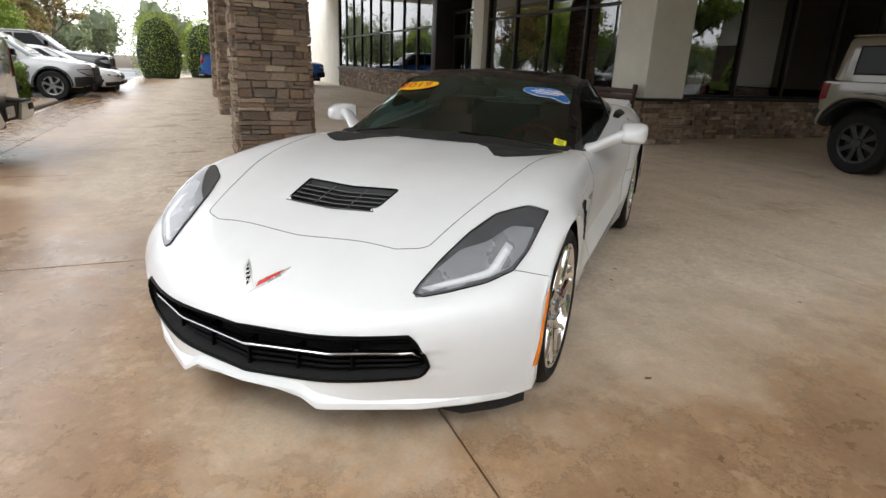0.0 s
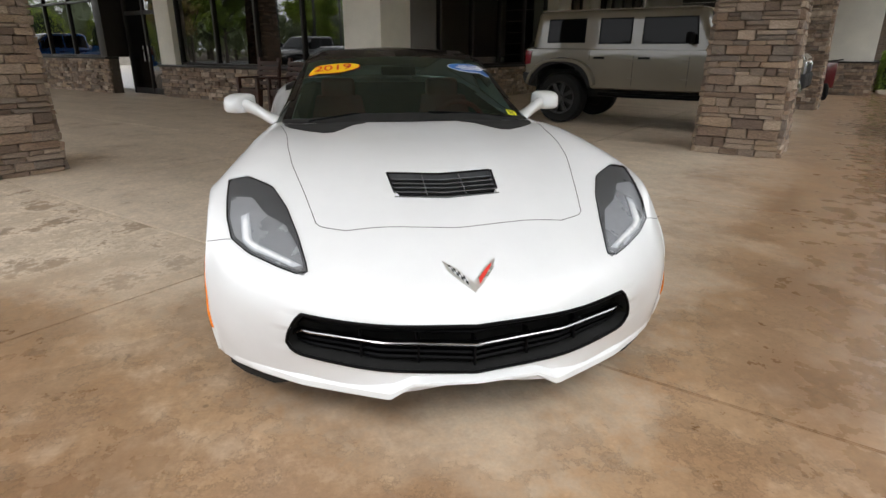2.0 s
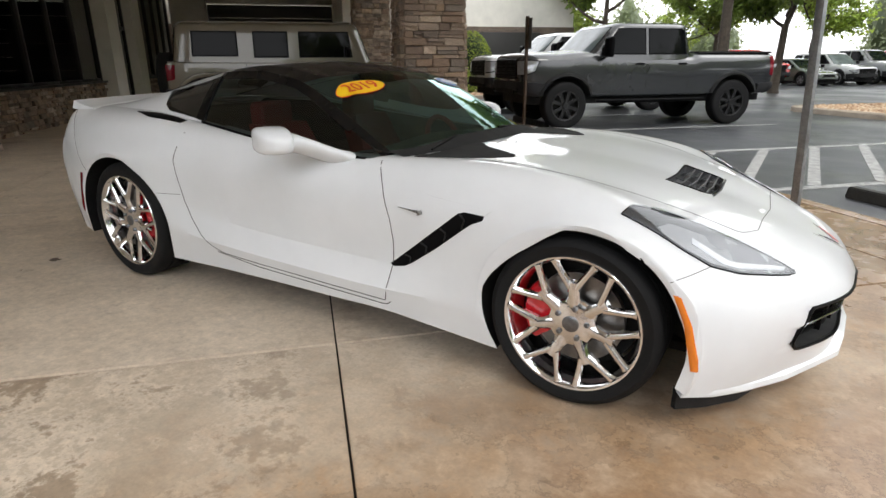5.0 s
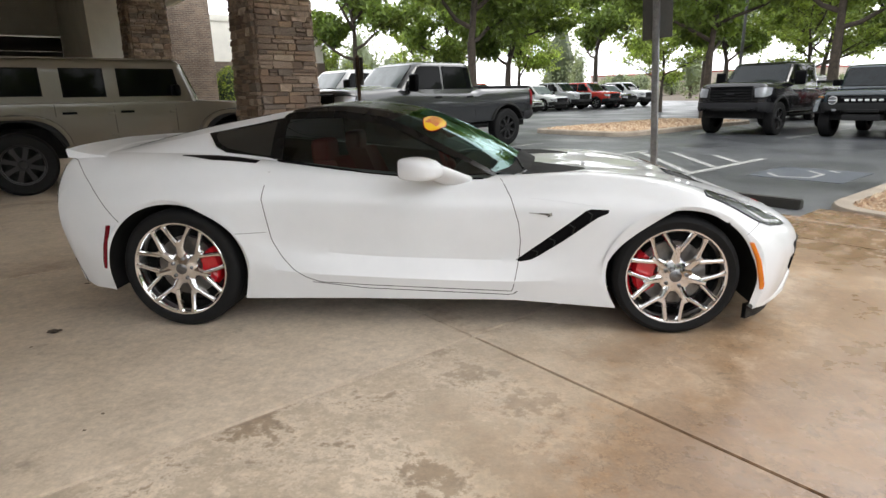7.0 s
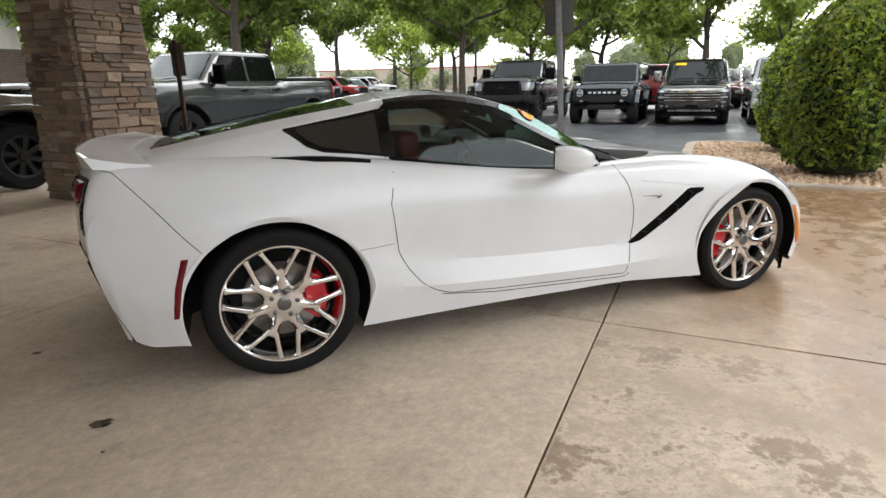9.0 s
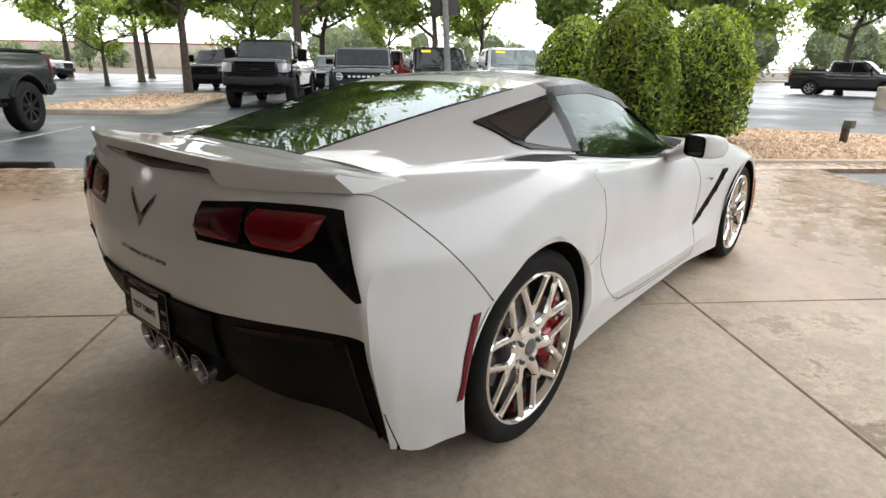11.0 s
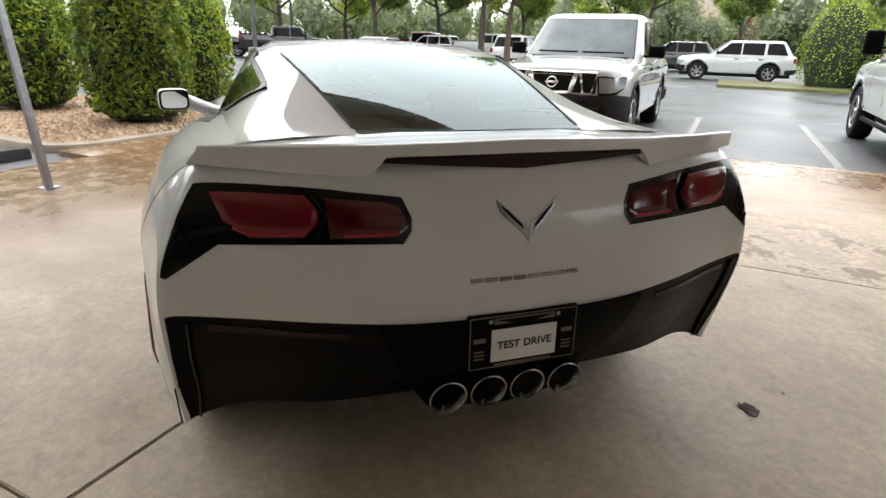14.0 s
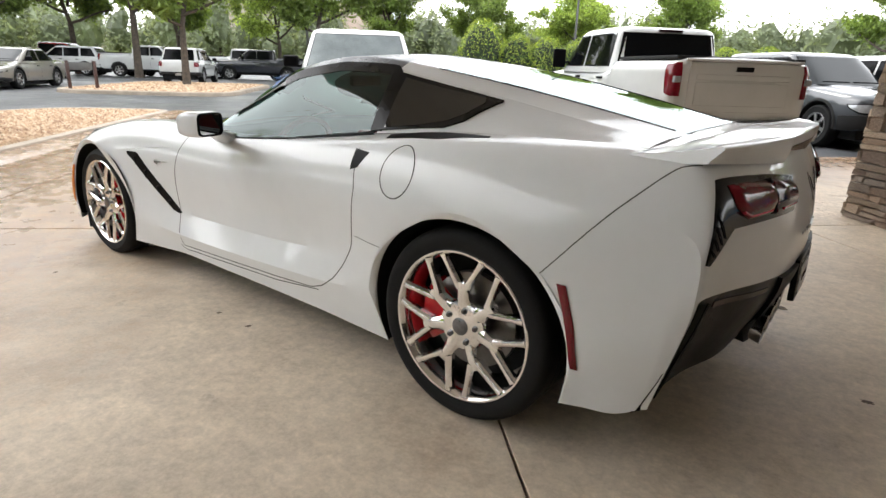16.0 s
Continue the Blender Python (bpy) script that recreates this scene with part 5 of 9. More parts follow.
    bm.faces.new([bm.verts.new(p) for p in oblong(-.038, .062, .043, e=.42)])
    part("mirror_glass", bm, M_MIRROR, mirror, "mirror glass")
# fuel filler door, driver's side
ring = [tuple(from_side(-1.055 + 0.078 * math.cos(a), .825 + 0.086 * math.sin(a), 1)) for a in np.linspace(0, 2 * math.pi, 40)]
ribbon("fuel_door_seam", ring, 0.004, M_VOID, coupe, n=60)

# -- badges
for s, mat in ((-1, M_DECALWHITE), (1, M_DECALRED)):
    patch("hood_badge", [from_front(.088 * s, .568), from_front(.045 * s, .551), from_front(.012 * s, .530), from_front(0, .523)], [from_front(.076 * s, .549), from_front(.04 * s, .525), from_front(.012 * s, .508), from_front(0, .500)], M_BADGE, coupe, 0.003, "chrome-edged crossed wing badge", nu=12, nv=4)
    patch("badge_field", [from_front(.072 * s, .559), from_front(.045 * s, .546), from_front(.018 * s, .529)], [from_front(.068 * s, .552), from_front(.042 * s, .534), from_front(.018 * s, .517)], mat, coupe, 0.0045, "enamelled badge field", nu=12, nv=4, thick=0.001)
    patch("rear_badge", [from_rear(.081 * s, .877), from_rear(.047 * s, .850), from_rear(.018 * s, .824), from_rear(.002 * s, .810)], [from_rear(.072 * s, .852), from_rear(.040 * s, .820), from_rear(.015 * s, .797), from_rear(.001 * s, .774)], M_STEEL, coupe, 0.004, "chrome crossed wing badge", nu=12, nv=4)
    patch("badge_field", [from_rear(.070 * s, .864), from_rear(.046 * s, .845), from_rear(.017 * s, .817)], [from_rear(.065 * s, .855), from_rear(.042 * s, .831), from_rear(.014 * s, .806)], M_TRIM, coupe, 0.0055, "dark badge field", nu=12, nv=4, thick=0.001)
W_TOP, W_BOT = [(.072, .559), (.045, .546), (.018, .529)], [(.068, .552), (.042, .534), (.018, .517)]
for k in range(8):  # chequered field of one wing


    def at_wing(u, v):
        t, b = even([(0, *p) for p in W_TOP], 41)[int(40 * u)], even([(0, *p) for p in W_BOT], 41)[int(40 * u)]
        p = t.lerp(b, v)
        return from_front(-p.y, p.z)

    u0, v0 = .125 * k, .5 * (k % 2)
    patch("badge_check", [at_wing(u0, v0), at_wing(u0 + .125, v0)], [at_wing(u0, v0 + .5), at_wing(u0 + .125, v0 + .5)], M_TRIM, coupe, 0.0058, nu=3, nv=2, thick=0.0005)
for k in range(8):
    y = .149 - .0375 * k
    p, n = snap(from_rear(y - .0125, .685), 0.0)
    part("tail_script_bar", boxed(p.x - 0.004, p.x + 0.004, y - .033, y, .6805, .6905, bevel=0.001), M_SCRIPT, coupe)

# -- tail lamps
TL = [((-2.059, .842, .716), (-2.064, .828, .712)), ((-2.034, .757, .926), (-2.075, .709, .790)), ((-2.085, .53, .909), (-2.115, .53, .789)), ((-2.144, .309, .891), (-2.166, .31, .786)), ((-2.158, .288, .845), (-2.165, .29, .815))]
LENS_OUT = [((-2.06, .722, .908), (-2.075, .694, .842)), ((-2.07, .665, .905), (-2.09, .640, .806)), ((-2.10, .515, .894), (-2.12, .525, .806)), ((-2.11, .487, .866), (-2.12, .494, .832))]
LENS_IN = [((-2.11, .478, .888), (-2.12, .468, .80)), ((-2.14, .345, .879), (-2.15, .345, .801)), ((-2.15, .316, .872), (-2.16, .318, .802)), ((-2.16, .300, .842), (-2.165, .302, .818))]
for s in (1, -1):
    tl = plate("tail_lamp", TL, M_BLACK, coupe, 0.002, "dark tail lamp with red lenses in a black panel", s=s, thick=0.004)
    for k in range(4):
        f = 0.2 + 0.14 * k
        a, b = Vector(TL[0][0]).lerp(Vector(TL[1][0]), f), Vector(TL[0][1]).lerp(Vector(TL[1][1]), f)
        a.y, b.y = a.y * s, b.y * s
        rod("fin", [snap(a.lerp(b, .15), .004)[0], snap(a.lerp(b, .5), .005)[0], snap(a.lerp(b, .85), .004)[0]], 0.002, M_TRIM, tl)
    plate("outer_lens", LENS_OUT, M_REDLENS, tl, 0.005, "red outer lens", s=s, nv=8, per=8, crown=0.013)
    plate("inner_lens", LENS_IN, M_REDDARK, tl, 0.005, "smoked red inner lens", s=s, nv=8, per=8, crown=0.010)
    rod("light_guide", [snap((x, y * s, z), .010)[0] for x, y, z in ((-2.08, .672, .828), (-2.09, .640, .815), (-2.11, .560, .814), (-2.12, .528, .816), (-2.12, .505, .835), (-2.115, .500, .862), (-2.11, .516, .884))], .005, M_REDGUIDE, tl, "bright red guide along the lens edge")
    rod("light_guide", [snap((x, y * s, z), .009)[0] for x, y, z in ((-2.14, .44, .810), (-2.15, .35, .809), (-2.16, .322, .811), (-2.165, .310, .824), (-2.16, .312, .842), (-2.15, .324, .864))], .004, M_REDGUIDE, tl, "bright red guide along the lens edge")
    rod("lens_bezel", [snap((x, y * s, z), .007)[0] for x, y, z in ((-2.10, .515, .897), (-2.115, .478, .85), (-2.12, .50, .803))], .006, M_TRIM, tl)
    # bright steel rod added as the glint at the inner lens corner
    rod("lens_spark", [snap((x, y * s, z), .011)[0] for x, y, z in ((-2.15, .318, .812), (-2.155, .300, .826))], .004, M_STEEL, tl)

# -- spoiler with its high lamp
deck_y = np.linspace(0, .70, 15)
deck_z = [from_top(np.interp(y, [0, .20, .37, .55, .735], [-2.152, -2.148, -2.136, -2.096, -2.034]) + .24, y).z for y in deck_y]
DECK = np.linalg.lstsq(np.stack([deck_y ** 0, deck_y ** 2, deck_y ** 4], 1), np.array(deck_z), rcond=None)[0]


def spoiler_row(y):
    """Section of the spoiler at y on its top edge: deck, top, rear face, underside."""
    a = min(abs(y) / .735, 1.0)
    x = np.interp(abs(y), [0, .20, .37, .55, .735], [-2.152, -2.148, -2.136, -2.096, -2.034])
    zt = np.interp(abs(y), [0, .735], [1.019, 1.003])
    lamp_z = np.interp(abs(y), [0, .30, .335, .372, .735], [.985, .983, .981, .936, .957])
    zd = DECK[0] + DECK[1] * y * y + DECK[2] * y ** 4
    yl = y * (1 + .04 * a)
    lx = x + .026 * a ** 3 + (.004 if abs(y) > .35 else 0)
    return [(x + .24, y, zd - .002), *[(x + .225 - .22 * f, y, zd + .004 + (zt - zd - .004) * f ** 1.5) for f in (0, .2, .4, .6, .8, .93)], (x + .012, y, zt), (x + .002, y, zt - .003), (x, y, zt - .008), (lx, yl, lamp_z), (lx + .05, yl * .99, lamp_z - .006), (x + .22, y * .99, zd - .04)]


spoil_y = sorted({round(v, 4) for v in [*np.linspace(-.735, .735, 43), -.372, .372, -.335, .335]})
rows = [spoiler_row(y) for y in spoil_y]
bm = bmesh.new()
vs = sheet(bm, rows)
for r in (vs[0], vs[-1]):
    bm.faces.new(r)
bmesh.ops.recalc_face_normals(bm, faces=bm.faces)
spoiler = part("rear_spoiler", bm, M_WHITE, coupe, "white raised rear spoiler", angle=32)
bm = bmesh.new()
sheet(bm, [[(spoiler_row(y)[10][0] + .012, y, .992), (spoiler_row(y)[10][0] + .006, y, .975), (spoiler_row(y)[10][0] + .012, y, np.interp(abs(y), [0, .34], [.945, .966])), (spoiler_row(y)[10][0] + .06, y, np.interp(abs(y), [0, .34], [.943, .964]))] for y in np.linspace(-.350, .350, 31)])
part("stop_lamp", bm, M_REDSMOKE, spoiler, "dark smoked high stop lamp")

# -- rear lower panel, plate, exhausts
centre = patch("diffuser", [from_rear(y, z) for y, z in ((.37, .588), (0, .580), (-.37, .588))], [from_rear(y, z) for y, z in ((.30, .41), (0, .40), (-.30, .41))], M_TRIM, coupe, 0.014, "satin black centre panel of the rear bumper", nu=20, nv=8, thick=0.006)
bm = bmesh.new()
rows = []
for y in np.linspace(-.27, .27, 22):
    a = abs(y) / .27
    rows.append([(-2.13, y, .40), (-2.155 + .03 * a, y, .388), (-2.135 + .04 * a, y, np.interp(a, [0, .8, 1], [.272, .275, .35])), (-2.0, y, .25 + .06 * a)])
sheet(bm, rows)
part("exhaust_shroud", bm, M_TRIM, coupe, "satin black exhaust shroud")
for y in (-.177, -.059, .059, .177):
    bm = bmesh.new()
    lathe(bm, [(.046, .10), (.046, .0), (.052, -.028), (.054, -.034), (.050, -.036), (.042, -.02), (.040, .09)], 28, "x")
    tip = part("exhaust_tip", bm, M_TIPS, coupe, "polished round exhaust tip")
    tip.matrix_basis = pose(-2.118, y, .331, 0, -6, 0)
    # flat near-black disc: the pipe's inner shade as a colour
    bm = bmesh.new()
    bmesh.ops.create_circle(bm, cap_ends=True, segments=20, radius=.041)
    o = part("bore", bm, M_VOID, tip, "dark disc closing the unlit bore")
    o.matrix_basis = pose(.03, 0, 0, 0, 90, 0)
PLATE = pose(-2.214, 0, .519, 0, 2, 0)  # leans a little back at the top
plate_frame = part("licence_plate_frame", boxed(0, .02, -.154, .154, -.074, .074, bevel=.004), M_TRIM, coupe, "black dealer plate frame with pale marks")
plate_frame.matrix_basis = PLATE
part("plate_insert", boxed(-.004, -.0005, -.092, .092, -.055, .034, bevel=.001), M_DECALWHITE, plate_frame, "white paper plate with black words")
writing("plate_lettering", "TEST DRIVE", .030, M_INK, pose(-.0055, 0, -.0105, 90, 0, -90), plate_frame, .0006)
for z0, z1, y0, y1 in ((.048, .064, -.085, .085), (-.068, -.062, -.08, .08), (.002, .014, -.14, -.108), (.002, .014, .108, .14), (-.045, -.041, .11, .138), (-.035, -.031, .11, .138), (-.025, -.021, .11, .138), (-.045, -.041, -.138, -.11), (-.035, -.031, -.138, -.11), (-.025, -.021, -.138, -.11)):
    part("plate_mark", boxed(-.0015, -.0004, y0, y1, z0, z1), M_PLATEMARK, plate_frame)
for z0, z1, y0, y1 in ((.068, .071, -.15, .15), (-.072, -.069, -.15, .15), (-.07, .07, -.151, -.148), (-.07, .07, .148, .151)):
    part("plate_border", boxed(-.0012, -.0003, y0, y1, z0, z1), M_PLATEMARK, plate_frame)
for s in (1, -1):
    patch("rear_reflector", [from_rear(y * s, z) for y, z in ((.755, .598), (.60, .583), (.44, .570))], [from_rear(y * s, z) for y, z in ((.755, .580), (.60, .566), (.44, .556))], M_REDSMOKE, coupe, 0.004, "dim red rear reflector strip", nu=14, nv=3)
    part("plate_bolt", boxed(-.003, -.0005, s * .095 - .005, s * .095 + .005, .052, .062, bevel=.002), M_STEEL, plate_frame)
    plate("corner_vent", [((-2.05, .838, .612), (-2.062, .797, .602)), ((-2.03, .845, .50), (-2.045, .803, .50)), ((-1.99, .847, .37), (-2.01, .800, .37)), ((-1.945, .847, .262), (-1.96, .792, .255)), ((-1.935, .843, .240), (-1.95, .79, .236))], M_TRIM, coupe, 0.003, "satin black bumper corner vent", s=s, per=6, nv=5)
    rod("vent_lip", [snap((x, y * s, z), .006)[0] for x, y, z in ((-2.064, .795, .604), (-2.047, .80, .50), (-2.012, .797, .37), (-1.962, .79, .255))], .0045, M_BLACK, coupe)

# -- hatch glass seal
for s in (1, -1):
    ribbon("glass_seal", [tuple(clines[1][u] * [1, s, 1]) for u in range(4 * C + 4, 7 * C + 1, 3)], .010, M_TRIM, coupe, .0015)
ribbon("glass_seal", [(-1.838, y, .99) for y in np.linspace(-.34, .34, 9)], .010, M_TRIM, coupe, .0015)

# -- windscreen stickers
def sticker(name, cx, cy, a, b, mat, off, label, parent=None):
    c, n = snap((cx, cy, 1.1 if cx < .2 else .9))
    up = (Vector((-.75, 0, .66)) - n * n.dot(Vector((-.75, 0, .66)))).normalized()
    side = up.cross(n).normalized()
    bm = bmesh.new()
    ctr = [[snap(c + side * (a * r * math.cos(t)) + up * (b * r * math.sin(t)), off)[0] for t in np.linspace(0, 2 * math.pi, 36, endpoint=False)] for r in (1.0, .66, .33, .02)]
    sheet(bm, ctr, close_v=True)
    o = part(name, bm, mat, parent or coupe, label)
    rot = Matrix((side, up, n)).transposed().to_4x4()
    return o, Matrix.Translation(c + n * (off + .002)) @ rot, c, n


ys_, ym_, _, _ = sticker("year_sticker", .05, -.405, .160, .062, M_YELLOW, .006, "yellow oval sticker with a red year")
writing("year_print", "2019", .100, M_DECALRED, ym_ @ Matrix.Diagonal((1.15, 1, 1, 1)), ys_, .0005, bold=.008)
sticker("sticker_edge", .05, -.405, .165, .066, M_DECALRED, .0045, "red sticker border", ys_)
bs_, bm_, _, _ = sticker("blue_sticker", .04, .452, .148, .058, M_DECALBLUE, .006, "blue and white oval warranty sticker")
sticker("sticker_edge", .04, .452, .153, .063, M_DECALWHITE, .0045, "white sticker border", bs_)
writing("sticker_word", "CERTIFIED", .035, M_DECALWHITE, bm_ @ pose(0, .014, 0), bs_, .0005)
for w, v in ((.20, -.008), (.14, -.028)):
    o = part("sticker_line", boxed(-w / 2, w / 2, v - .005, v + .005, 0, .0006), M_DECALWHITE, bs_)
    o.matrix_basis = bm_
tg_, n_ = snap((.42, .632, .885), .010)
up_ = (Vector((-.75, 0, .66)) - n_ * n_.dot(Vector((-.75, 0, .66)))).normalized()
tag_m = Matrix.Translation(tg_) @ Matrix((up_.cross(n_).normalized(), up_, n_)).transposed().to_4x4()
tag = part("price_tag", boxed(-.033, .033, -.028, .028, 0, .001), M_TAGYELLOW, coupe, "small yellow tag behind the windscreen")
tag.matrix_basis = tag_m
for v in (-.014, .002, .016):
    o = part("tag_line", boxed(-.022, .02, v - .003, v + .003, .0012, .0016), M_INK, tag)
# wipers and cowl
bm = bmesh.new()
rows = []
for k in range(-20, 21):
    y = 0.69 * k / 20
    x = np.interp(abs(y), [0, .25, .40, .5, .69], [.605, .585, .57, .55, .45])
    z = np.interp(abs(y), [0, .5, .69], [.858, .85, .838])
    rows.append([(x + .055, y, z - .006), (x + .02, y, z + .004), (x - .05, y, z + np.interp(abs(y), [.3, .55], [.03, .008]))])
sheet(bm, rows)
part("cowl", bm, M_VOID, coupe, "black cowl at the windscreen foot")
for s in (1, -1):  # the hood's rear edge dips forward at both ends
    POCKET = [((.55, .675), (.60, .675)), ((.57, .62), (.745, .635)), ((.585, .54), (.855, .54)), ((.60, .47), (.918, .462)), ((.605, .42), (.905, .415)), ((.61, .37), (.825, .37)), ((.62, .31), (.715, .315)), ((.635, .25), (.662, .25))]
    plate("cowl_pocket", [(tuple(from_top(*a)), tuple(from_top(*b))) for a, b in POCKET], M_VOID, coupe, 0.0025, "black wiper recess behind the hood", s=s, per=5, nv=8, thick=0.002)
for y0, y1 in ((.60, .10), (-.05, -.55)):
    rod("wiper", [snap((.50, y0, .87), .012)[0], snap((.53, (y0 + y1) / 2, .88), .014)[0], snap((.56, y1, .885), .012)[0]], .006, M_TRIM, coupe)

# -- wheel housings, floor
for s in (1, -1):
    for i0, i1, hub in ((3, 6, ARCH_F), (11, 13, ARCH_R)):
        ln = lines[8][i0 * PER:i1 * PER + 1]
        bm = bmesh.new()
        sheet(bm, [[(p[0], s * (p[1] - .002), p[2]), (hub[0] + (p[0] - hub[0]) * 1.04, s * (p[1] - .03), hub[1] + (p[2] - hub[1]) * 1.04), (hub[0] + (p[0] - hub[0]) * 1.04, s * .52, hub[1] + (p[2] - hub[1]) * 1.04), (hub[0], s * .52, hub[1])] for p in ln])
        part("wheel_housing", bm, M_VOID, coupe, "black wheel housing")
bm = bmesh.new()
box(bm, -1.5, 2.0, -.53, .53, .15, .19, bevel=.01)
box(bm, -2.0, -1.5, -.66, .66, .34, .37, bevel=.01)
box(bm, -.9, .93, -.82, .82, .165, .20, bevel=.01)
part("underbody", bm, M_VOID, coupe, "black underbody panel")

# -- wheels
def wheel_set(hub, s, r_tyre, r_rim, width, face, caliper_at):
    """One wheel: rim and spokes, with tyre, disc, caliper, cap and nuts under it. Local y points outwards."""
    bm = bmesh.new()
    lathe(bm, [(r_rim - .002, -.006), (r_rim, -.001), (r_rim - .003, .003), (r_rim - .010, .002), (r_rim - .018, -.008), (r_rim - .026, -.03), (r_rim - .036, -.07), (r_rim - .040, -width + .02), (r_rim - .004, -width + .005)], 64)
    w = part("wheel", bm, M_WHEEL, coupe, "polished chrome wheel with seven split spokes", angle=30)
    w.matrix_basis = pose(hub[0], s * face, hub[1], 0, 0, 0 if s > 0 else 180)
    bm = bmesh.new()
    lathe(bm, [(.0, -.012), (.034, -.012), (.048, -.016), (.070, -.017), (.086, -.022), (.092, -.032), (.085, -.06), (.0, -.06)], 42)
    part("hub", bm, M_WHEEL, w, angle=30)
    step = 2 * math.pi / 7
    half_fork = .345 * step

    def bar_row(c, across, sw, y, d):
        return [c + across * sw + Vector((0, y - .010, 0)), c + across * sw * .62 + Vector((0, y - .001, 0)), c + across * sw * .18 + Vector((0, y + .0015, 0)), c - across * sw * .18 + Vector((0, y + .0015, 0)), c - across * sw * .62 + Vector((0, y - .001, 0)), c - across * sw + Vector((0, y - .010, 0)), c - across * sw * .75 + Vector((0, y - d, 0)), c + across * sw * .75 + Vector((0, y - d, 0))]

    bm = bmesh.new()
    up, cross = Vector((0, 0, 1)), Vector((1, 0, 0))
    sheet(bm, [bar_row(up * r, cross, sw, y, .036) for r, sw, y in ((.055, .030, -.019), (.085, .0275, -.016), (.105, .0225, -.012), (.125, .0215, -.009), (.145, .0235, -.0075), (.158, .0245, -.0075))], close_v=True)
    for b in (-1, 1):  # two straight arms from the fork to the rim
        p0 = up * .135 + cross * (b * .0105)
        p1 = Vector((math.sin(half_fork) * b, 0, math.cos(half_fork))) * (r_rim - .014)
        along = (p1 - p0).normalized()
        across = Vector((along.z, 0, -along.x))
        rows = []
        for f, sw in ((0, .0150), (.15, .0148), (.35, .0135), (.6, .0130), (.85, .0138), (.95, .0160), (1.0, .0200)):
            rows.append(bar_row(p0.lerp(p1, f), across, sw, -.0085 + .0075 * f, .034 - .006 * f))
        sheet(bm, rows, close_v=True)
    bmesh.ops.recalc_face_normals(bm, faces=bm.faces)
    first = part("spoke", bm, M_WHEEL, w, angle=30)
    for k in range(1, 7):
        o = new("spoke", first.data)
        o.parent = w
        o.matrix_basis = pose(0, 0, 0, 0, 360 * k / 7, 0)
    bm = bmesh.new()
    tr, hw = r_tyre, width
    prof = [(r_rim - .006, -.004), (r_rim + .012, .004), (r_rim + .035, .008), (tr - .022, .004), (tr - .010, -.004), (tr - .003, -.016), (tr, -.03)]
    for g in (.28, .45, .62, .78):
        y = -hw * g
        prof += [(tr, y + .006), (tr - .007, y + .004), (tr - .007, y - .004), (tr, y - .006)]
    prof += [(tr, -hw + .03), (tr - .01, -hw + .004), (tr - .03, -hw - .004), (r_rim + .01, -hw)]
    lathe(bm, prof, 72)
    part("tyre", bm, M_RUBBER, w, "black low-profile tyre", angle=30)
    bm = bmesh.new()
    lathe(bm, [(.05, -.085), (.172, -.085), (.172, -.115), (.05, -.115)], 48)
    part("brake_disc", bm, M_IRON, w, "grey iron brake disc")
    # near-black disc that gives the shade behind the spokes
    bm = bmesh.new()
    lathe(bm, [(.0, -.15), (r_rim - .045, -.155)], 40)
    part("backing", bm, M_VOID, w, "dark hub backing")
    bm = bmesh.new()
    rows = []
    for t in np.linspace(-.62, .62, 12):
        rr = [.105, .115, .180, .192, .192, .105]
        yy = [-.068, -.055, -.055, -.075, -.13, -.13]
        e = (1 - (abs(t) / .64) ** 6) * .012
        rows.append([((r + (e if r > .15 else -e)) * math.cos(t), y, (r + (e if r > .15 else -e)) * math.sin(t)) for r, y in zip(rr, yy)])
    vs = sheet(bm, rows, close_v=True)
    bm.faces.new(vs[0])
    bm.faces.new(vs[-1])
    bmesh.ops.recalc_face_normals(bm, faces=bm.faces)
    c = part("caliper", bm, M_CALIPER, w, "bright red brake caliper")
    c.matrix_basis = pose(0, 0, 0, 0, (0 if (caliper_at > 0) == (s > 0) else 180) - (12 if s > 0 else -12) * 0, 0)
    bm = bmesh.new()
    lathe(bm, [(.0, -.006), (.026, -.006), (.031, -.009), (.032, -.02)], 24)
    part("centre_cap", bm, M_CAP, w, "grey centre cap")
    for k in range(5):
        t = math.pi / 2 + k * 2 * math.pi / 5 + .2
        bm = bmesh.new()
        lathe(bm, [(.0, .008), (.006, .007), (.0105, .002), (.0115, -.02)], 6)
        n = part("wheel_nut", bm, M_CAP, w)
        n.matrix_basis = pose(.0585 * math.cos(t), -.012, .0585 * math.sin(t))
    return w


for s in (1, -1):
    wheel_set(HUB_F, s, .321, .258, .245, .874, -1)
    wheel_set(HUB_R, s, .341, .270, .285, .90, 1)

# -- cabin fittings
bm = bmesh.new()
rows = []
for x, zl in ((.62, .5), (.3, .22), (-.6, .22), (-.72, .72), (-1.2, .80), (-1.8, .93)):
    zb = float(np.interp(x, [-1.8, -1.15, -.8, -.25, .1, .62], [.955, .945, .91, .84, .81, .82]))
    yb = float(np.interp(x, [-1.8, -1.15, -.5, .3, .62], [.62, .67, .70, .70, .62]))
    rows.append([(x, yb, zb), (x, yb - .03, (zb + zl) / 2), (x, yb - .06, zl), (x, 0, zl), (x, -yb + .06, zl), (x, -yb + .03, (zb + zl) / 2), (x, -yb, zb)])
sheet(bm, rows)
part("cabin_lining", bm, M_CARPET, coupe, "dark cabin lining and cargo floor")
bm = bmesh.new()
rows = []
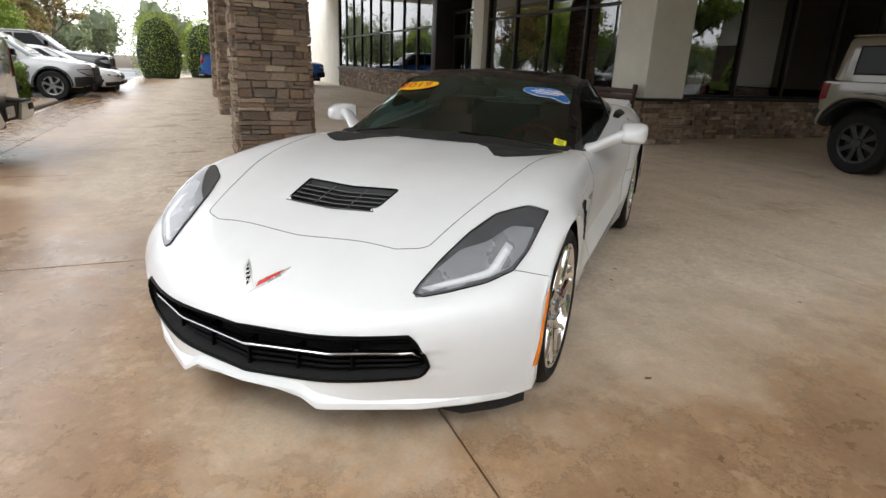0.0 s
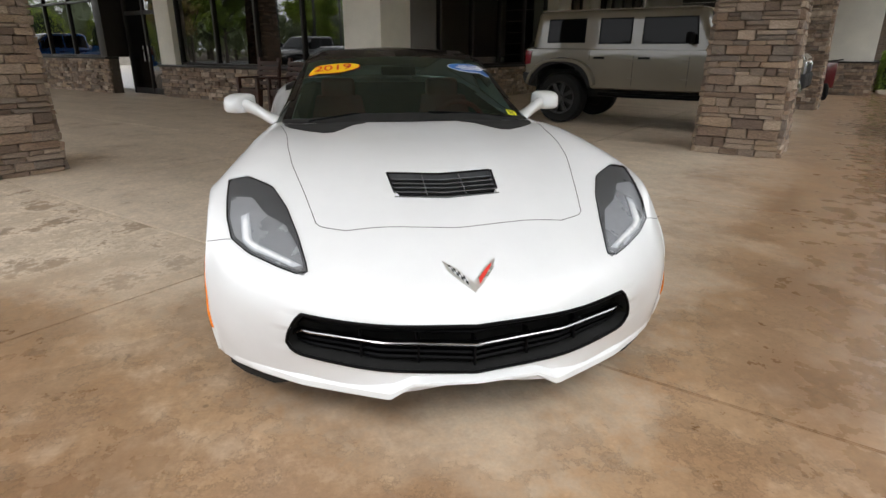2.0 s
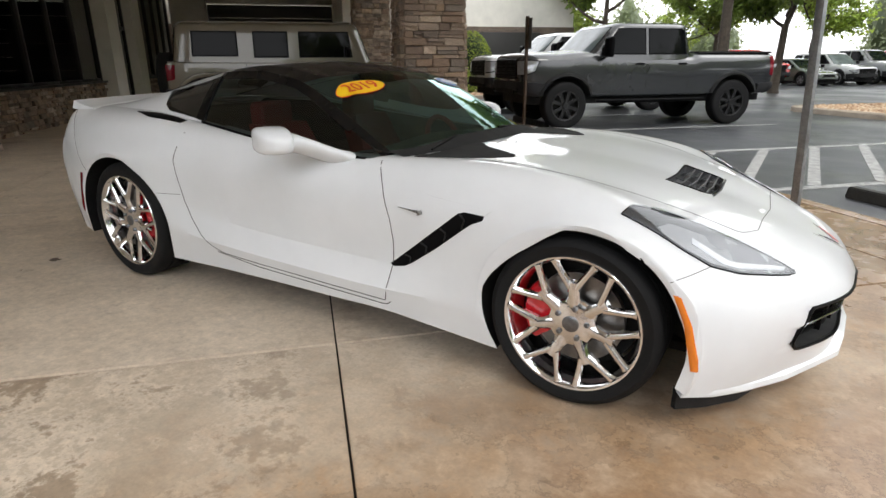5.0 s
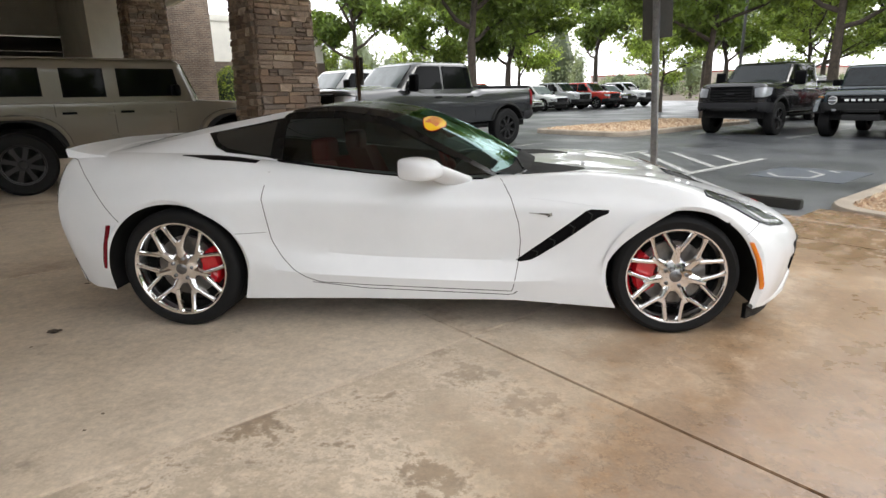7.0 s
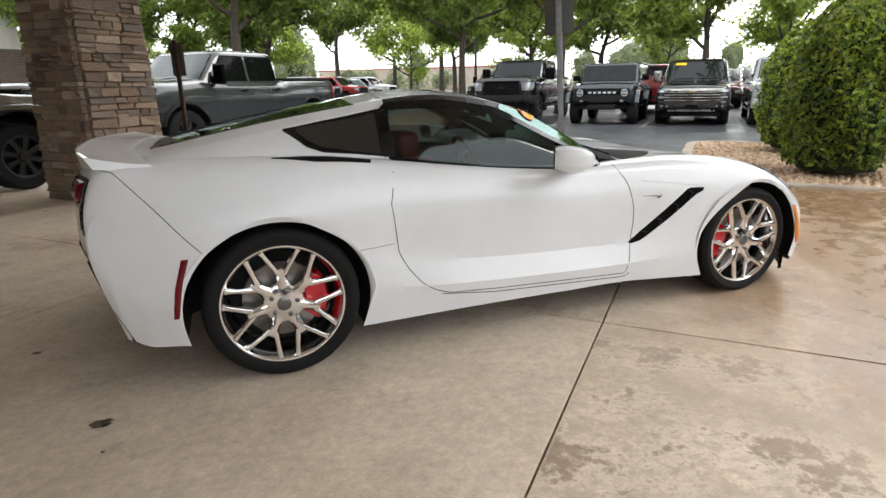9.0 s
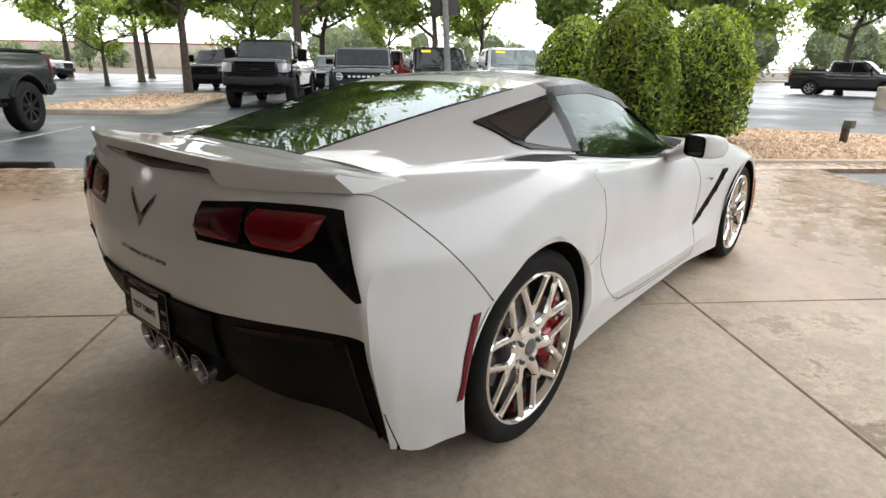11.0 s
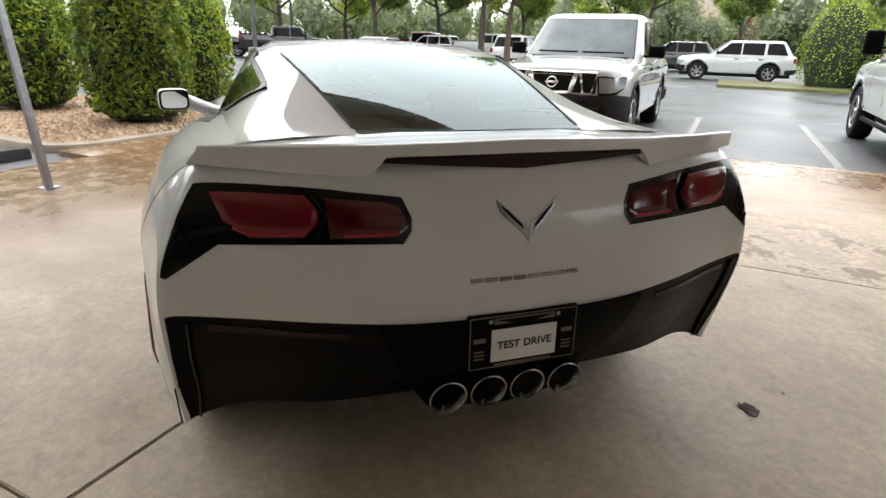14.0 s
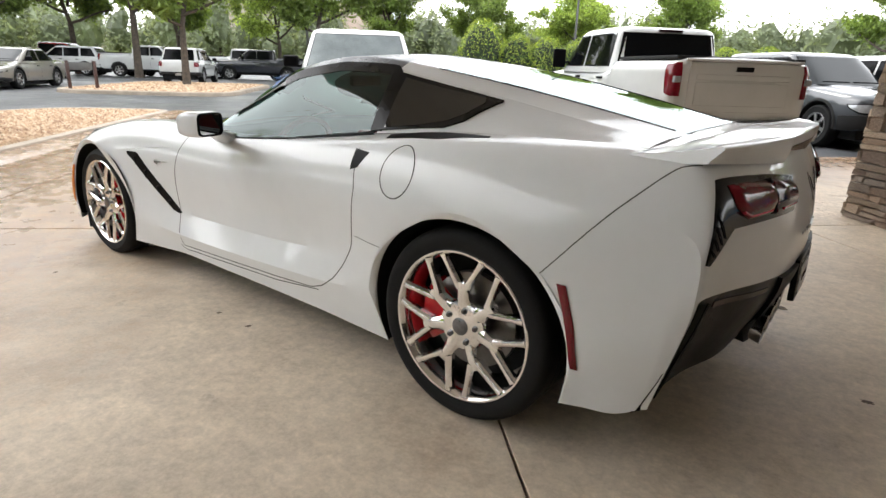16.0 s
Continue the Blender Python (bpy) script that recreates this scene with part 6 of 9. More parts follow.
for y in np.linspace(-.66, .66, 16):
    h = .012 * math.cos(y * 6)
    rows.append([(.60, y, .835), (.42, y, .848 + h), (.22, y, .84 + h), (.14, y, .79 + h), (.16, y, .70), (.24, y, .55), (.40, y, .40)])
sheet(bm, rows)
part("dashboard", bm, M_BLACKLEATHER, coupe, "black padded dashboard")
part("console", boxed(-.45, .22, -.10, .10, .22, .60, bevel=.03), M_BLACKLEATHER, coupe, "black centre console")
for s in (1, -1):
    bm = bmesh.new()
    box(bm, -.42, .12, .16 * 1, .60, .30, .46, bevel=.05, seg=3)
    for v in bm.verts:
        v.co.z += .06 * max(0, abs(v.co.y - .38) - .12) / .1
    seat = part("seat", bm, M_REDLEATHER, coupe, "red leather bucket seat")
    bm = bmesh.new()
    rows = []
    for f in np.linspace(0, 1, 9):
        z = .40 + .50 * f
        x = -.36 - .22 * f
        w = .22 * (1 - .28 * f ** 2)
        rows.append([(x + .06, .38 - w, z), (x + .02, .38 - w * .6, z), (x, .38, z), (x + .02, .38 + w * .6, z), (x + .06, .38 + w, z), (x - .08, .38 + w * .9, z), (x - .10, .38, z), (x - .08, .38 - w * .9, z)])
    vs = sheet(bm, rows, close_v=True)
    bm.faces.new(vs[-1])
    part("seat_back", bm, M_REDLEATHER, seat)
    part("head_rest", boxed(-.68, -.57, .26, .50, .88, 1.02, bevel=.04, seg=3), M_REDLEATHER, seat)
    if s < 0:
        for o in (seat,):
            o.matrix_basis = pose(0, -.76, 0)
    bm = bmesh.new()
    sheet(bm, [[(x, s * .685, .80 - .0 * x), (x, s * .655, .70), (x, s * .64, .52), (x, s * .655, .35)] for x in np.linspace(.35, -.62, 12)])
    part("door_card", bm, M_BLACKLEATHER, coupe, "black leather door lining")
    part("arm_rest", boxed(-.45, .15, min(s * .60, s * .66), max(s * .60, s * .66), .56, .63, bevel=.02), M_REDLEATHER, coupe, "red leather arm rest")
sw = bmesh.new()
ring = [(0, .175 * math.cos(t), .165 * math.sin(t)) for t in np.linspace(0, 2 * math.pi, 32)]
tube(sw, ring, .016, 8)
for t in (0, math.pi, -math.pi / 2):
    tube(sw, [(0.01, 0, 0), (0, .165 * math.cos(t), .155 * math.sin(t))], .014, 6)
box(sw, -.01, .05, -.06, .06, -.05, .05, bevel=.02)
wheel_ob = part("steering_wheel", sw, M_REDLEATHER, coupe, "red leather steering wheel")
wheel_ob.matrix_basis = pose(.06, .38, .745, 0, -22, 0)
part("rear_view_mirror", boxed(-.04, -.01, -.11, .11, 1.06, 1.115, bevel=.012), M_TRIM, coupe, "black interior mirror")

# ---- parked vehicles ----
M_AUTOGLASS = surface("dark_auto_glass", (0.004, 0.0045, 0.005), 0.03, var=0.05, bump=0, rvar=0.0, spec=0.09)
M_DIMGLASS = surface("dim_windscreen", (0.008, 0.012, 0.014), 0.04, var=0.4, scale=5, bump=0, rvar=0.0, spec=0.28)
# pale mottled base colour stands for the sky reflected in the windscreen
M_PALEGLASS = surface("sky_lit_windscreen", (0.115, 0.14, 0.145), 0.05, var=0.25, scale=3, bump=0, rvar=0.0, spec=0.5)
M_ALLOY = surface("silver_alloy", (0.42, 0.42, 0.43), 0.3, 0.9, var=0.1, bump=0)
M_BLACKALLOY = surface("black_alloy", (0.022, 0.022, 0.023), 0.35, 0.3, var=0.15, bump=0)
M_HEADLAMP = surface("pale_head_lamp", (0.36, 0.375, 0.40), 0.1, 0.3, var=0.15, scale=12, bump=0, coat=1.0)
M_GOLDMARK = surface("pale_gold_badge", (0.50, 0.42, 0.20), 0.35, 0.6, var=0.1, bump=0)
M_CHARCOAL = surface("charcoal_bumper", (0.020, 0.020, 0.022), 0.6, var=0.15, fine=200, bump=0.2, spec=0.2)


def road_wheel(parent, x, y, r, rim, mat, s, spokes=6, width=0.26):
    bm = bmesh.new()
    lathe(bm, [(r * .60, -.02), (r * .64, 0), (r * .90, .012), (r * .97, -.005), (r, -.03), (r, -width + .03), (r * .95, -width), (r * .6, -width)], 32)
    t = part("wheel", bm, M_RUBBER, parent, "black road tyre")
    t.matrix_basis = pose(x, y, r, 0, 0, 0 if s > 0 else 180)
    bm = bmesh.new()
    rr = r * .64
    lathe(bm, [(rr, .0), (rr - .015, .004), (rr - .03, -.02), (rr - .035, -.12), (0, -.12)], 28)
    part("well", bm, M_VOID, t)
    bm = bmesh.new()
    lathe(bm, [(rr + .004, -.004), (rr - .002, .006), (rr - .024, .0), (rr - .028, -.02)], 28)
    lathe(bm, [(0, .0), (.055, .0), (.07, -.02), (.07, -.05)], 18)
    for k in range(spokes):
        a = 2 * math.pi * k / spokes + .3
        er, et = Vector((math.cos(a), 0, math.sin(a))), Vector((-math.sin(a), 0, math.cos(a)))
        rows = []
        for q, w in ((.05, .034), (rr * .55, .028), (rr - .012, .042)):
            rows.append([er * q + et * w + Vector((0, -.012, 0)), er * q - et * w + Vector((0, -.012, 0)), er * q - et * w * .7 + Vector((0, -.05, 0)), er * q + et * w * .7 + Vector((0, -.05, 0))])
        sheet(bm, rows, close_v=True)
    bmesh.ops.recalc_face_normals(bm, faces=bm.faces)
    part("rim", bm, mat, t, "spoked alloy rim")
    return t



KINDS = {
    # fo, ro: overhangs; wb: wheelbase; r: wheel; rock: sill height; zf, zc: hood at nose and cowl; xc: windscreen foot; rf, rr: roof ends; rb: cabin's rear foot
    "pickup": dict(fo=.98, wb=3.72, ro=1.22, r=.41, W=2.04, rock=.46, zf=1.18, zc=1.29, xc=-.42, belt=1.32, H=1.95, rf=-1.22, rr=-2.88, rb=-3.02, bed=1.45, lean=.20, cut=(-1.80, -2.82)),
    "heavy": dict(fo=.90, wb=3.84, ro=1.00, r=.46, W=2.05, rock=.62, zf=1.43, zc=1.50, xc=-.38, belt=1.42, H=2.04, rf=-1.05, rr=-2.74, rb=-2.88, bed=1.47, lean=.20, cut=(-1.74, -2.72)),
    "midpickup": dict(fo=.86, wb=3.20, ro=1.15, r=.385, W=1.85, rock=.34, zf=1.03, zc=1.15, xc=-.34, belt=1.16, H=1.77, rf=-1.14, rr=-2.52, rb=-2.74, bed=1.16, lean=.24, cut=(-1.62, -2.50)),
    "suv": dict(fo=.95, wb=2.95, ro=1.05, r=.39, W=1.98, rock=.34, zf=.96, zc=1.12, xc=-.34, belt=1.14, H=1.76, rf=-1.25, rr=-3.45, rb=-3.92, bed=None, lean=.24, cut=(-1.75, -2.72)),
    "bigsuv": dict(fo=.98, wb=3.07, ro=1.20, r=.42, W=2.05, rock=.40, zf=1.12, zc=1.24, xc=-.38, belt=1.27, H=1.93, rf=-1.2, rr=-3.85, rb=-4.2, bed=None, lean=.20, cut=(-1.75, -2.82)),
    "offroad": dict(fo=.60, wb=3.008, ro=.74, r=.43, W=1.88, rock=.60, zf=1.19, zc=1.25, xc=-.50, belt=1.27, H=1.88, rf=-.74, rr=-3.56, rb=-3.66, bed=None, lean=.08, cut=(-1.78, -2.52)),
    "sedan": dict(fo=.95, wb=2.83, ro=1.10, r=.34, W=1.85, rock=.24, zf=.70, zc=.93, xc=-.15, belt=.96, H=1.46, rf=-1.20, rr=-2.35, rb=-3.2, bed=None, lean=.30, cut=(-1.6, -2.6)),
}


def vehicle(name, label, category, m, color, kind="pickup", rim=None, group="", trim=None, W=None, glass=None, bumper=None, chrome=False, H=None, wheel_r=None, spokes=6, face="", sticker_on=False):
    """A parked car or truck. Local x points ahead from the front axle; z = 0 is the ground."""
    global SKIN
    rim, glass = rim or M_ALLOY, glass or M_AUTOGLASS
    v = thing(name, m, label, category, group)
    col = (*color, 1)
    k = KINDS[kind]
    r, W, H = wheel_r or k["r"], W or k["W"], H or k["H"]
    half, fo, wb, rock = W / 2, k["fo"], k["wb"], k["rock"]
    tail = -(wb + k["ro"])
    boxy = kind == "offroad"
    bed = k["bed"]
    ar = r + {"offroad": .14, "heavy": .10}.get(kind, .06)
    zf, zc, xc, belt = k["zf"], k["zc"], k["xc"], k["belt"]

    def painted(nm, bm, lab="", angle=40):
        o = part(nm, bm, M_PAINT, v, lab, angle)
        o.color = col
        return o

    # -- body shell, lofted along x
    if kind == "sedan":
        top = [(fo, zf - .05), (fo - .25, zf + .05), (.2, .84), (xc, zc), (-2.4, belt), (k["rb"], 1.03), (tail + .12, 1.02), (tail, .95)]
    elif bed:
        top = [(fo, zf - .03), (fo - .12, zf + .02), (.1, zc - .04), (xc, zc), (k["rb"] + .05, belt), (k["rb"] - .06, bed), (tail + .1, bed), (tail, bed - .01)]
    elif boxy:
        top = [(fo, zf - .02), (fo - .05, zf), (xc, zc), (tail, belt)]
    else:
        top = [(fo, zf - .04), (fo - .15, zf + .03), (.1, zc - .05), (xc, zc), (tail + .2, belt + .02), (tail, belt - .02)]
    tx, tz = [p[0] for p in reversed(top)], [p[1] for p in reversed(top)]
    plan_x = [tail, tail + .06, tail + .3, -wb, 0, fo - .45, fo - .2, fo - .06, fo]
    plan_w = [.93, .965, .985, 1, 1, .99, .955, .89, .82] if not boxy else [.97, .985, 1, 1, .97, .93, .92, .92, .91]
    if kind in ("midpickup", "sedan", "suv"):  # rounder noses in plan
        plan_x = [tail, tail + .06, tail + .3, -wb, 0, fo - .50, fo - .34, fo - .20, fo - .10, fo - .04, fo]
        plan_w = [.90, .95, .985, 1, 1, .985, .95, .89, .81, .72, .60]

    def section(x, shrink=0.0):
        zt, w = float(np.interp(x, tx, tz)) - shrink, half * float(np.interp(x, plan_x, plan_w)) - shrink
        zr = rock + float(np.interp(x, [tail, tail + .3, fo - .3, fo], [.10, 0, 0, .08])) + shrink * .5
        zm = zr + .42 * (zt - zr)
        if boxy:
            q = [(0, zt + .02), (.4, zt + .015), (.75, zt + .005), (.93, zt), (.99, zt - .03), (1, zt - .10), (1, zt - .25), (1, zm), (.995, zm - .1), (.99, zr + .1), (.98, zr + .02), (.93, zr)]
        else:
            q = [(0, zt + .015), (.35, zt + .012), (.65, zt + .002), (.82, zt - .018), (.92, zt - .055), (.968, zt - .12), (.988, zt - .20), (1, zm + .14), (1, zm), (.985, zm - .12), (.985, zr + .12), (.965, zr + .03), (.90, zr)]
        return [(x, w * a, z) for a, z in q]

    xs = sorted({fo, fo - .03, fo - .07, tail, tail + .03, *np.linspace(fo - .12, tail + .06, 84)}, reverse=True)
    rows = []
    for x in xs:
        h = section(x, {fo: .06, fo - .03: .018, tail: .05, tail + .03: .012}.get(x, 0.0))
        rows.append([(a, -b, c) for a, b, c in reversed(h[1:])] + h)
    bm = bmesh.new()
    vs = sheet(bm, rows)
    bm.faces.new(vs[0])
    bm.faces.new(vs[-1])
    bmesh.ops.recalc_face_normals(bm, faces=bm.faces)
    SKIN = BVHTree.FromBMesh(bm)
    shell = painted("body", bm)
    for hx in (0, -wb):
        ring = [(hx + ar * math.cos(t), r + .02 + ar * math.sin(t)) for t in np.linspace(0, 2 * math.pi, 40, endpoint=False)]
        cut_opening(shell, ring, (0, 2), lambda c: abs(c[1]) > half * .6)
        for sg in (1, -1):
            bm = bmesh.new()
            lip = .06 if boxy else (.03 if kind == "heavy" else .012)
            out = .10 if boxy else (.028 if kind == "heavy" else .008)
            a0 = math.asin(min(.9, max(-.9, (rock + .04 - r - .02) / ar)))
            sheet(bm, [[(hx + q * math.cos(t), sg * y, r + .02 + q * math.sin(t)) for q, y in ((ar + lip + .03, half - .01), (ar + lip, half + out * .8), (ar, half + out), (ar - .012, half + out - .01), (ar, half - .25), (ar - .1, half - .42), (0.05, half - .42))] for t in np.linspace(a0, math.pi - a0, 20)])
            if boxy:
                part("wheel_housing", bm, M_MATT, v, "black wheel flare lining and housing")
                bm2 = bmesh.new()
                rows = []
                for t in np.linspace(a0, math.pi - a0, 24):
                    # flat-topped flare: the arch is squared off
                    q2 = 1 + .10 * abs(math.sin(2 * t)) ** 1.5
                    rows.append([(hx + q * q2 * math.cos(t), sg * y, r + .02 + q * q2 * math.sin(t)) for q, y in ((ar + .075, half - .01), (ar + .07, half + .085), (ar + .06, half + .105), (ar + .03, half + .108), (ar + .012, half + .10))])
                sheet(bm2, rows)
                painted("wheel_flare", bm2, "tan wheel flare")
            else:
                bm2 = bmesh.new()
                sheet(bm2, [[(hx + q * math.cos(t), sg * y, r + .02 + q * math.sin(t)) for q, y in ((ar + lip + .03, half - .012), (ar + lip, half + out * .8), (ar - .004, half + out), (ar - .012, half + out - .02))] for t in np.linspace(a0, math.pi - a0, 20)])
                painted("wheel_flare", bm2)
                part("wheel_housing", bm, M_VOID, v, "dark wheel housing")
            road_wheel(v, hx, sg * (half - .02 + (.03 if boxy else 0)), r, r * .64, rim, sg, spokes)
    part("chassis", boxed(tail + .15, fo - (.2 if kind != "midpickup" else .45), -half + .25, half - .25, rock - (.14 if kind != "midpickup" else .06), rock + .3, bevel=.02), M_VOID, v, "dark underside")

    def across(nm, y0, y1, z, h, mat, out=.012, deep=.03, lab="", n=15, bow=0.0):
        """A bar that follows the nose from y0 to y1."""
        bm = bmesh.new()
        rows = []
        for y in np.linspace(y0, y1, n):
            zz = z + bow * (y / half) ** 2
            x = from_front(y, min(max(zz, rock + .13), zf - .06)).x
            rows.append([(x - deep, y, zz - h / 2), (x + out * .5, y, zz - h / 2), (x + out, y, zz - h * .25), (x + out, y, zz + h * .25), (x + out * .5, y, zz + h / 2), (x - deep, y, zz + h / 2)])
        vs = sheet(bm, rows, close_v=True)
        bm.faces.new(vs[0])
        bm.faces.new(vs[-1])
        bmesh.ops.recalc_face_normals(bm, faces=bm.faces)
        return part(nm, bm, mat, v, lab)

    # -- cabin, a rounded box lofted upwards
    zb, rf, rr, rb = belt - .04, k["rf"], k["rr"], k["rb"]
    hb = half * .965
    P = 14.0 if boxy else 7.0

    def level(z, inset=0.0):
        f = (z - zb) / (H - zb)
        xf, xr = xc + (rf - xc) * f - inset, rb + (rr - rb) * f + inset
        return (xf + xr) / 2, (xf - xr) / 2, hb - k["lean"] * (z - zb) - inset

    def side_y(x, z):
        xm, a, w = level(z)
        return w * max(0.0, 1 - min(1.0, abs((x - xm) / a)) ** P) ** (1 / P)

    def end_x(y, z, sg):
        xm, a, w = level(z)
        return xm + sg * a * max(0.0, 1 - min(1.0, abs(y / w)) ** P) ** (1 / P)

    rows = []
    for z, ins in [(zb - .05, 0), (zb + .02, 0), *[(zb + (H - .09 - zb) * q, 0) for q in (.2, .4, .6, .8, 1.0)], (H - .045, .018), (H - .015, .06), (H, .16)]:
        xm, a, w = level(z, ins)
        rows.append([(xm + a * math.copysign(abs(math.cos(t)) ** (2 / P), math.cos(t)), w * math.copysign(abs(math.sin(t)) ** (2 / P), math.sin(t)), z) for t in np.linspace(0, 2 * math.pi, 72, endpoint=False)])
    bm = bmesh.new()
    vs = sheet(bm, rows, close_v=True)
    bm.faces.new(vs[-1])
    bmesh.ops.recalc_face_normals(bm, faces=bm.faces)
    painted("cabin", bm, angle=50)
    z0, z1 = (zb + .07, H - .13) if not boxy else (zb + .11, H - .17)

    def screen(nm, sg, mat, y_share=.86, lab="", za=z0 - .03, zt=H - .10):
        bm = bmesh.new()
        sheet(bm, [[(end_x(y * level(z)[2] * y_share, z, sg) + .006 * sg, y * level(z)[2] * y_share, z + .004) for y in np.linspace(-1, 1, 15)] for z in np.linspace(za, zt, 7)])
        return part(nm, bm, mat, v, lab)

    screen("windscreen_surround", 1, M_TRIM, .875, "", z0 - .05, H - .09).location.x = -.003
    screen("windscreen", 1, M_PALEGLASS if max(color) > .2 or kind == "heavy" and max(color) > .02 else M_DIMGLASS, lab="glossy windscreen")
    if sticker_on:
        bm = bmesh.new()
        sheet(bm, [[(end_x(y, z, 1) + .012, y, z + .004) for y in np.linspace(-.62, -.30, 5)] for z in np.linspace(H - .19, H - .12, 3)])
        part("windscreen_sticker", bm, M_YELLOW, v, "yellow price sticker on the windscreen")
    screen("rear_window", -1, glass, .88 if bed else .80, "dark rear window")

    def side_glass(xb0, xb1, xt0, xt1, sg, za=z0, zt=z1):
        for grow, off, mat, nm in ((.022, .003, M_TRIM, "window_surround"), (0, .006, glass, "side_window")):
            bm = bmesh.new()
            rows = []
            for f in np.linspace(0, 1, 5):
                z = za - grow + (zt - za + 2 * grow) * f
                a, b = xb0 + (xt0 - xb0) * f + grow, xb1 + (xt1 - xb1) * f - grow
                rows.append([(x, sg * (side_y(x, z) + off), z) for x in np.linspace(a, b, 9)])
            sheet(bm, rows)
            part(nm, bm, mat, v, "dark side glass" if nm == "side_window" else "")

    def fx(z):
        return end_x(0, z, 1)

    def bx(z):
        return end_x(0, z, -1)

    c0, c1 = k["cut"]
    for sg in (1, -1):
        side_glass(fx(z0) - .30, c0 + (.12 if boxy else .05), fx(z1) - .22, c0 + (.12 if boxy else .05), sg)
        if kind in ("suv", "bigsuv", "offroad"):
            side_glass(c0 - (.09 if boxy else .05), c1 + (.15 if boxy else .08), c0 - (.09 if boxy else .05), c1 + (.15 if boxy else .08), sg)
            side_glass(c1 - (.13 if boxy else .07), bx(z0) + (.34 if boxy else .28), c1 - (.13 if boxy else .07), bx(z1) + (.30 if boxy else .20), sg, z0 + .02)
        else:
            side_glass(c0 - .05, bx(z0) + .22, c0 - .05, bx(z1) + .16, sg)
        for x in (c0, xc - .42, c1):
            low = rock + .08
            if abs(x + wb) < ar + .02:
                low = r + ar + .06
            q = [(x, sg * half, low), (x, sg * half, (low + zb) / 2), (x, sg * half * .98, zb + .01)]
            ribbon("door_seam", [from_side(a, c, sg) for a, b, c in q], .007, M_VOID, v, n=10)
        for x in (c0 + .17, c1 + .17):
            p = from_side(x, zb - .13, sg)
            part("door_handle", boxed(x - .09, x + .09, min(p.y - .01 * sg, p.y + .03 * sg), max(p.y - .01 * sg, p.y + .03 * sg), zb - .145, zb - .11, bevel=.008), M_TRIM, v)
        big = kind in ("pickup", "heavy", "bigsuv")
        mx, my = xc - .42, half + .10
        mw, mh = (.12, .17) if big else (.115, .085)
        if kind == "heavy":
            mw, mh = .14, .19
        bm = boxed(-.045, .055, -mw, mw, -mh, mh, bevel=.035, seg=3)
        for q in bm.verts:  # the back of the housing narrows
            if q.co.x > .02:
                q.co.y *= .86
                q.co.z *= .88
        mm = part("door_mirror", bm, M_TRIM if trim is None else trim, v, "dark door mirror", angle=60)
        mm.matrix_basis = pose(mx, sg * my, z0 + (.12 if big else .06))
        rod("mirror_arm", [(0, -.02 * sg, -.05), (.02, -.12 * sg, -.07), (.03, -.2 * sg, -.06)], .02, M_TRIM, mm)
        if kind in ("pickup", "heavy", "offroad", "bigsuv"):
            rod("step_bar", [(-wb + ar + .12, sg * (half - .06), rock - .07), (-wb + ar + .2, sg * (half - .03), rock - .08), (-ar - .2, sg * (half - .03), rock - .08), (-ar - .12, sg * (half - .06), rock - .07)], .035, M_TRIM, v)
        # lamps
        if boxy:
            bm = bmesh.new()
            lathe(bm, [(.0, .03), (.06, .026), (.085, .012), (.10, .0), (.10, -.03)], 24, "x")
            for q in bm.verts:
                q.co.x = -q.co.x
            if face == "bar":
                lamp = part("head_lamp", bm, M_LAMPDARK, v, "dark round head lamp")
                lamp.matrix_basis = pose(fo + .03, sg * .66, zf - .23, 0, 0, 180)
                rod("lamp_ring", [(-.034, .098 * math.cos(q), .098 * math.sin(q)) for q in np.linspace(.5, 2 * math.pi - .5, 19)], .008, M_LAMPWHITE, lamp, "pale open lamp ring")
                part("lamp_bar", boxed(-.045, -.028, -.10, .10, -.012, .012, bevel=.004), M_LAMPWHITE, lamp)
            else:
                part("head_lamp", bm, M_HEADLAMP, v, "round head lamp").matrix_basis = pose(fo - .0, sg * .60, .98, 0, 0, 180)
            part("indicator", boxed(.28, .38, min(sg * (half - .02), sg * (half + .10)), max(sg * (half - .02), sg * (half + .10)), r + ar + .0, r + ar + .05, bevel=.015), M_AMBER, v)
        else:
            za, zl = zf - .10, zf - .30
            if kind == "sedan":
                za, zl = zf - .02, zf - .13
            if kind == "heavy":
                za, zl = zf - .09, zf - .40
            if kind == "midpickup":
                za, zl = zf - .06, zf - .31
            if face == "tall":
                za, zl = zf - .07, zf - .20
            inner = half * (.60 if kind != "sedan" else .52)
            pr = [((fo, inner, za - .02), (fo, inner + .03, zl)), ((fo - .02, half * .80, za), (fo - .02, half * .82, zl)), ((fo - .10, half * .92, za), (fo - .08, half * .92, zl + .01)), ((fo - .34, half * .99, za - .02), (fo - .24, half * .98, zl + .08))]
            plate("lamp_housing", pr, M_TRIM, v, .004, "dark lamp housing", s=sg, per=5, nv=4)
            pr = [((fo, inner + .02, za - .04), (fo, inner + .05, zl + .03)), ((fo - .02, half * .80, za - .02), (fo - .02, half * .82, zl + .03)), ((fo - .10, half * .92, za - .02), (fo - .08, half * .92, zl + .04)), ((fo - .30, half * .99, za - .03), (fo - .23, half * .98, zl + .10))]
            plate("head_lamp", pr, M_HEADLAMP, v, .009, "clear head lamp", s=sg, per=5, nv=4)
            fz = rock + .14
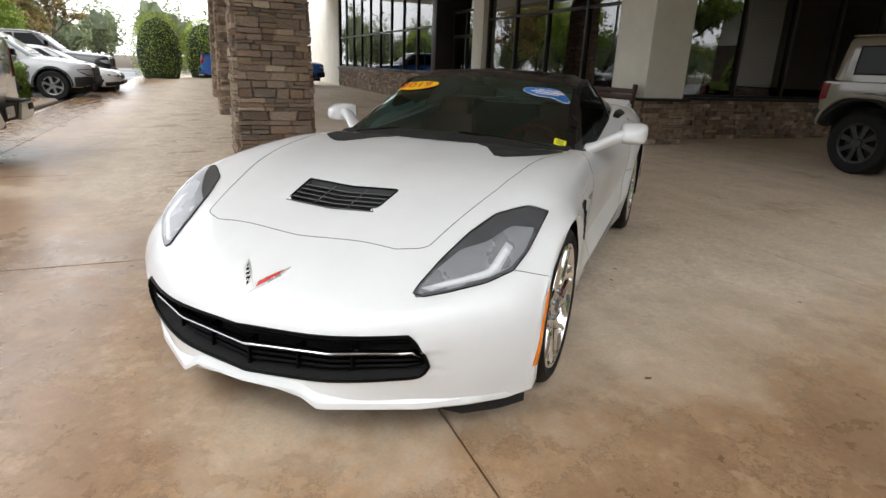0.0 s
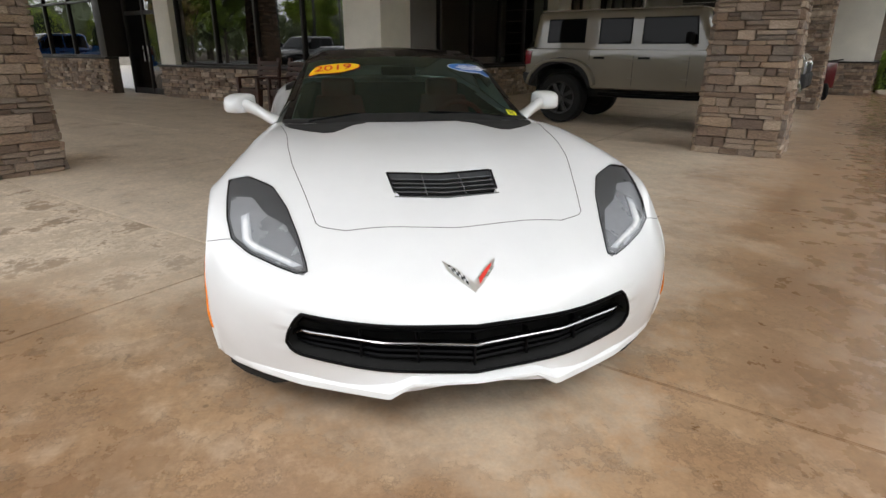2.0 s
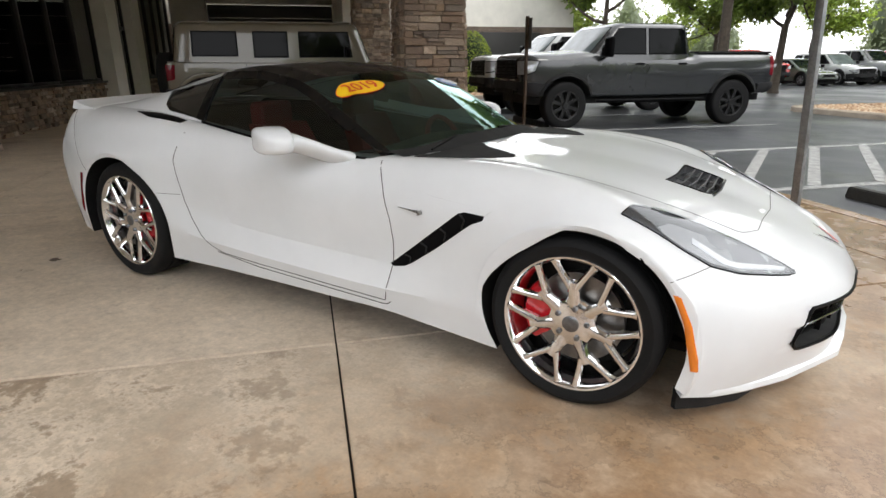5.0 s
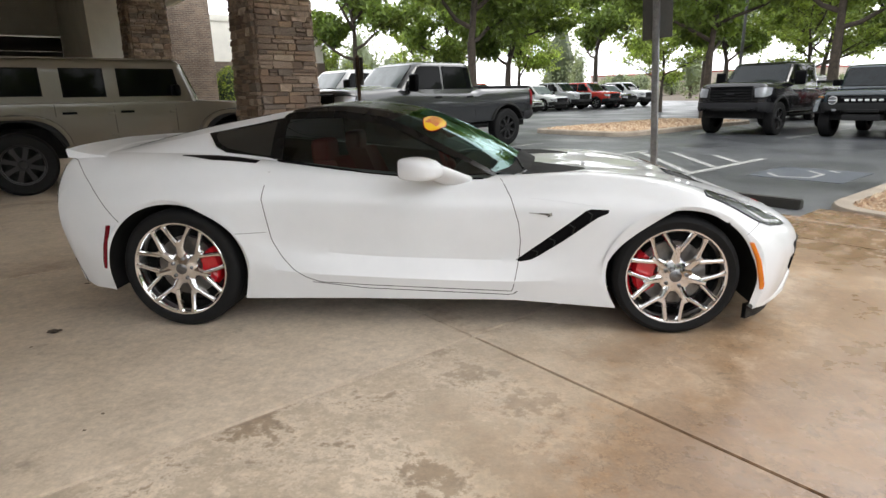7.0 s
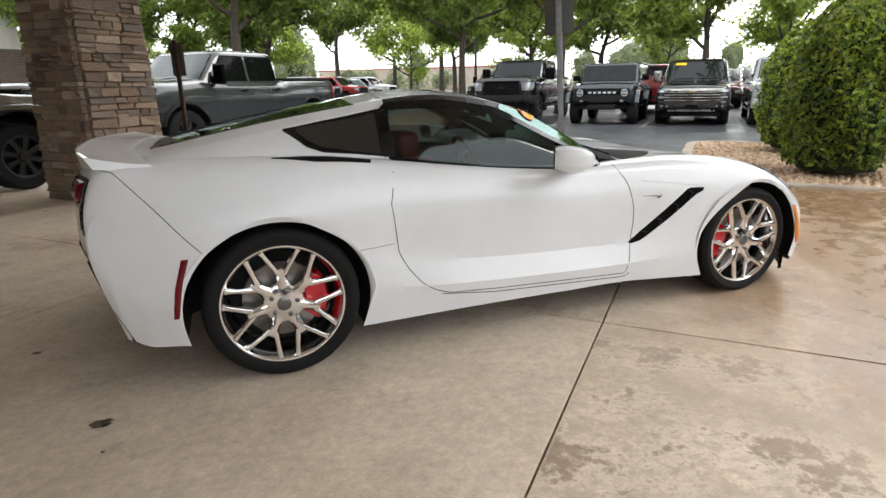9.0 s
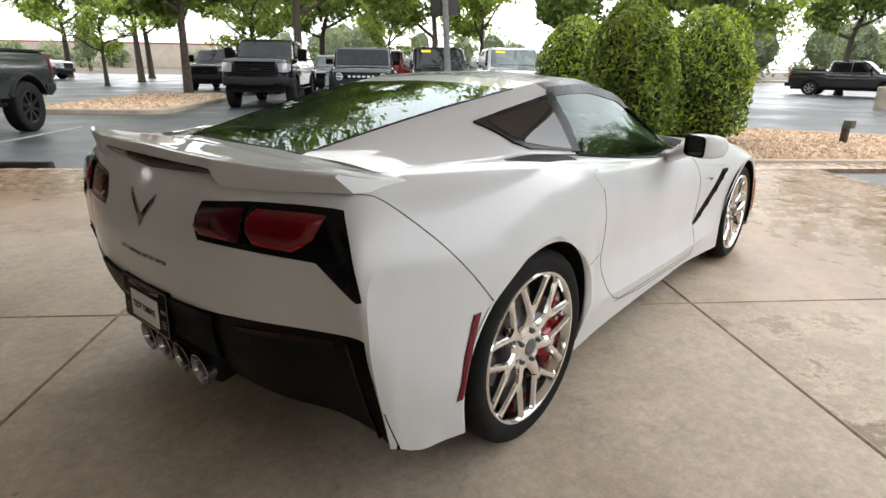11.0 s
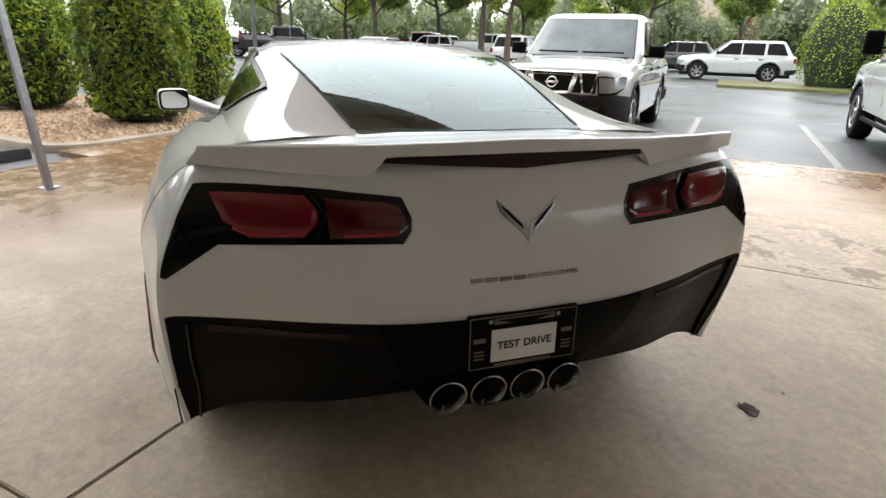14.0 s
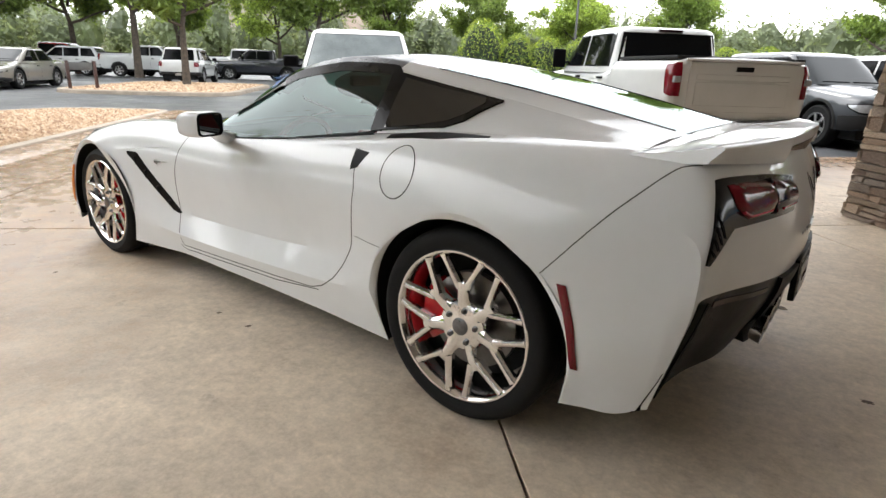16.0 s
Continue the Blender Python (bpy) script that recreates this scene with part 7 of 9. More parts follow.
            if kind != "midpickup":
                part("fog_lamp", boxed(fo + .0, fo + .052, min(sg * half * .66, sg * half * .78), max(sg * half * .66, sg * half * .78), fz - .04, fz + .05, bevel=.02), M_VOID, v)
        lz1, lz0 = (bed - .05, bed - .48) if bed else (belt - .06, belt - .30)
        pr = [((tail + .01, half * .76, lz1), (tail + .01, half * .76, lz0)), ((tail + .03, half * .93, lz1), (tail + .03, half * .93, lz0)), ((tail + .16, half * .975, lz1), (tail + .14, half * .975, lz0 + .03))]
        if kind == "pickup":
            pr = [((tail + .005, half * .835, lz1), (tail + .005, half * .835, lz0)), ((tail + .03, half * .95, lz1), (tail + .03, half * .95, lz0)), ((tail + .20, half * .985, lz1 - .01), (tail + .12, half * .985, lz0 + .04))]
        lamp = plate("tail_lamp", pr, M_REDLENS, v, .012, "red tail lamp", s=sg, per=4, nv=4)
        if kind in ("pickup", "heavy"):
            zm = (lz0 + lz1) / 2
            yq = (half * .85, half * .94)
            part("reverse_lamp", boxed(tail - .035, tail + .02, min(sg * yq[0], sg * yq[1]), max(sg * yq[0], sg * yq[1]), zm - .045, zm + .035, bevel=.01), M_HEADLAMP, lamp, "pale reversing lamp")
        # bumper corner, half by half
        for nm, x_end, sgn in (("front_bumper", fo, 1), ("rear_bumper", tail, -1)):
            zt_ = rock + (.30 if nm == "front_bumper" else .24)
            if kind == "sedan":
                zt_ = rock + .16
            if nm == "rear_bumper" and kind == "pickup":
                continue
            side_x = x_end - sgn * (.30 if boxy else .42)
            if nm == "front_bumper" and kind == "midpickup":
                zt_ = zf - .31
            pr = [((x_end, 0, zt_), (x_end, 0, rock + .06)), ((x_end, half * .70, zt_), (x_end, half * .70, rock + .05)), ((x_end - sgn * .07, half * .90, zt_ + .01), (x_end - sgn * .07, half * .90, rock + .02)), ((side_x, half * .99, zt_ - .02), (side_x, half * .99, rock + .03))]
            plate(nm, pr, (M_PAINT if face == "tall" else bumper or M_CHARCOAL) if kind not in ("sedan", "suv") else M_MATT, v, .035, "moulded bumper", s=sg, per=6, nv=6, thick=.03, crown=.012).color = col
    # -- face
    if boxy:
        if face == "bar":
            part("grille", boxed(fo - .03, fo + .020, -.80, .80, zf - .35, zf - .11, bevel=.03), M_TRIM, v, "full-width black grille panel")
            for q in range(2):
                part("grille_bar", boxed(fo + .01, fo + .032, -.50, .50, zf - .33 + .14 * q, zf - .29 + .14 * q, bevel=.008), M_CHARCOAL, v)
            for q in range(6):
                y = -.36 + .145 * q
                part("grille_mark", boxed(fo + .015, fo + .036, y - .045, y + .045, zf - .25, zf - .20, bevel=.006), M_DECALWHITE, v, "plain pale bar of the grille lettering")
            part("bumper_intake", boxed(fo + .02, fo + .10, -.36, .36, rock + .06, rock + .14, bevel=.02), M_VOID, v, "dark bumper intake")
            part("skid_plate", boxed(fo - .25, fo + .06, -.42, .42, rock - .14, rock + .02, bevel=.03), M_MATT, v, "black skid plate")
            for sg in (1, -1):
                part("fog_lamp", boxed(fo + .03, fo + .085, sg * .60 - .05, sg * .60 + .05, rock + .09, rock + .15, bevel=.012), M_HEADLAMP, v, "small pale fog lamp")
                part("tow_hook", boxed(fo + .05, fo + .12, sg * .46 - .02, sg * .46 + .02, rock + .05, rock + .12, bevel=.008), M_TRIM, v)
        else:
            part("grille", boxed(fo - .03, fo + .012, -.46, .46, zf - .42, zf - .12, bevel=.02), M_PAINT, v).color = col
            for q in range(7):
                y = -.39 + .13 * q
                part("grille_slot", boxed(fo - .02, fo + .018, y - .038, y + .038, zf - .40, zf - .14, bevel=.014), M_VOID, v)
        for q in np.linspace(-.36, .36, 2):
            part("hood_latch", boxed(.18, .30, q * 1.9 - .02, q * 1.9 + .02, zf + .0, zf + .05, bevel=.008), M_TRIM, v)
        bm = bmesh.new()
        lathe(bm, [(.2, 0), (.25, .03), (.36, .03), (.40, .0), (.40, -.18), (.2, -.2), (0, -.2)], 28, "x")
        part("spare_wheel", bm, M_RUBBER, v, "spare wheel on the tailgate").matrix_basis = pose(tail - .22, 0, 1.02, 0, 0, 180)
        for sg in (1, -1):
            for x in (xc - .46, c0 - .04):
                for z in (.78, 1.08):
                    p = from_side(x, z, sg)
                    part("door_hinge", boxed(x - .05, x + .05, min(p.y, p.y + .018 * sg), max(p.y, p.y + .018 * sg), z - .02, z + .02, bevel=.006), M_PAINT, v).color = col
            part("roof_rail", boxed(rr + .1, rf - .1, min(sg * (level(H - .1)[2] - .06), sg * level(H - .1)[2]), max(sg * (level(H - .1)[2] - .06), sg * level(H - .1)[2]), H - .03, H - .005, bevel=.01), M_PAINT, v).color = col
    else:
        gz1, gz0 = zf - .10, (zf - .46 if kind != "sedan" else zf - .22)
        gw = half * (.57 if kind != "sedan" else .40)
        edge = M_CHROME if chrome else M_TRIM
        if kind == "midpickup":
            gz1, gz0, gw = zf - .05, zf - .29, half * .60
        if face == "tall":
            gz1, gz0, gw = zf - .13, zf - .50, half * .74
        mouth = [((fo, y, gz1), (fo, y, gz0)) for y in np.linspace(-gw, gw, 9)]
        plate("grille", mouth, M_VOID, v, .006, "black grille", per=3, nv=4)
        if kind == "midpickup":
            across("grille_frame", -gw, gw, gz1 + .004, .022, edge, .016)
            across("grille_frame", -.27, .27, gz0 - .004, .040, edge, .022)
            for sg in (1, -1):
                for y_top, y_low, wide in ((.30, .235, .062), (.345, .40, .03), (.555, .50, .018)):
                    bm = bmesh.new()
                    rows = []
                    for f in np.linspace(0, 1, 7):
                        y, z = y_top + (y_low - y_top) * f, gz1 + (gz0 - gz1) * f
                        x0, x1 = from_front((y - wide / 2) * sg, max(z, rock + .14)).x, from_front((y + wide / 2) * sg, max(z, rock + .14)).x
                        rows.append([(x0 - .02, (y - wide / 2) * sg, z), (x0 + .020, (y - wide / 2) * sg, z), (x1 + .020, (y + wide / 2) * sg, z), (x1 - .02, (y + wide / 2) * sg, z)])
                    sheet(bm, rows, close_v=True)
                    bmesh.ops.recalc_face_normals(bm, faces=bm.faces)
                    part("grille_bar", bm, edge, v, "chrome slanted grille bar")
                fog = from_front(sg * half * .70, rock + .20)
                bm = bmesh.new()
                lathe(bm, [(.0, .01), (.035, .008), (.045, .0), (.058, .008), (.062, -.03)], 20, "x")
                part("fog_lamp", bm, M_VOID, v, "round fog lamp recess").matrix_basis = pose(fog.x + .05, fog.y, fog.z, 0, 0, 20 * sg)
            bm = bmesh.new()
            lathe(bm, [(.050, .010), (.056, .02), (.068, .02), (.074, .010), (.074, -.02)], 28, "x")
            ring = part("badge_ring", bm, M_CHROME, v, "plain round chrome badge")
            ring.matrix_basis = pose(fo + .022, 0, (gz0 + gz1) / 2)
            part("badge_bar", boxed(.004, .024, -.085, .085, -.016, .016, bevel=.005), M_CHROME, ring)
            for q in range(17):
                y = -gw + .03 + (2 * gw - .06) * q / 16
                for lean_ in (1, -1):
                    y2 = y + .07 * lean_
                    if abs(y2) < gw - .01:
                        bm = bmesh.new()
                        tube(bm, [(from_front(y, gz0 + .05).x + .010, y, gz0 + .03), (from_front(y2, gz1 - .02).x + .010, y2, gz1 - .02)], .0045, 5)
                        part("grille_mesh_bar", bm, M_TRIM, v)
            across("bumper_intake", -.48, .48, rock + .30, .09, M_VOID, .052, lab="dark intake slot")
            across("bumper_crease", -.62, .62, rock + .215, .035, M_CHARCOAL, .066)
            for y in (-.33, -.11, .11, .33):
                across("bumper_slot", y - .07, y + .07, rock + .15, .03, M_VOID, .055, n=4)
        else:
            n = 2 if kind == "sedan" else 5
            for q in range(n):
                z = gz0 + (gz1 - gz0) * (q + .5) / n
                across("grille_bar", -gw + .01, gw - .01, z, .034 if kind != "sedan" else .014, edge if kind != "sedan" else M_TRIM, .024)
            across("grille_frame", -gw - .01, gw + .01, gz1 + .01, .036 if kind != "sedan" else .02, edge, .030)
            zb_ = gz1 - .02 if face == "tall" else (gz0 + gz1) / 2
            part("badge", boxed(fo + .02, fo + .05, -.11, .11, zb_ - .028, zb_ + .028, bevel=.012), M_GOLDMARK if face == "tall" else M_STEEL if chrome else M_CHARCOAL, v, "plain pale gold badge" if face == "tall" else "")
            iz = rock + .06
            across("bumper_intake", -half * .48, half * .48, iz + .06, .12 if kind != "sedan" else .07, M_VOID, .052)
            if face == "tall":
                across("skid_bar", -half * .62, half * .62, iz - .02, .055, M_STEEL, .060, lab="bright skid bar under the bumper")
                across("hood_edge", -half * .80, half * .80, zf - .085, .035, M_CHROME, .014, lab="chrome bar along the hood edge")
                across("plate_holder", -.17, .17, iz + .10, .10, M_TRIM, .066, n=4)
                for sg in (1, -1):
                    p = from_front(sg * half * .80, zf - .30)
                    part("running_lamp", boxed(p.x - .02, p.x + .022, p.y - .10, p.y + .10, p.z - .04, p.z + .02, bevel=.01), M_HEADLAMP, v, "lower running lamp")
                    p = from_front(sg * half * .72, iz + .10)
                    part("fog_lamp", boxed(p.x + .01, p.x + .05, p.y - .10, p.y + .10, p.z - .025, p.z + .025, bevel=.01), M_STEEL, v, "slim fog lamp in a bright frame")
            if kind == "heavy":
                for sg in (1, -1):
                    for y in (.62, .74):
                        p = from_front(sg * half * y, rock + .12)
                        part("tow_hook", boxed(p.x, p.x + .09, p.y - .018, p.y + .018, p.z - .03, p.z + .02, bevel=.008), M_TRIM, v)
        ribbon("hood_seam", [from_top(fo - .12, -half * .80), from_top(.1, -half * .84), from_top(xc + .2, -half * .86)], .006, M_VOID, v, n=14)
        ribbon("hood_seam", [from_top(fo - .12, half * .80), from_top(.1, half * .84), from_top(xc + .2, half * .86)], .006, M_VOID, v, n=14)
        bm = bmesh.new()
        sheet(bm, [[tuple(from_top(x, y * half) + Vector((0, 0, h))) for y, h in ((-.62, .001), (-.54, .022), (-.2, .026), (.2, .026), (.54, .022), (.62, .001))] for x in np.linspace(fo - .2, xc + .06, 9)])
        if kind not in ("sedan", "midpickup"):
            painted("hood_bulge", bm)
        for y0, y1 in ((.05, .62), (-.6, -.03)):
            rod("wiper", [(end_x(y, zb + .10, 1) + .02, y, zb + .10) for y in (y0, (y0 + y1) / 2, y1)], .009, M_TRIM, v)
    part("number_plate", boxed(tail - .118, tail - .105, -.15, .15, rock + .07, rock + .19), M_STEEL, v, "plain rear plate")
    if bed:
        part("bed_cover", boxed(tail + .08, rb - .10, -half + .12, half - .12, bed - .02, bed + .022, bevel=.005), M_MATT, v, "black load bed")
        part("tailgate", boxed(tail - .014, tail + .02, -half * .74, half * .74, .78, bed - .05, bevel=.02), M_PAINT, v).color = col
        if kind == "pickup":
            for z0_, z1_ in ((.86, bed - .30), (bed - .27, bed - .20)):
                part("tailgate_panel", boxed(tail - .024, tail - .008, -half * .64, half * .64, z0_, z1_, bevel=.012), M_PAINT, v).color = col
            part("tailgate_spoiler", boxed(tail - .03, tail + .03, -half * .80, half * .80, bed - .045, bed - .01, bevel=.012), M_PAINT, v).color = col
            part("high_stop_lamp", boxed(rr - .035, rr + .02, -.20, .20, H - .075, H - .04, bevel=.008), M_REDSMOKE, v, "dark high stop lamp")
            for sg in (1, -1):
                bm = bmesh.new()
                prism(bm, [(sg * .30, rock + .02), (sg * .42, rock - .02), (sg * half * .93, rock + .02), (sg * half * .985, rock + .08), (sg * half * .985, rock + .20), (sg * .46, rock + .20)], tail - .13, tail + .10, "x")
                bmesh.ops.bevel(bm, geom=list(bm.edges), offset=.014, segments=2, affect="EDGES")
                painted("rear_bumper", bm, "bumper end in the body colour")
                part("bumper_step", boxed(tail - .11, tail + .16, min(sg * .44, sg * half * .96), max(sg * .44, sg * half * .96), rock + .195, rock + .225, bevel=.008), M_MATT, v, "black step pad")
                part("corner_step", boxed(tail - .138, tail - .10, min(sg * half * .70, sg * half * .93), max(sg * half * .70, sg * half * .93), rock + .10, rock + .18, bevel=.012), M_VOID, v, "dark corner foothold")
            part("bumper_centre", boxed(tail - .10, tail + .12, -.44, .44, rock + .03, rock + .215, bevel=.012), M_MATT, v, "black bumper centre")
        part("tailgate_handle", boxed(tail - .03, tail - .005, -.12, .12, bed - .16, bed - .10, bevel=.01), M_TRIM, v)
        part("tailgate_script", boxed(tail - .019, tail - .010, -.46, .46, bed - .36, bed - .26, bevel=.004), M_PAINT, v).color = (col[0] * .9, col[1] * .9, col[2] * .9, 1)
    return v


def heading(deg, x, y, z=None):
    """A pose in plan: deg 0 looks along plan +x."""
    return plan(x, y, LOT_Z if z is None else z, deg)


def recolour(v, c):
    for o in v.children_recursive:
        if o.type == "MESH" and o.data.materials and o.data.materials[0] == M_PAINT:
            o.color = (*c, 1)
    return v


GREY, WHITE, BLACK, RED, SILVER = (.024, .026, .028), (.50, .51, .51), (.006, .006, .007), (.30, .012, .014), (.28, .29, .30)
vehicle("off_road_car", "tan boxy four-door off-roader with black trim under the canopy", "car", plan(1.14, 7.72, 0.0, 0), (.150, .130, .098), "offroad", rim=M_BLACKALLOY, H=1.87, spokes=8)
vehicle("pickup_truck", "dark grey crew-cab pickup with black wheels beside the drive", "truck", heading(180, 4.55, 8.56), GREY, "heavy", rim=M_BLACKALLOY, spokes=8)
white_heavy = vehicle("pickup_truck", "white heavy pickup with a black grille beyond the grey one", "truck", heading(180, 5.05, 12.3), WHITE, "heavy", rim=M_BLACKALLOY)
vehicle("pickup_truck", "white mid-size pickup with charcoal bumper and chrome grille", "truck", heading(90, 0.10, -5.42), WHITE, "midpickup", chrome=True)
vehicle("pickup_truck", "white full-size pickup showing its tailgate and red lamps", "truck", heading(-90, -4.85, -8.75), WHITE, "pickup", bumper=M_CHROME)
vehicle("sport_utility_car", "dark grey sport utility car with a yellow windscreen sticker", "car", heading(90, -9.5, -6.8), (.05, .056, .064), "suv")
black_heavy = vehicle("pickup_truck", "black heavy pickup facing the drive", "truck", heading(180, 15.3, 4.72), BLACK, "heavy", rim=M_BLACKALLOY)
vehicle("off_road_car", "slate blue boxy off-roader facing the drive", "car", heading(180, 15.6, 1.70), (.022, .034, .040), "offroad", rim=M_BLACKALLOY, W=1.98, face="bar", bumper=M_MATT, H=1.86)
black_suv = vehicle("sport_utility_car", "black large sport utility car with chrome grille bars", "car", heading(180, 16.0, -0.85), BLACK, "bigsuv", chrome=True, face="tall", sticker_on=True, trim=M_STEEL)
white_pickup = vehicle("pickup_truck", "white full-size pickup facing the drive", "truck", heading(180, 16.0, -3.4), WHITE, "pickup", chrome=True, face="tall", sticker_on=True, trim=M_STEEL)
base_suv = vehicle("sport_utility_car", "silver sport utility car at the kerb", "car", heading(90, -16.55, -5.35), (.36, .37, .38), "suv")
base_sedan = vehicle("sedan", "beige-silver sedan near the tree island", "car", heading(92, 13.2, -19.8), (.15, .14, .125), "sedan")
base_pickup = vehicle("pickup_truck", "black pickup parked side-on in the far row", "truck", heading(-140, 22.8, -29.4), BLACK, "pickup")


def another(src, label, deg, x, y, c):
    o = copy_thing(src, heading(deg, x, y))
    o["label"] = label
    return recolour(o, c)


another(base_sedan, "white sedan at the kerb beside the silver car", 90, -19.4, -5.0, WHITE)
another(base_pickup, "black pickup at the kerb behind the white sedan", 90, -22.2, -5.6, BLACK)
another(base_pickup, "bright blue pickup beyond the pillars", 90, -28.6, 3.4, (.012, .10, .38))
another(base_suv, "white sport utility car nosing towards the drive", 90, -11.6, -6.3, WHITE)
far = [("red sedan in the far row", base_sedan, RED), ("black sedan in the far row", base_sedan, BLACK), ("red pickup in the far row", base_pickup, (.38, .012, .012)), ("grey-green sedan in the far row", base_sedan, (.12, .14, .12)),
       ("white sport utility car in the far row", base_suv, WHITE), ("silver pickup in the far row", base_pickup, SILVER), ("red pickup in the far row", base_pickup, (.35, .02, .014)), ("black sport utility car in the far row", base_suv, BLACK), ("white pickup in the far row", base_pickup, WHITE)]
for k, (lab, src, c) in enumerate(far):
    another(src, lab, -90, 18.5 + 2.85 * k, 24.0 + .3 * (k % 3), c)
second = [("grey pickup in the second row", base_pickup, GREY), ("white sport utility car in the second row", base_suv, WHITE), ("silver sport utility car in the second row", base_suv, SILVER), ("red pickup in the second row", base_pickup, (.2, .012, .014)),
          ("dark red sport utility car in the second row", base_suv, (.12, .008, .012)), ("white pickup in the second row", base_pickup, WHITE), ("black sport utility car in the second row", base_suv, BLACK), ("red sedan in the second row", base_sedan, RED)]
for k, (lab, src, c) in enumerate(second):
    another(src, lab, 0 if k % 2 else 180, 26.5 + .4 * (k % 3), 9.5 - 2.8 * k, c)
another(base_pickup, "dark pickup in the lot behind the hollies", 180, 16.2, -6.2, (.03, .032, .036))
another(base_pickup, "black pickup parked side-on in the far row", -140, 27.5, -27.0, BLACK)
third = [("white sport utility car in the row behind the tree", base_suv, WHITE), ("dark red pickup in the row behind the tree", base_pickup, (.15, .01, .012)), ("black pickup in the row behind the tree", base_pickup, BLACK), ("white pickup in the row behind the tree", base_pickup, WHITE),
         ("black pickup in the row behind the tree", base_pickup, (.012, .014, .02)), ("white pickup in the row behind the tree", base_pickup, WHITE), ("grey sport utility car in the row behind the tree", base_suv, GREY), ("silver sedan in the row behind the tree", base_sedan, SILVER)]
for k, (lab, src, c) in enumerate(third):
    another(src, lab, 180 if k % 2 else 0, 20.5 - 2.9 * k, -38.0 - .5 * (k % 3), c)
another(base_suv, "white sport utility car beyond the grass strip", 3, -0.4, -28.2, WHITE)
another(base_suv, "white sport utility car beside the sedan", -88, 9.4, -32.0, WHITE)

# ---- plants ----
def leaf_cloud(name, centres, normals, size, mat, seed, fold=0.35):
    """Many small folded leaves as one mesh."""
    rs = np.random.RandomState(seed)
    n = len(centres)
    d = rs.normal(size=(n, 3))
    nr = np.asarray(normals) + 0.75 * d
    nr /= np.linalg.norm(nr, axis=1)[:, None] + 1e-9
    t = rs.normal(size=(n, 3))
    t -= (t * nr).sum(1)[:, None] * nr
    t /= np.linalg.norm(t, axis=1)[:, None] + 1e-9
    b = np.cross(nr, t)
    s = size * rs.uniform(.65, 1.3, (n, 1))
    c = np.asarray(centres)
    V = np.stack([c - t * s, c + b * s * .42 + nr * s * fold * .3, c + t * s, c - b * s * .42 + nr * s * fold * .3], 1).reshape(-1, 3)
    F = np.arange(4 * n).reshape(-1, 4)
    me = bpy.data.meshes.new(name)
    me.from_pydata(V.tolist(), [], F.tolist())
    me.materials.append(mat)
    return me


def holly(m, label, width, height, seed, n=9000, pointed=0.0):
    rs = np.random.RandomState(seed)
    b = thing("holly_bush", m, label, "bush", "clipped hollies")
    ph, z = rs.uniform(0, 2 * np.pi, n), rs.uniform(0.02, 1, n) ** .85
    prof = np.where(z < .35, .80 + .2 * np.sin(z / .35 * np.pi / 2), np.sqrt(np.clip(1 - ((z - .35) / .655) ** (2.3 - pointed), 0, 1)))
    bump = 1 + .05 * np.sin(3 * ph + seed) * np.sin(5 * z * np.pi) + .05 * np.sin(7 * ph + 2 * seed + 9 * z) + .03 * np.sin(13 * ph - 17 * z)
    rad = width / 2 * prof * bump
    depth = 1 - .16 * rs.uniform(0, 1, n) ** 2
    P = np.stack([rad * depth * np.cos(ph), rad * depth * np.sin(ph), .08 + z * height * (1 + .02 * np.sin(5 * ph)) * (.94 + .06 * depth)], 1)
    N = np.stack([np.cos(ph), np.sin(ph), z * 1.3 - .3], 1)
    k = rs.uniform(0, 1, n) < .36 + .3 * z
    for sel, mat, nm, lb in ((~k, M_HOLLY, "foliage", "dark green holly leaves"), (k, M_HOLLYTIP, "fresh_growth", "yellow-green fresh leaf tips")):
        o = new(nm, leaf_cloud(nm, P[sel], N[sel], .047, mat, seed + 1))
        o.parent = b
        tagged(o, lb, kind="stuff")
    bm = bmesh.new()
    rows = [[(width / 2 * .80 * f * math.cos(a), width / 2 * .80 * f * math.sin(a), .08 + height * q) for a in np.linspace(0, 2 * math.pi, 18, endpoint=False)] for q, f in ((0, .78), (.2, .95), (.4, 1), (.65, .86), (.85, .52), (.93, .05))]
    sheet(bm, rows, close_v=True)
    part("inner_shade", bm, M_BUSHCORE, b, "dark solid core coloured as the bush's inner shade")
    bm = bmesh.new()
    tube(bm, [(0, 0, -.05), (.02, .01, .3)], [.06, .05])
    part("stem", bm, M_BARK, b)
    return b


# dark green solid: shade between the leaves is put into this colour
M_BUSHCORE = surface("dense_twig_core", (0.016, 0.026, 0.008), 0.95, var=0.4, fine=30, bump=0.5)


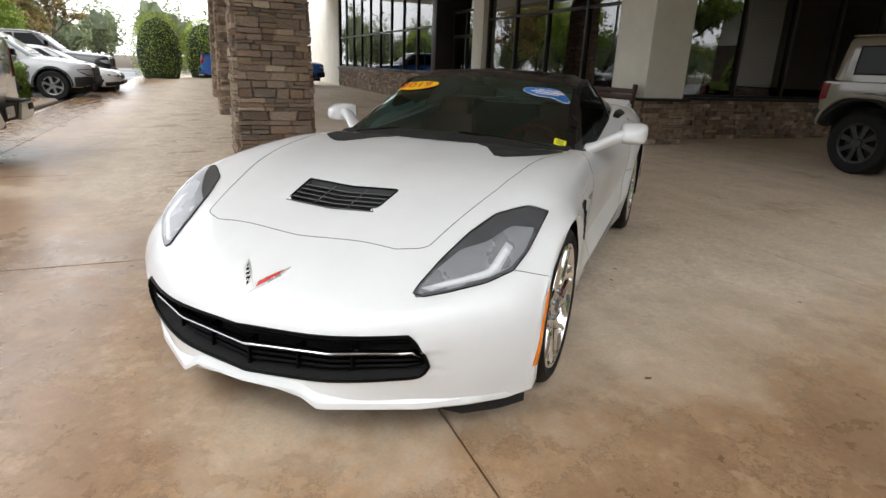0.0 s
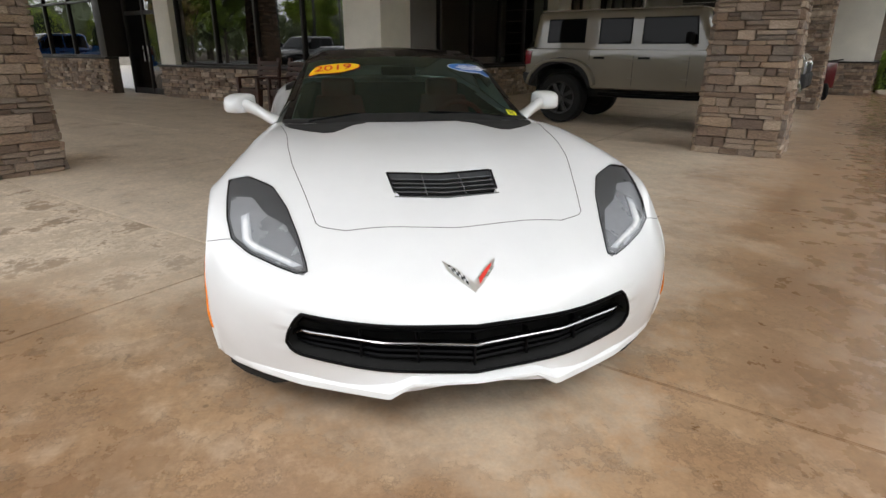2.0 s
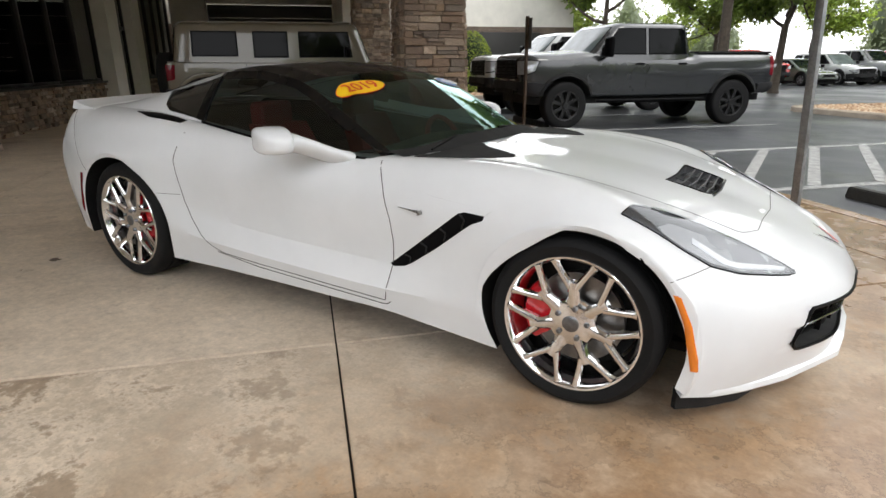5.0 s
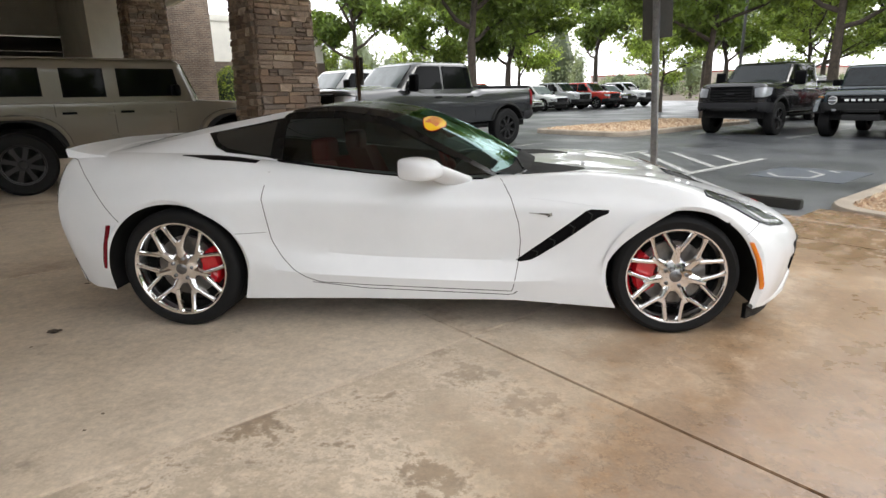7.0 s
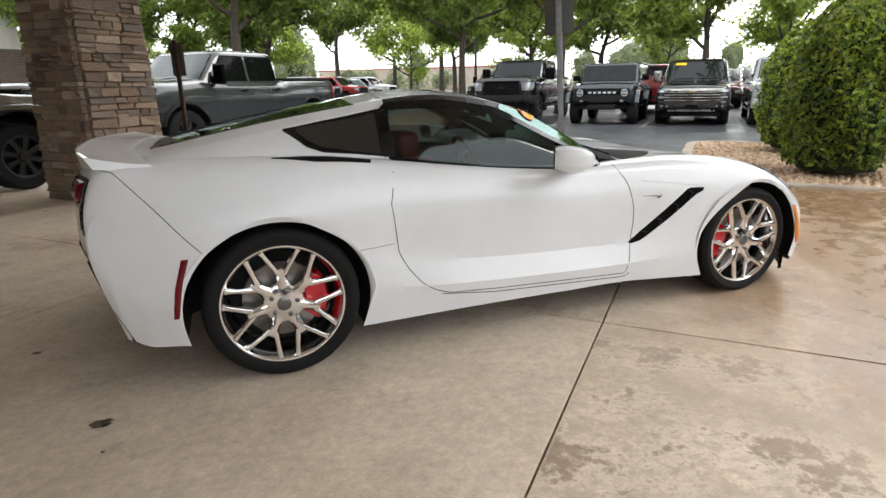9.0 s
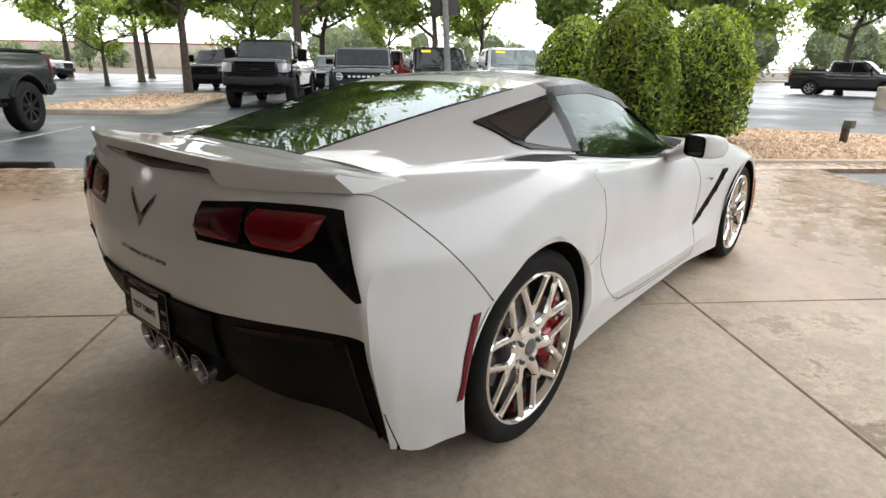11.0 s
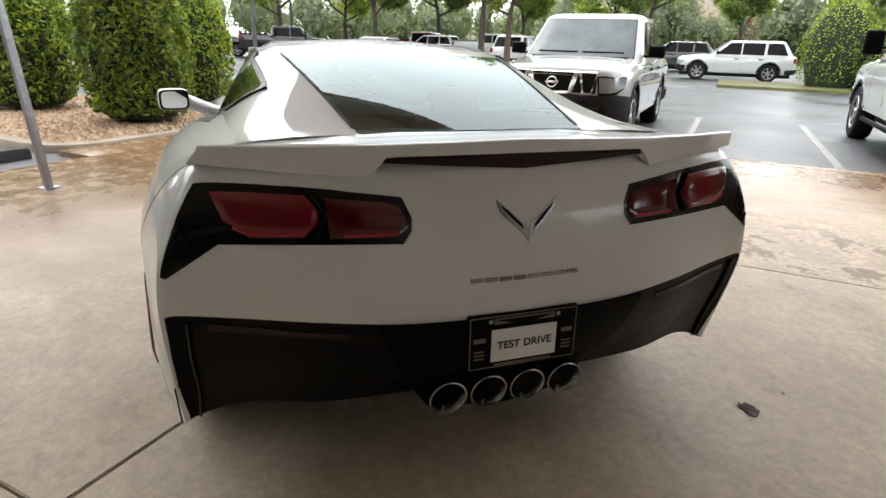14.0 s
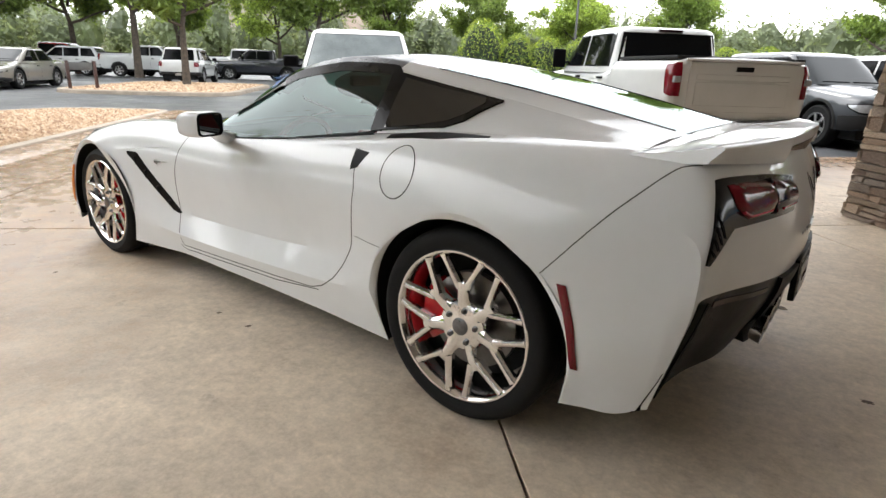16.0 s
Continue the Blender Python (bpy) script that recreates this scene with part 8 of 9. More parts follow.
def branchy(rs, bm, p, d, length, r, level, tips):
    """Tapered limbs that fork, noting where foliage grows."""
    pts, rad = [Vector(p)], [r]
    q = Vector(p)
    dd = Vector(d).normalized()
    n = 4
    for k in range(n):
        dd = (dd + Vector(rs.normal(size=3)) * .13 + Vector((0, 0, .05))).normalized()
        q = q + dd * length / n
        pts.append(q.copy())
        rad.append(r * (1 - .55 * (k + 1) / n))
        if level >= 1:
            tips.append((q.copy(), length * (.45 if level == 1 else .6)))
    tube(bm, pts, rad, 6 if level else 9)
    if level < 2:
        for k in range(5 if level == 0 else 3):
            a = rs.uniform(0, 2 * math.pi)
            up = rs.uniform(.1, .7)
            i = rs.randint(2 if level == 0 else 1, n + 1)
            branchy(rs, bm, pts[i], Vector((math.cos(a), math.sin(a), up)) + dd * .3, length * rs.uniform(.5, .75), rad[i] * .7, level + 1, tips)


def tree_kind(label, height, trunk, spread, leaves, mat, seed, leaf=.16, bare=False):
    rs = np.random.RandomState(seed)
    t = thing("tree", pose(0, 0, -200), label, "tree")
    bm = bmesh.new()
    tips = []
    lean = rs.uniform(-.03, .03, 2)
    tube(bm, [(0, 0, -.1), (0.0, 0, .15), (lean[0], lean[1], trunk * .6), (lean[0] * 2, lean[1] * 2, trunk)], [height * .032, height * .022, height * .017, height * .015], 10)
    top = Vector((lean[0] * 2, lean[1] * 2, trunk))
    for k in range(7):
        a = k * 2.4 + rs.uniform(-.4, .4)
        up = .25 + .9 * (k / 6)
        branchy(rs, bm, top + Vector((0, 0, (height - trunk) * .07 * k)), (math.cos(a), math.sin(a), up), spread * rs.uniform(.6, .85), height * .009, 0, tips)
    branchy(rs, bm, top, (0, 0, 1), (height - trunk) * .75, height * .013, 0, tips)
    part("trunk", bm, M_BARK, t, "grey-brown trunk and limbs")
    C, N = [], []
    for p, s in tips:
        k = max(6, int(leaves / len(tips)))
        g = rs.normal(size=(k, 3)) * np.array([.5, .5, .32]) * s * .75
        C.append(np.array(p) + g)
        N.append(g * .6 + np.array([0, 0, .5]))
    C, N = np.concatenate(C), np.concatenate(N)
    o = new("crown", leaf_cloud("crown", C, N, leaf, mat, seed + 5))
    o.parent = t
    tagged(o, "loose crown of many leaves", kind="stuff")
    return t


oak = tree_kind("broad green parking-lot oak in full leaf", 8.6, 2.5, 3.6, 26000, M_LEAF, 21, .14)
oak_b = tree_kind("spreading green shade tree in the car park", 7.6, 2.1, 3.4, 22000, M_LEAF2, 22, .14)
oak_c = tree_kind("tall green shade tree behind the parked cars", 10.5, 3.2, 3.9, 28000, M_LEAF, 23, .155)
sparse = tree_kind("thin young tree with sparse pale leaves", 5.6, 1.5, 2.3, 1900, M_LEAF2, 24, .11)
rusty = tree_kind("half-bare tree with rusty spring leaves", 7.5, 1.8, 2.8, 2600, M_LEAFBROWN, 25, .13)


def plant_tree(src, x, y, scale=1.0, turn=0.0):
    o = copy_thing(src, plan(x, y, LOT_Z, turn))
    o.scale = (scale, scale, scale * random.uniform(.95, 1.08))
    return o


for src, x, y, sc, tn in ((oak_c, 44.0, 31.0, 1.25, 70), (oak_b, 46.0, 26.0, 1.5, 160), (oak, 46.5, 20.0, 1.35, 240), (oak_b, 42.0, 11.5, 1.3, 300), (oak_c, 13.5, 14.5, 1.0, 20), (oak, 19.0, 18.0, 1.05, 80), (oak_c, 16.0, 27.5, 1.0, 150), (oak, 24.0, 28.5, 1.1, 200), (oak_b, 31.0, 28.5, 1.1, 250), (oak, 21.5, 9.0, 1.05, 10), (oak_c, 21.5, 4.5, .95, 300), (oak_b, 21.5, -1.0, 1.1, 40),
                          (oak, 22.0, -7.0, 1.0, 110), (oak_b, 20.5, -12.5, 1.0, 190), (oak_c, 37.0, 17.0, 1.0, 60), (oak, 34.0, 5.0, 1.15, 95), (oak_b, 35.0, -5.0, 1.15, 10), (oak, 7.9, -24.4, .95, 33), (oak_b, 26.5, -30.0, 1.2, 70), (oak, 21.0, -33.5, 1.1, 150),
                          (oak_c, 31.5, -17.5, 1.0, 220), (oak_b, 6.5, -44.0, 1.1, 20), (oak, 14.5, -46.5, 1.1, 120), (oak_c, -2.0, -48.0, .8, 85), (oak, -9.5, -46.0, .95, 45), (oak_b, -17.0, -44.0, 1.0, 160), (oak_c, -24.0, -40.0, .8, 200),
                          (oak, 3.0, -35.0, 1.15, 15), (oak_c, 14.0, -36.0, 1.1, 130), (oak, 19.5, -40.5, 1.2, 200), (oak_b, 26.0, -37.0, 1.2, 260), (oak, 30.0, -26.0, 1.2, 45), (sparse, 30.0, 16.0, 1.0, 0), (sparse, 29.5, 8.0, 1.1, 130), (sparse, 31.0, 1.0, 1.0, 240), (sparse, 17.5, 34.0, 1.0, 60), (sparse, 27.0, 36.0, 1.2, 60), (rusty, -38.5, -9.5, 1.0, 0), (oak_b, -44.0, -14.5, .9, 60), (oak, -50.0, -22.0, .9, 150), (oak_b, -46.0, -30.0, 1.0, 250), (oak_c, -38.0, -36.0, 1.0, 330)):
    plant_tree(src, x, y, sc, tn)
for o in (oak, oak_b, oak_c, sparse, rusty):
    for ch in list(o.children_recursive) + [o]:
        bpy.data.objects.remove(ch)

holly(plan(8.31, -2.86, .0), "large clipped egg-shaped holly in the gravel island", 1.55, 2.1, 31)
holly(plan(5.70, -2.92, .0), "largest clipped holly with fresh yellow tips", 1.46, 2.15, 32, 11000)
holly(plan(6.95, -4.80, .0), "clipped upright holly near the drive", 1.66, 2.2, 33)
holly(plan(7.3, 23.9, LOT_Z), "clipped cone holly before the brick building", 2.2, 2.6, 34, 5000, .7)
holly(plan(4.6, 21.5, LOT_Z), "low clipped holly mound", 1.7, 1.2, 35, 3500)
holly(plan(5.9, 20.6, LOT_Z), "low clipped holly mound", 1.5, 1.0, 36, 3000)
holly(plan(-33.5, -3.6, LOT_Z), "tall clipped holly at the end of the drive", 2.9, 3.4, 37, 6000)
holly(plan(-36.5, -1.2, LOT_Z), "tall clipped holly at the end of the drive", 2.9, 3.4, 38, 6000)
for k, (x, y, w, h) in enumerate(((-5.4, -24.4, 2.5, 3.3), (-7.0, -24.0, 2.2, 2.7), (-8.3, -23.6, 2.2, 2.6), (-9.7, -23.3, 2.1, 2.5), (-16.5, -22.5, 2.2, 2.4), (-18.6, -22.6, 2.4, 2.5), (-21.0, -22.0, 2.2, 2.3))):
    holly(plan(x, y, LOT_Z), "bright green clipped evergreen in the grass strip", w, h, 40 + k, 4200, .6)


def hedge(x0, x1, y0, y1, h, seed, label):
    rs = np.random.RandomState(seed)
    b = thing("hedge", plan(0, 0, LOT_Z), label, "hedge")
    n = 5000
    P = np.stack([rs.uniform(x0, x1, n), rs.uniform(y0, y1, n), rs.uniform(.05, h, n)], 1)
    f = rs.randint(0, 5, n)
    P[f == 0, 0], P[f == 1, 0], P[f == 2, 1], P[f == 3, 1], P[f == 4, 2] = x0, x1, y0, y1, h
    P += rs.normal(size=(n, 3)) * .035
    N = np.zeros((n, 3))
    N[f == 0, 0], N[f == 1, 0], N[f == 2, 1], N[f == 3, 1], N[f == 4, 2] = -1, 1, -1, 1, 1
    o = new("foliage", leaf_cloud("foliage", P, N, .05, M_HEDGE, seed))
    o.parent = b
    tagged(o, "fresh green hedge leaves", kind="stuff")
    # dark block inside the leaves, coloured as the hedge's inner shade
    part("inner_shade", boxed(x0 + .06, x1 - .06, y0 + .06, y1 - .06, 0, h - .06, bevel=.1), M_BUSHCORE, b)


hedge(3.0, 4.45, 20.3, 21.9, 1.25, 52, "clipped green hedge before the brick wall")
hedge(4.75, 6.3, 21.2, 22.6, 1.0, 53, "clipped green hedge before the brick wall")
hedge(-14.2, -12.9, -8.6, -5.6, .95, 51, "clipped low green hedge between parked cars")


# gravel beds with kerbs
def bed(outline, seed, label, n=5200, size=.036, zone=None, kerb=.28, rise=.135):
    """A kerbed island: rounded concrete rim and a heap of pebbles."""
    isl = thing("planting_island", plan(0, 0, LOT_Z), label, "island", kind="structure")
    P = [Vector((*p, 0)) for p in outline]
    m = len(P)
    ctr = sum(P, Vector()) / m
    outer, inner = [], []
    for i, p in enumerate(P):
        a, b2 = P[i - 1], P[(i + 1) % m]
        nrm = Vector(((b2 - a).y, -(b2 - a).x, 0)).normalized()
        if nrm.dot(p - ctr) < 0:
            nrm = -nrm
        outer.append(p)
        inner.append(p - nrm * kerb)
    bm = bmesh.new()
    rows = [[(*p.xy, -.02) for p in outer], [(*(p.lerp(q, .06)).xy, rise - .025) for p, q in zip(outer, inner)], [(*(p.lerp(q, .16)).xy, rise) for p, q in zip(outer, inner)], [(*q.xy, rise) for q in inner], [(*q.xy, .02) for q in inner]]
    sheet(bm, rows, close_v=True)
    bmesh.ops.recalc_face_normals(bm, faces=bm.faces)
    part("kerb", bm, M_KERB, isl, "weathered concrete island rim")
    bm = bmesh.new()
    f = bm.faces.new([bm.verts.new((*q.xy, rise - .035)) for q in inner])
    part("gravel_base", bm, M_GRAVEL, isl, "tan gravel base")
    rnd = random.Random(seed)
    poly = [(q.x, q.y) for q in inner]
    x0, x1 = min(q[0] for q in poly), max(q[0] for q in poly)
    y0, y1 = min(q[1] for q in poly), max(q[1] for q in poly)
    V, F = [], []
    shape = [(1, 0, 0), (-1, 0, 0), (0, 1, 0), (0, -1, 0), (0, 0, .7), (0, 0, -.5)]
    tri = [(0, 2, 4), (2, 1, 4), (1, 3, 4), (3, 0, 4)]
    made = 0
    while made < n:
        x, y = rnd.uniform(x0, x1), rnd.uniform(y0, y1)
        if not inside(poly, x, y):
            continue
        s = size * rnd.uniform(.6, 1.5)
        a = rnd.uniform(0, 6.28)
        ca, sa = math.cos(a) * s, math.sin(a) * s
        o = len(V)
        st = rnd.uniform(.55, 1)
        for px, py, pz in shape:
            V.append((x + px * ca - py * sa * st, y + px * sa + py * ca * st, rise - .03 + pz * s + rnd.uniform(0, .012)))
        F += [tuple(o + i for i in t) for t in tri]
        made += 1
    me = bpy.data.meshes.new("pebbles")
    me.from_pydata(V, [], F)
    me.materials.append(M_PEBBLE)
    pb = new("pebbles", me)
    pb.parent = isl
    tagged(pb, "tan river pebbles", kind="stuff")
    return isl


def rounded(pts, r=.8, n=6):
    """Corners of an outline drawn round."""
    out = []
    P = [Vector(p) for p in pts]
    for i, p in enumerate(P):
        a, b2 = (P[i - 1] - p).normalized(), (P[(i + 1) % len(P)] - p).normalized()
        q0, q1 = p + a * r, p + b2 * r
        for k in range(n + 1):
            f = k / n
            out.append(tuple(q0 * (1 - f) ** 2 + p * 2 * f * (1 - f) + q1 * f ** 2))
    return out


bed(rounded([(4.42, -.85), (9.8, -.95), (9.8, -6.5), (6.9, -11.2), (4.42, -11.2)], .7), 61, "kerbed river-pebble island with clipped hollies", 15000, .04, kerb=.2, rise=.085)
solid("apron", boxed(LOT_X + .155, 4.5, -11.2, -.9, -.12, .0, bevel=.008), M_CONCRETE, PLAN, "concrete apron between drive and pebbles", "pavement", kind="structure")
bed(rounded([(4.6, -17.8), (10.7, -17.8), (10.7, -27.5), (4.6, -27.5)], 1.6), 62, "kerbed pebble island round a shade tree", 4000, .06)
bed(rounded([(-14.6, -4.95), (-11.0, -4.95), (-11.0, -9.6), (-14.6, -9.6)], .8), 63, "kerbed pebble bed with a low hedge", 3500, .045)
bed(rounded([(12.2, 6.6), (21.0, 6.6), (21.0, 10.4), (12.2, 10.4)], 1.0), 64, "kerbed pebble island among parked trucks", 3000, .06)
bed(rounded([(2.95, 18.0), (11.5, 18.0), (11.5, 23.1), (2.95, 23.1)], .5), 65, "pebble bed before the brick building", 3000, .06)
flat("grass_strip", -40, -1.5, -26.2, -21.6, LOT_Z + .10, M_GRASS, "mown grass strip with a kerb", .1)
flat("grass_verge", -80, 80, -110, -52, LOT_Z + .05, M_GRASS, "distant mown verge", .1)

# far woods: leafy crowns with dense cores on a ring of stems
rs = np.random.RandomState(77)
C, N, core_v, core_f = [], [], [], []
bm = bmesh.new()
bmesh.ops.create_icosphere(bm, subdivisions=2, radius=1.0)
ico_v = np.array([v.co[:] for v in bm.verts])
ico_f = np.array([[v.index for v in f.verts] for f in bm.faces])
bm.free()
stems = bmesh.new()
count = 0
for k in range(430):
    a = rs.uniform(-math.pi, math.pi)
    d = rs.uniform(72, 128)
    h = rs.uniform(6, 11.5)
    if k > 330:  # thicker woods beyond the grass
        a, d, h = rs.uniform(-1.75, .1), rs.uniform(66, 100), rs.uniform(6, 10)
    elif .15 < a < 1.45 and k % 4:  # open sky over the car park, low trees far off
        d, h = rs.uniform(125, 150), rs.uniform(3.5, 6)
    c = np.array([d * math.cos(a), d * math.sin(a), h * .47])
    r = np.array([rs.uniform(1.9, 3.0), rs.uniform(1.9, 3.0), h * .45])
    lump = 1 + .22 * np.sin(ico_v @ rs.normal(size=3) * 4 + rs.uniform(0, 6)) + .16 * np.sin(ico_v @ rs.normal(size=3) * 7)
    core_v.append(c + ico_v * (r * .62) * lump[:, None])
    core_f.append(ico_f + count)
    count += len(ico_v)
    g = rs.normal(size=(600, 3))
    g /= np.linalg.norm(g, axis=1)[:, None]
    bulge = 1 + .22 * np.sin(g @ rs.normal(size=3) * 4) + .18 * np.sin(g @ rs.normal(size=3) * 8)
    C.append(c + g * r * (rs.uniform(.62, 1.05, (600, 1)) * bulge[:, None]))
    N.append(g + np.array([0, 0, .5]))
    tube(stems, [(c[0], c[1], -.1), (c[0], c[1], h * .5)], [.24, .12], 5)
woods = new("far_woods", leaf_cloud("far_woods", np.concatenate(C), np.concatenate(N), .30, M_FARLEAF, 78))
tagged(woods, "belt of distant trees with haze mixed into their green", "woods", kind="stuff")
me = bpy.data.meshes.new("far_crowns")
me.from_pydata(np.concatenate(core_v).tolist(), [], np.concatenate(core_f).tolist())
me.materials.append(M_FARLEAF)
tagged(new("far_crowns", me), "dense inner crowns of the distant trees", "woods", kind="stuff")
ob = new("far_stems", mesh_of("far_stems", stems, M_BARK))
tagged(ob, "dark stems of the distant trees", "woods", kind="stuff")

# ---- street furniture and small things ----
def sign_post(m, label, post_mat, height, panels, round_post=False):
    s = thing("sign_post", m, label, "sign")
    bm = bmesh.new()
    if round_post:
        tube(bm, [(0, 0, -.05), (0, 0, height)], .028, 12)
    else:
        box(bm, -.028, .028, -.012, .012, -.05, height, bevel=.003)
        box(bm, -.03, -.022, -.022, .012, -.05, height)
        box(bm, .022, .03, -.022, .012, -.05, height)
    part("post", bm, post_mat, s)
    for w, z0, z1 in panels:
        part("panel", boxed(-w / 2, w / 2, -.032, -.026, z0, z1, bevel=.002), M_SIGNBACK, s, "dull metal sign panel seen from behind")
    part("foot", boxed(-.06, .06, -.06, .06, -.02, .02, bevel=.006), M_STEEL, s)
    return s


sign_post(plan(2.95, .12, 0, 96) @ pose(0, 0, 0, 0, 3.5, 0), "leaning galvanised sign post with its panel seen from behind", M_GALV, 2.24, ((.30, 1.74, 2.20),))
sign_post(plan(3.05, 5.95, 0, 95), "short rusty sign post beside the grey pickup", M_RUST, 1.93, ((.24, 1.43, 1.90),))


def wheel_stop(x, y, turn, label):
    bm = bmesh.new()
    prism(bm, [(-.075, 0), (.075, 0), (.05, .11), (-.05, .11)], -.92, .92, "y")
    bmesh.ops.bevel(bm, geom=list(bm.edges), offset=.012, segments=2, affect="EDGES")
    solid("wheel_stop", bm, M_STOP, plan(x, y, LOT_Z, turn), label, "wheel stop", "wheel stops")


wheel_stop(4.12, 5.9, 0, "dark worn wheel stop at the kerb")
wheel_stop(4.64, .24, 0, "dark worn wheel stop at the kerb")
wheel_stop(4.3, 8.8, 0, "dark worn wheel stop under the grey pickup")


def stripe(x0, y0, x1, y1, w=.10, mat=None, name="road_line"):
    """A painted line 4 mm above the asphalt."""
    a, b2 = Vector((x0, y0)), Vector((x1, y1))
    d = (b2 - a).normalized()
    n = Vector((-d.y, d.x)) * w / 2
    bm = bmesh.new()
    q = [a + n, a - n, b2 - n, b2 + n]
    lo = [bm.verts.new((*p, 0)) for p in q]
    hi = [bm.verts.new((*p, .004)) for p in q]
    bm.faces.new(hi)
    for i in range(4):
        bm.faces.new((lo[i], lo[(i + 1) % 4], hi[(i + 1) % 4], hi[i]))
    bmesh.ops.recalc_face_normals(bm, faces=bm.faces)
    solid(name, bm, mat or M_LINE, plan(0, 0, LOT_Z + .001), "worn white parking line on asphalt" if mat is None else "worn blue parking marking on asphalt", "road marking", kind="structure")


# hatched access aisle and bays off the first kerb
for y in (1.62, 4.15):
    stripe(4.05, y, 9.3, y, .13)
for k in range(9):
    x = 2.0 + .92 * k
    f0, f1 = max(0.0, 4.05 - x) / 2.4, min(1.0, (9.3 - x) / 2.4)
    if f1 > f0 + .05:
        stripe(x + 2.4 * f0, 1.7 + 2.38 * f0, x + 2.4 * f1, 1.7 + 2.38 * f1, .13)
for y in (7.2, 10.3, 13.4):
    stripe(4.35, y, 9.3, y)
for y in (5.8, 3.1, .4, -2.2, -4.8):
    stripe(14.4, y, 19.4, y)
for x in (1.45, -1.5, -3.3, -6.4, -10.0, -17.9, -20.6, -23.3):
    stripe(x, -5.1, x, -10.0)
for k in range(9):
    stripe(19.9 + 2.85 * k, 24, 19.9 + 2.85 * k, 29)
# wheelchair bay marking: blue field with a plain white figure of bars
stripe(6.9, .25, 8.3, .25, 1.3, M_BLUELINE)
for a in ((7.2, .1, 7.7, .1), (7.2, .1, 7.05, .5), (7.7, .1, 8.0, .4), (7.05, .5, 7.35, .75), (8.05, .0, 8.2, .15)):
    bm = bmesh.new()
    p, q = Vector((a[0], a[1], 0)), Vector((a[2], a[3], 0))
    tube(bm, [p, q], .045, 4)
    for v in bm.verts:
        v.co.z = .006 if v.co.z > 0 else .002
    solid("road_marking", bm, M_LINE, plan(0, 0, LOT_Z + .002), "worn white bar of the parking marking", "road marking", kind="structure")


# benches under the windows
def bench(m, width, label, back=True):
    b = thing("bench", m, label, "bench", "benches by the windows")
    for k in range(5):
        part("seat_slat", boxed(0, width, .03 + .095 * k, .11 + .095 * k, .42, .445, bevel=.005), M_WOOD, b)
    for k in range(5):
        o = part("back_slat", boxed(0, width, -.012, .012, .50 + .10 * k, .58 + .10 * k, bevel=.005), M_WOOD, b)
        o.matrix_basis = pose(0, .53 + .022 * k, 0, 0, 0, 0)
    for x in (.04, width - .04):
        for y in (.05, .46):
            part("leg", boxed(x - .035, x + .035, y - .035, y + .035, 0, .64 if y < .1 else .42, bevel=.005), M_WOOD, b)
        part("arm", boxed(x - .05, x + .05, 0, .56, .64, .675, bevel=.008), M_WOOD, b)
        o = part("back_post", boxed(x - .035, x + .035, -.03, .03, 0, 1.06, bevel=.005), M_WOOD, b)
        o.matrix_basis = pose(0, .55, 0, -6, 0, 0)
    part("apron", boxed(.08, width - .08, .03, .055, .33, .42, bevel=.004), M_WOOD, b)
    return b


bench(plan(-6.47, 4.87), 1.42, "dark red-brown slatted wooden bench with arms")
bench(plan(-7.42, 4.87), .80, "dark red-brown slatted wooden armchair")
bench(plan(-8.30, 4.80), .68, "dark red-brown slatted wooden armchair")

# light poles and wooden sign
def light_pole(x, y, h, label, base=True):
    p = thing("light_pole", plan(x, y, LOT_Z), label, "light pole", "car park light poles")
    bm = bmesh.new()
    tube(bm, [(0, 0, 0), (0, 0, h)], [.09, .06], 10)
    part("pole", bm, M_SIGNBACK, p)
    part("arm", boxed(-.9, .9, -.03, .03, h - .1, h - .03), M_SIGNBACK, p)
    for s in (-1, 1):
        part("lamp_head", boxed(s * .9 - .3, s * .9 + .3, -.18, .18, h - .16, h, bevel=.03), M_SIGNBACK, p)
    if base:
        bm = bmesh.new()
        lathe(bm, [(.32, 0), (.32, .78), (.28, .82), (0, .82)], 20, "z")
        part("base", bm, M_KERB, p, "pale concrete pole base")
    return p


light_pole(17.5, -17.9, 9, "tall car park light pole on a pale base")
for x, y in ((31, 12), (28, -33), (4, -40), (-14, -36), (-30, -12), (-36, -24), (26, 31)):
    light_pole(x, y, 9, "tall dark car park light pole")
light_pole(-22.5, -8.2, 10, "tall grey light pole near the parked cars", False)
w = thing("low_sign", plan(9.7, -18.7, LOT_Z + .1, 40), "small dark wooden sign on two posts", "sign")
for x in (-.42, .42):
    part("post", boxed(x - .05, x + .05, -.05, .05, 0, .95, bevel=.008), M_WOOD, w)
part("board", boxed(-.36, .36, -.02, .02, .64, .90, bevel=.006), M_SIGNBACK, w)

lp = thing("garden_light", plan(6.75, -7.6, LOT_Z + .05, 20), "short dark garden light post in the pebbles", "light")
part("post", boxed(-.05, .05, -.05, .05, -.05, .36, bevel=.008), M_WOOD, lp)
part("lamp_box", boxed(-.12, .03, -.07, .07, .28, .42, bevel=.01), M_SIGNBACK, lp)

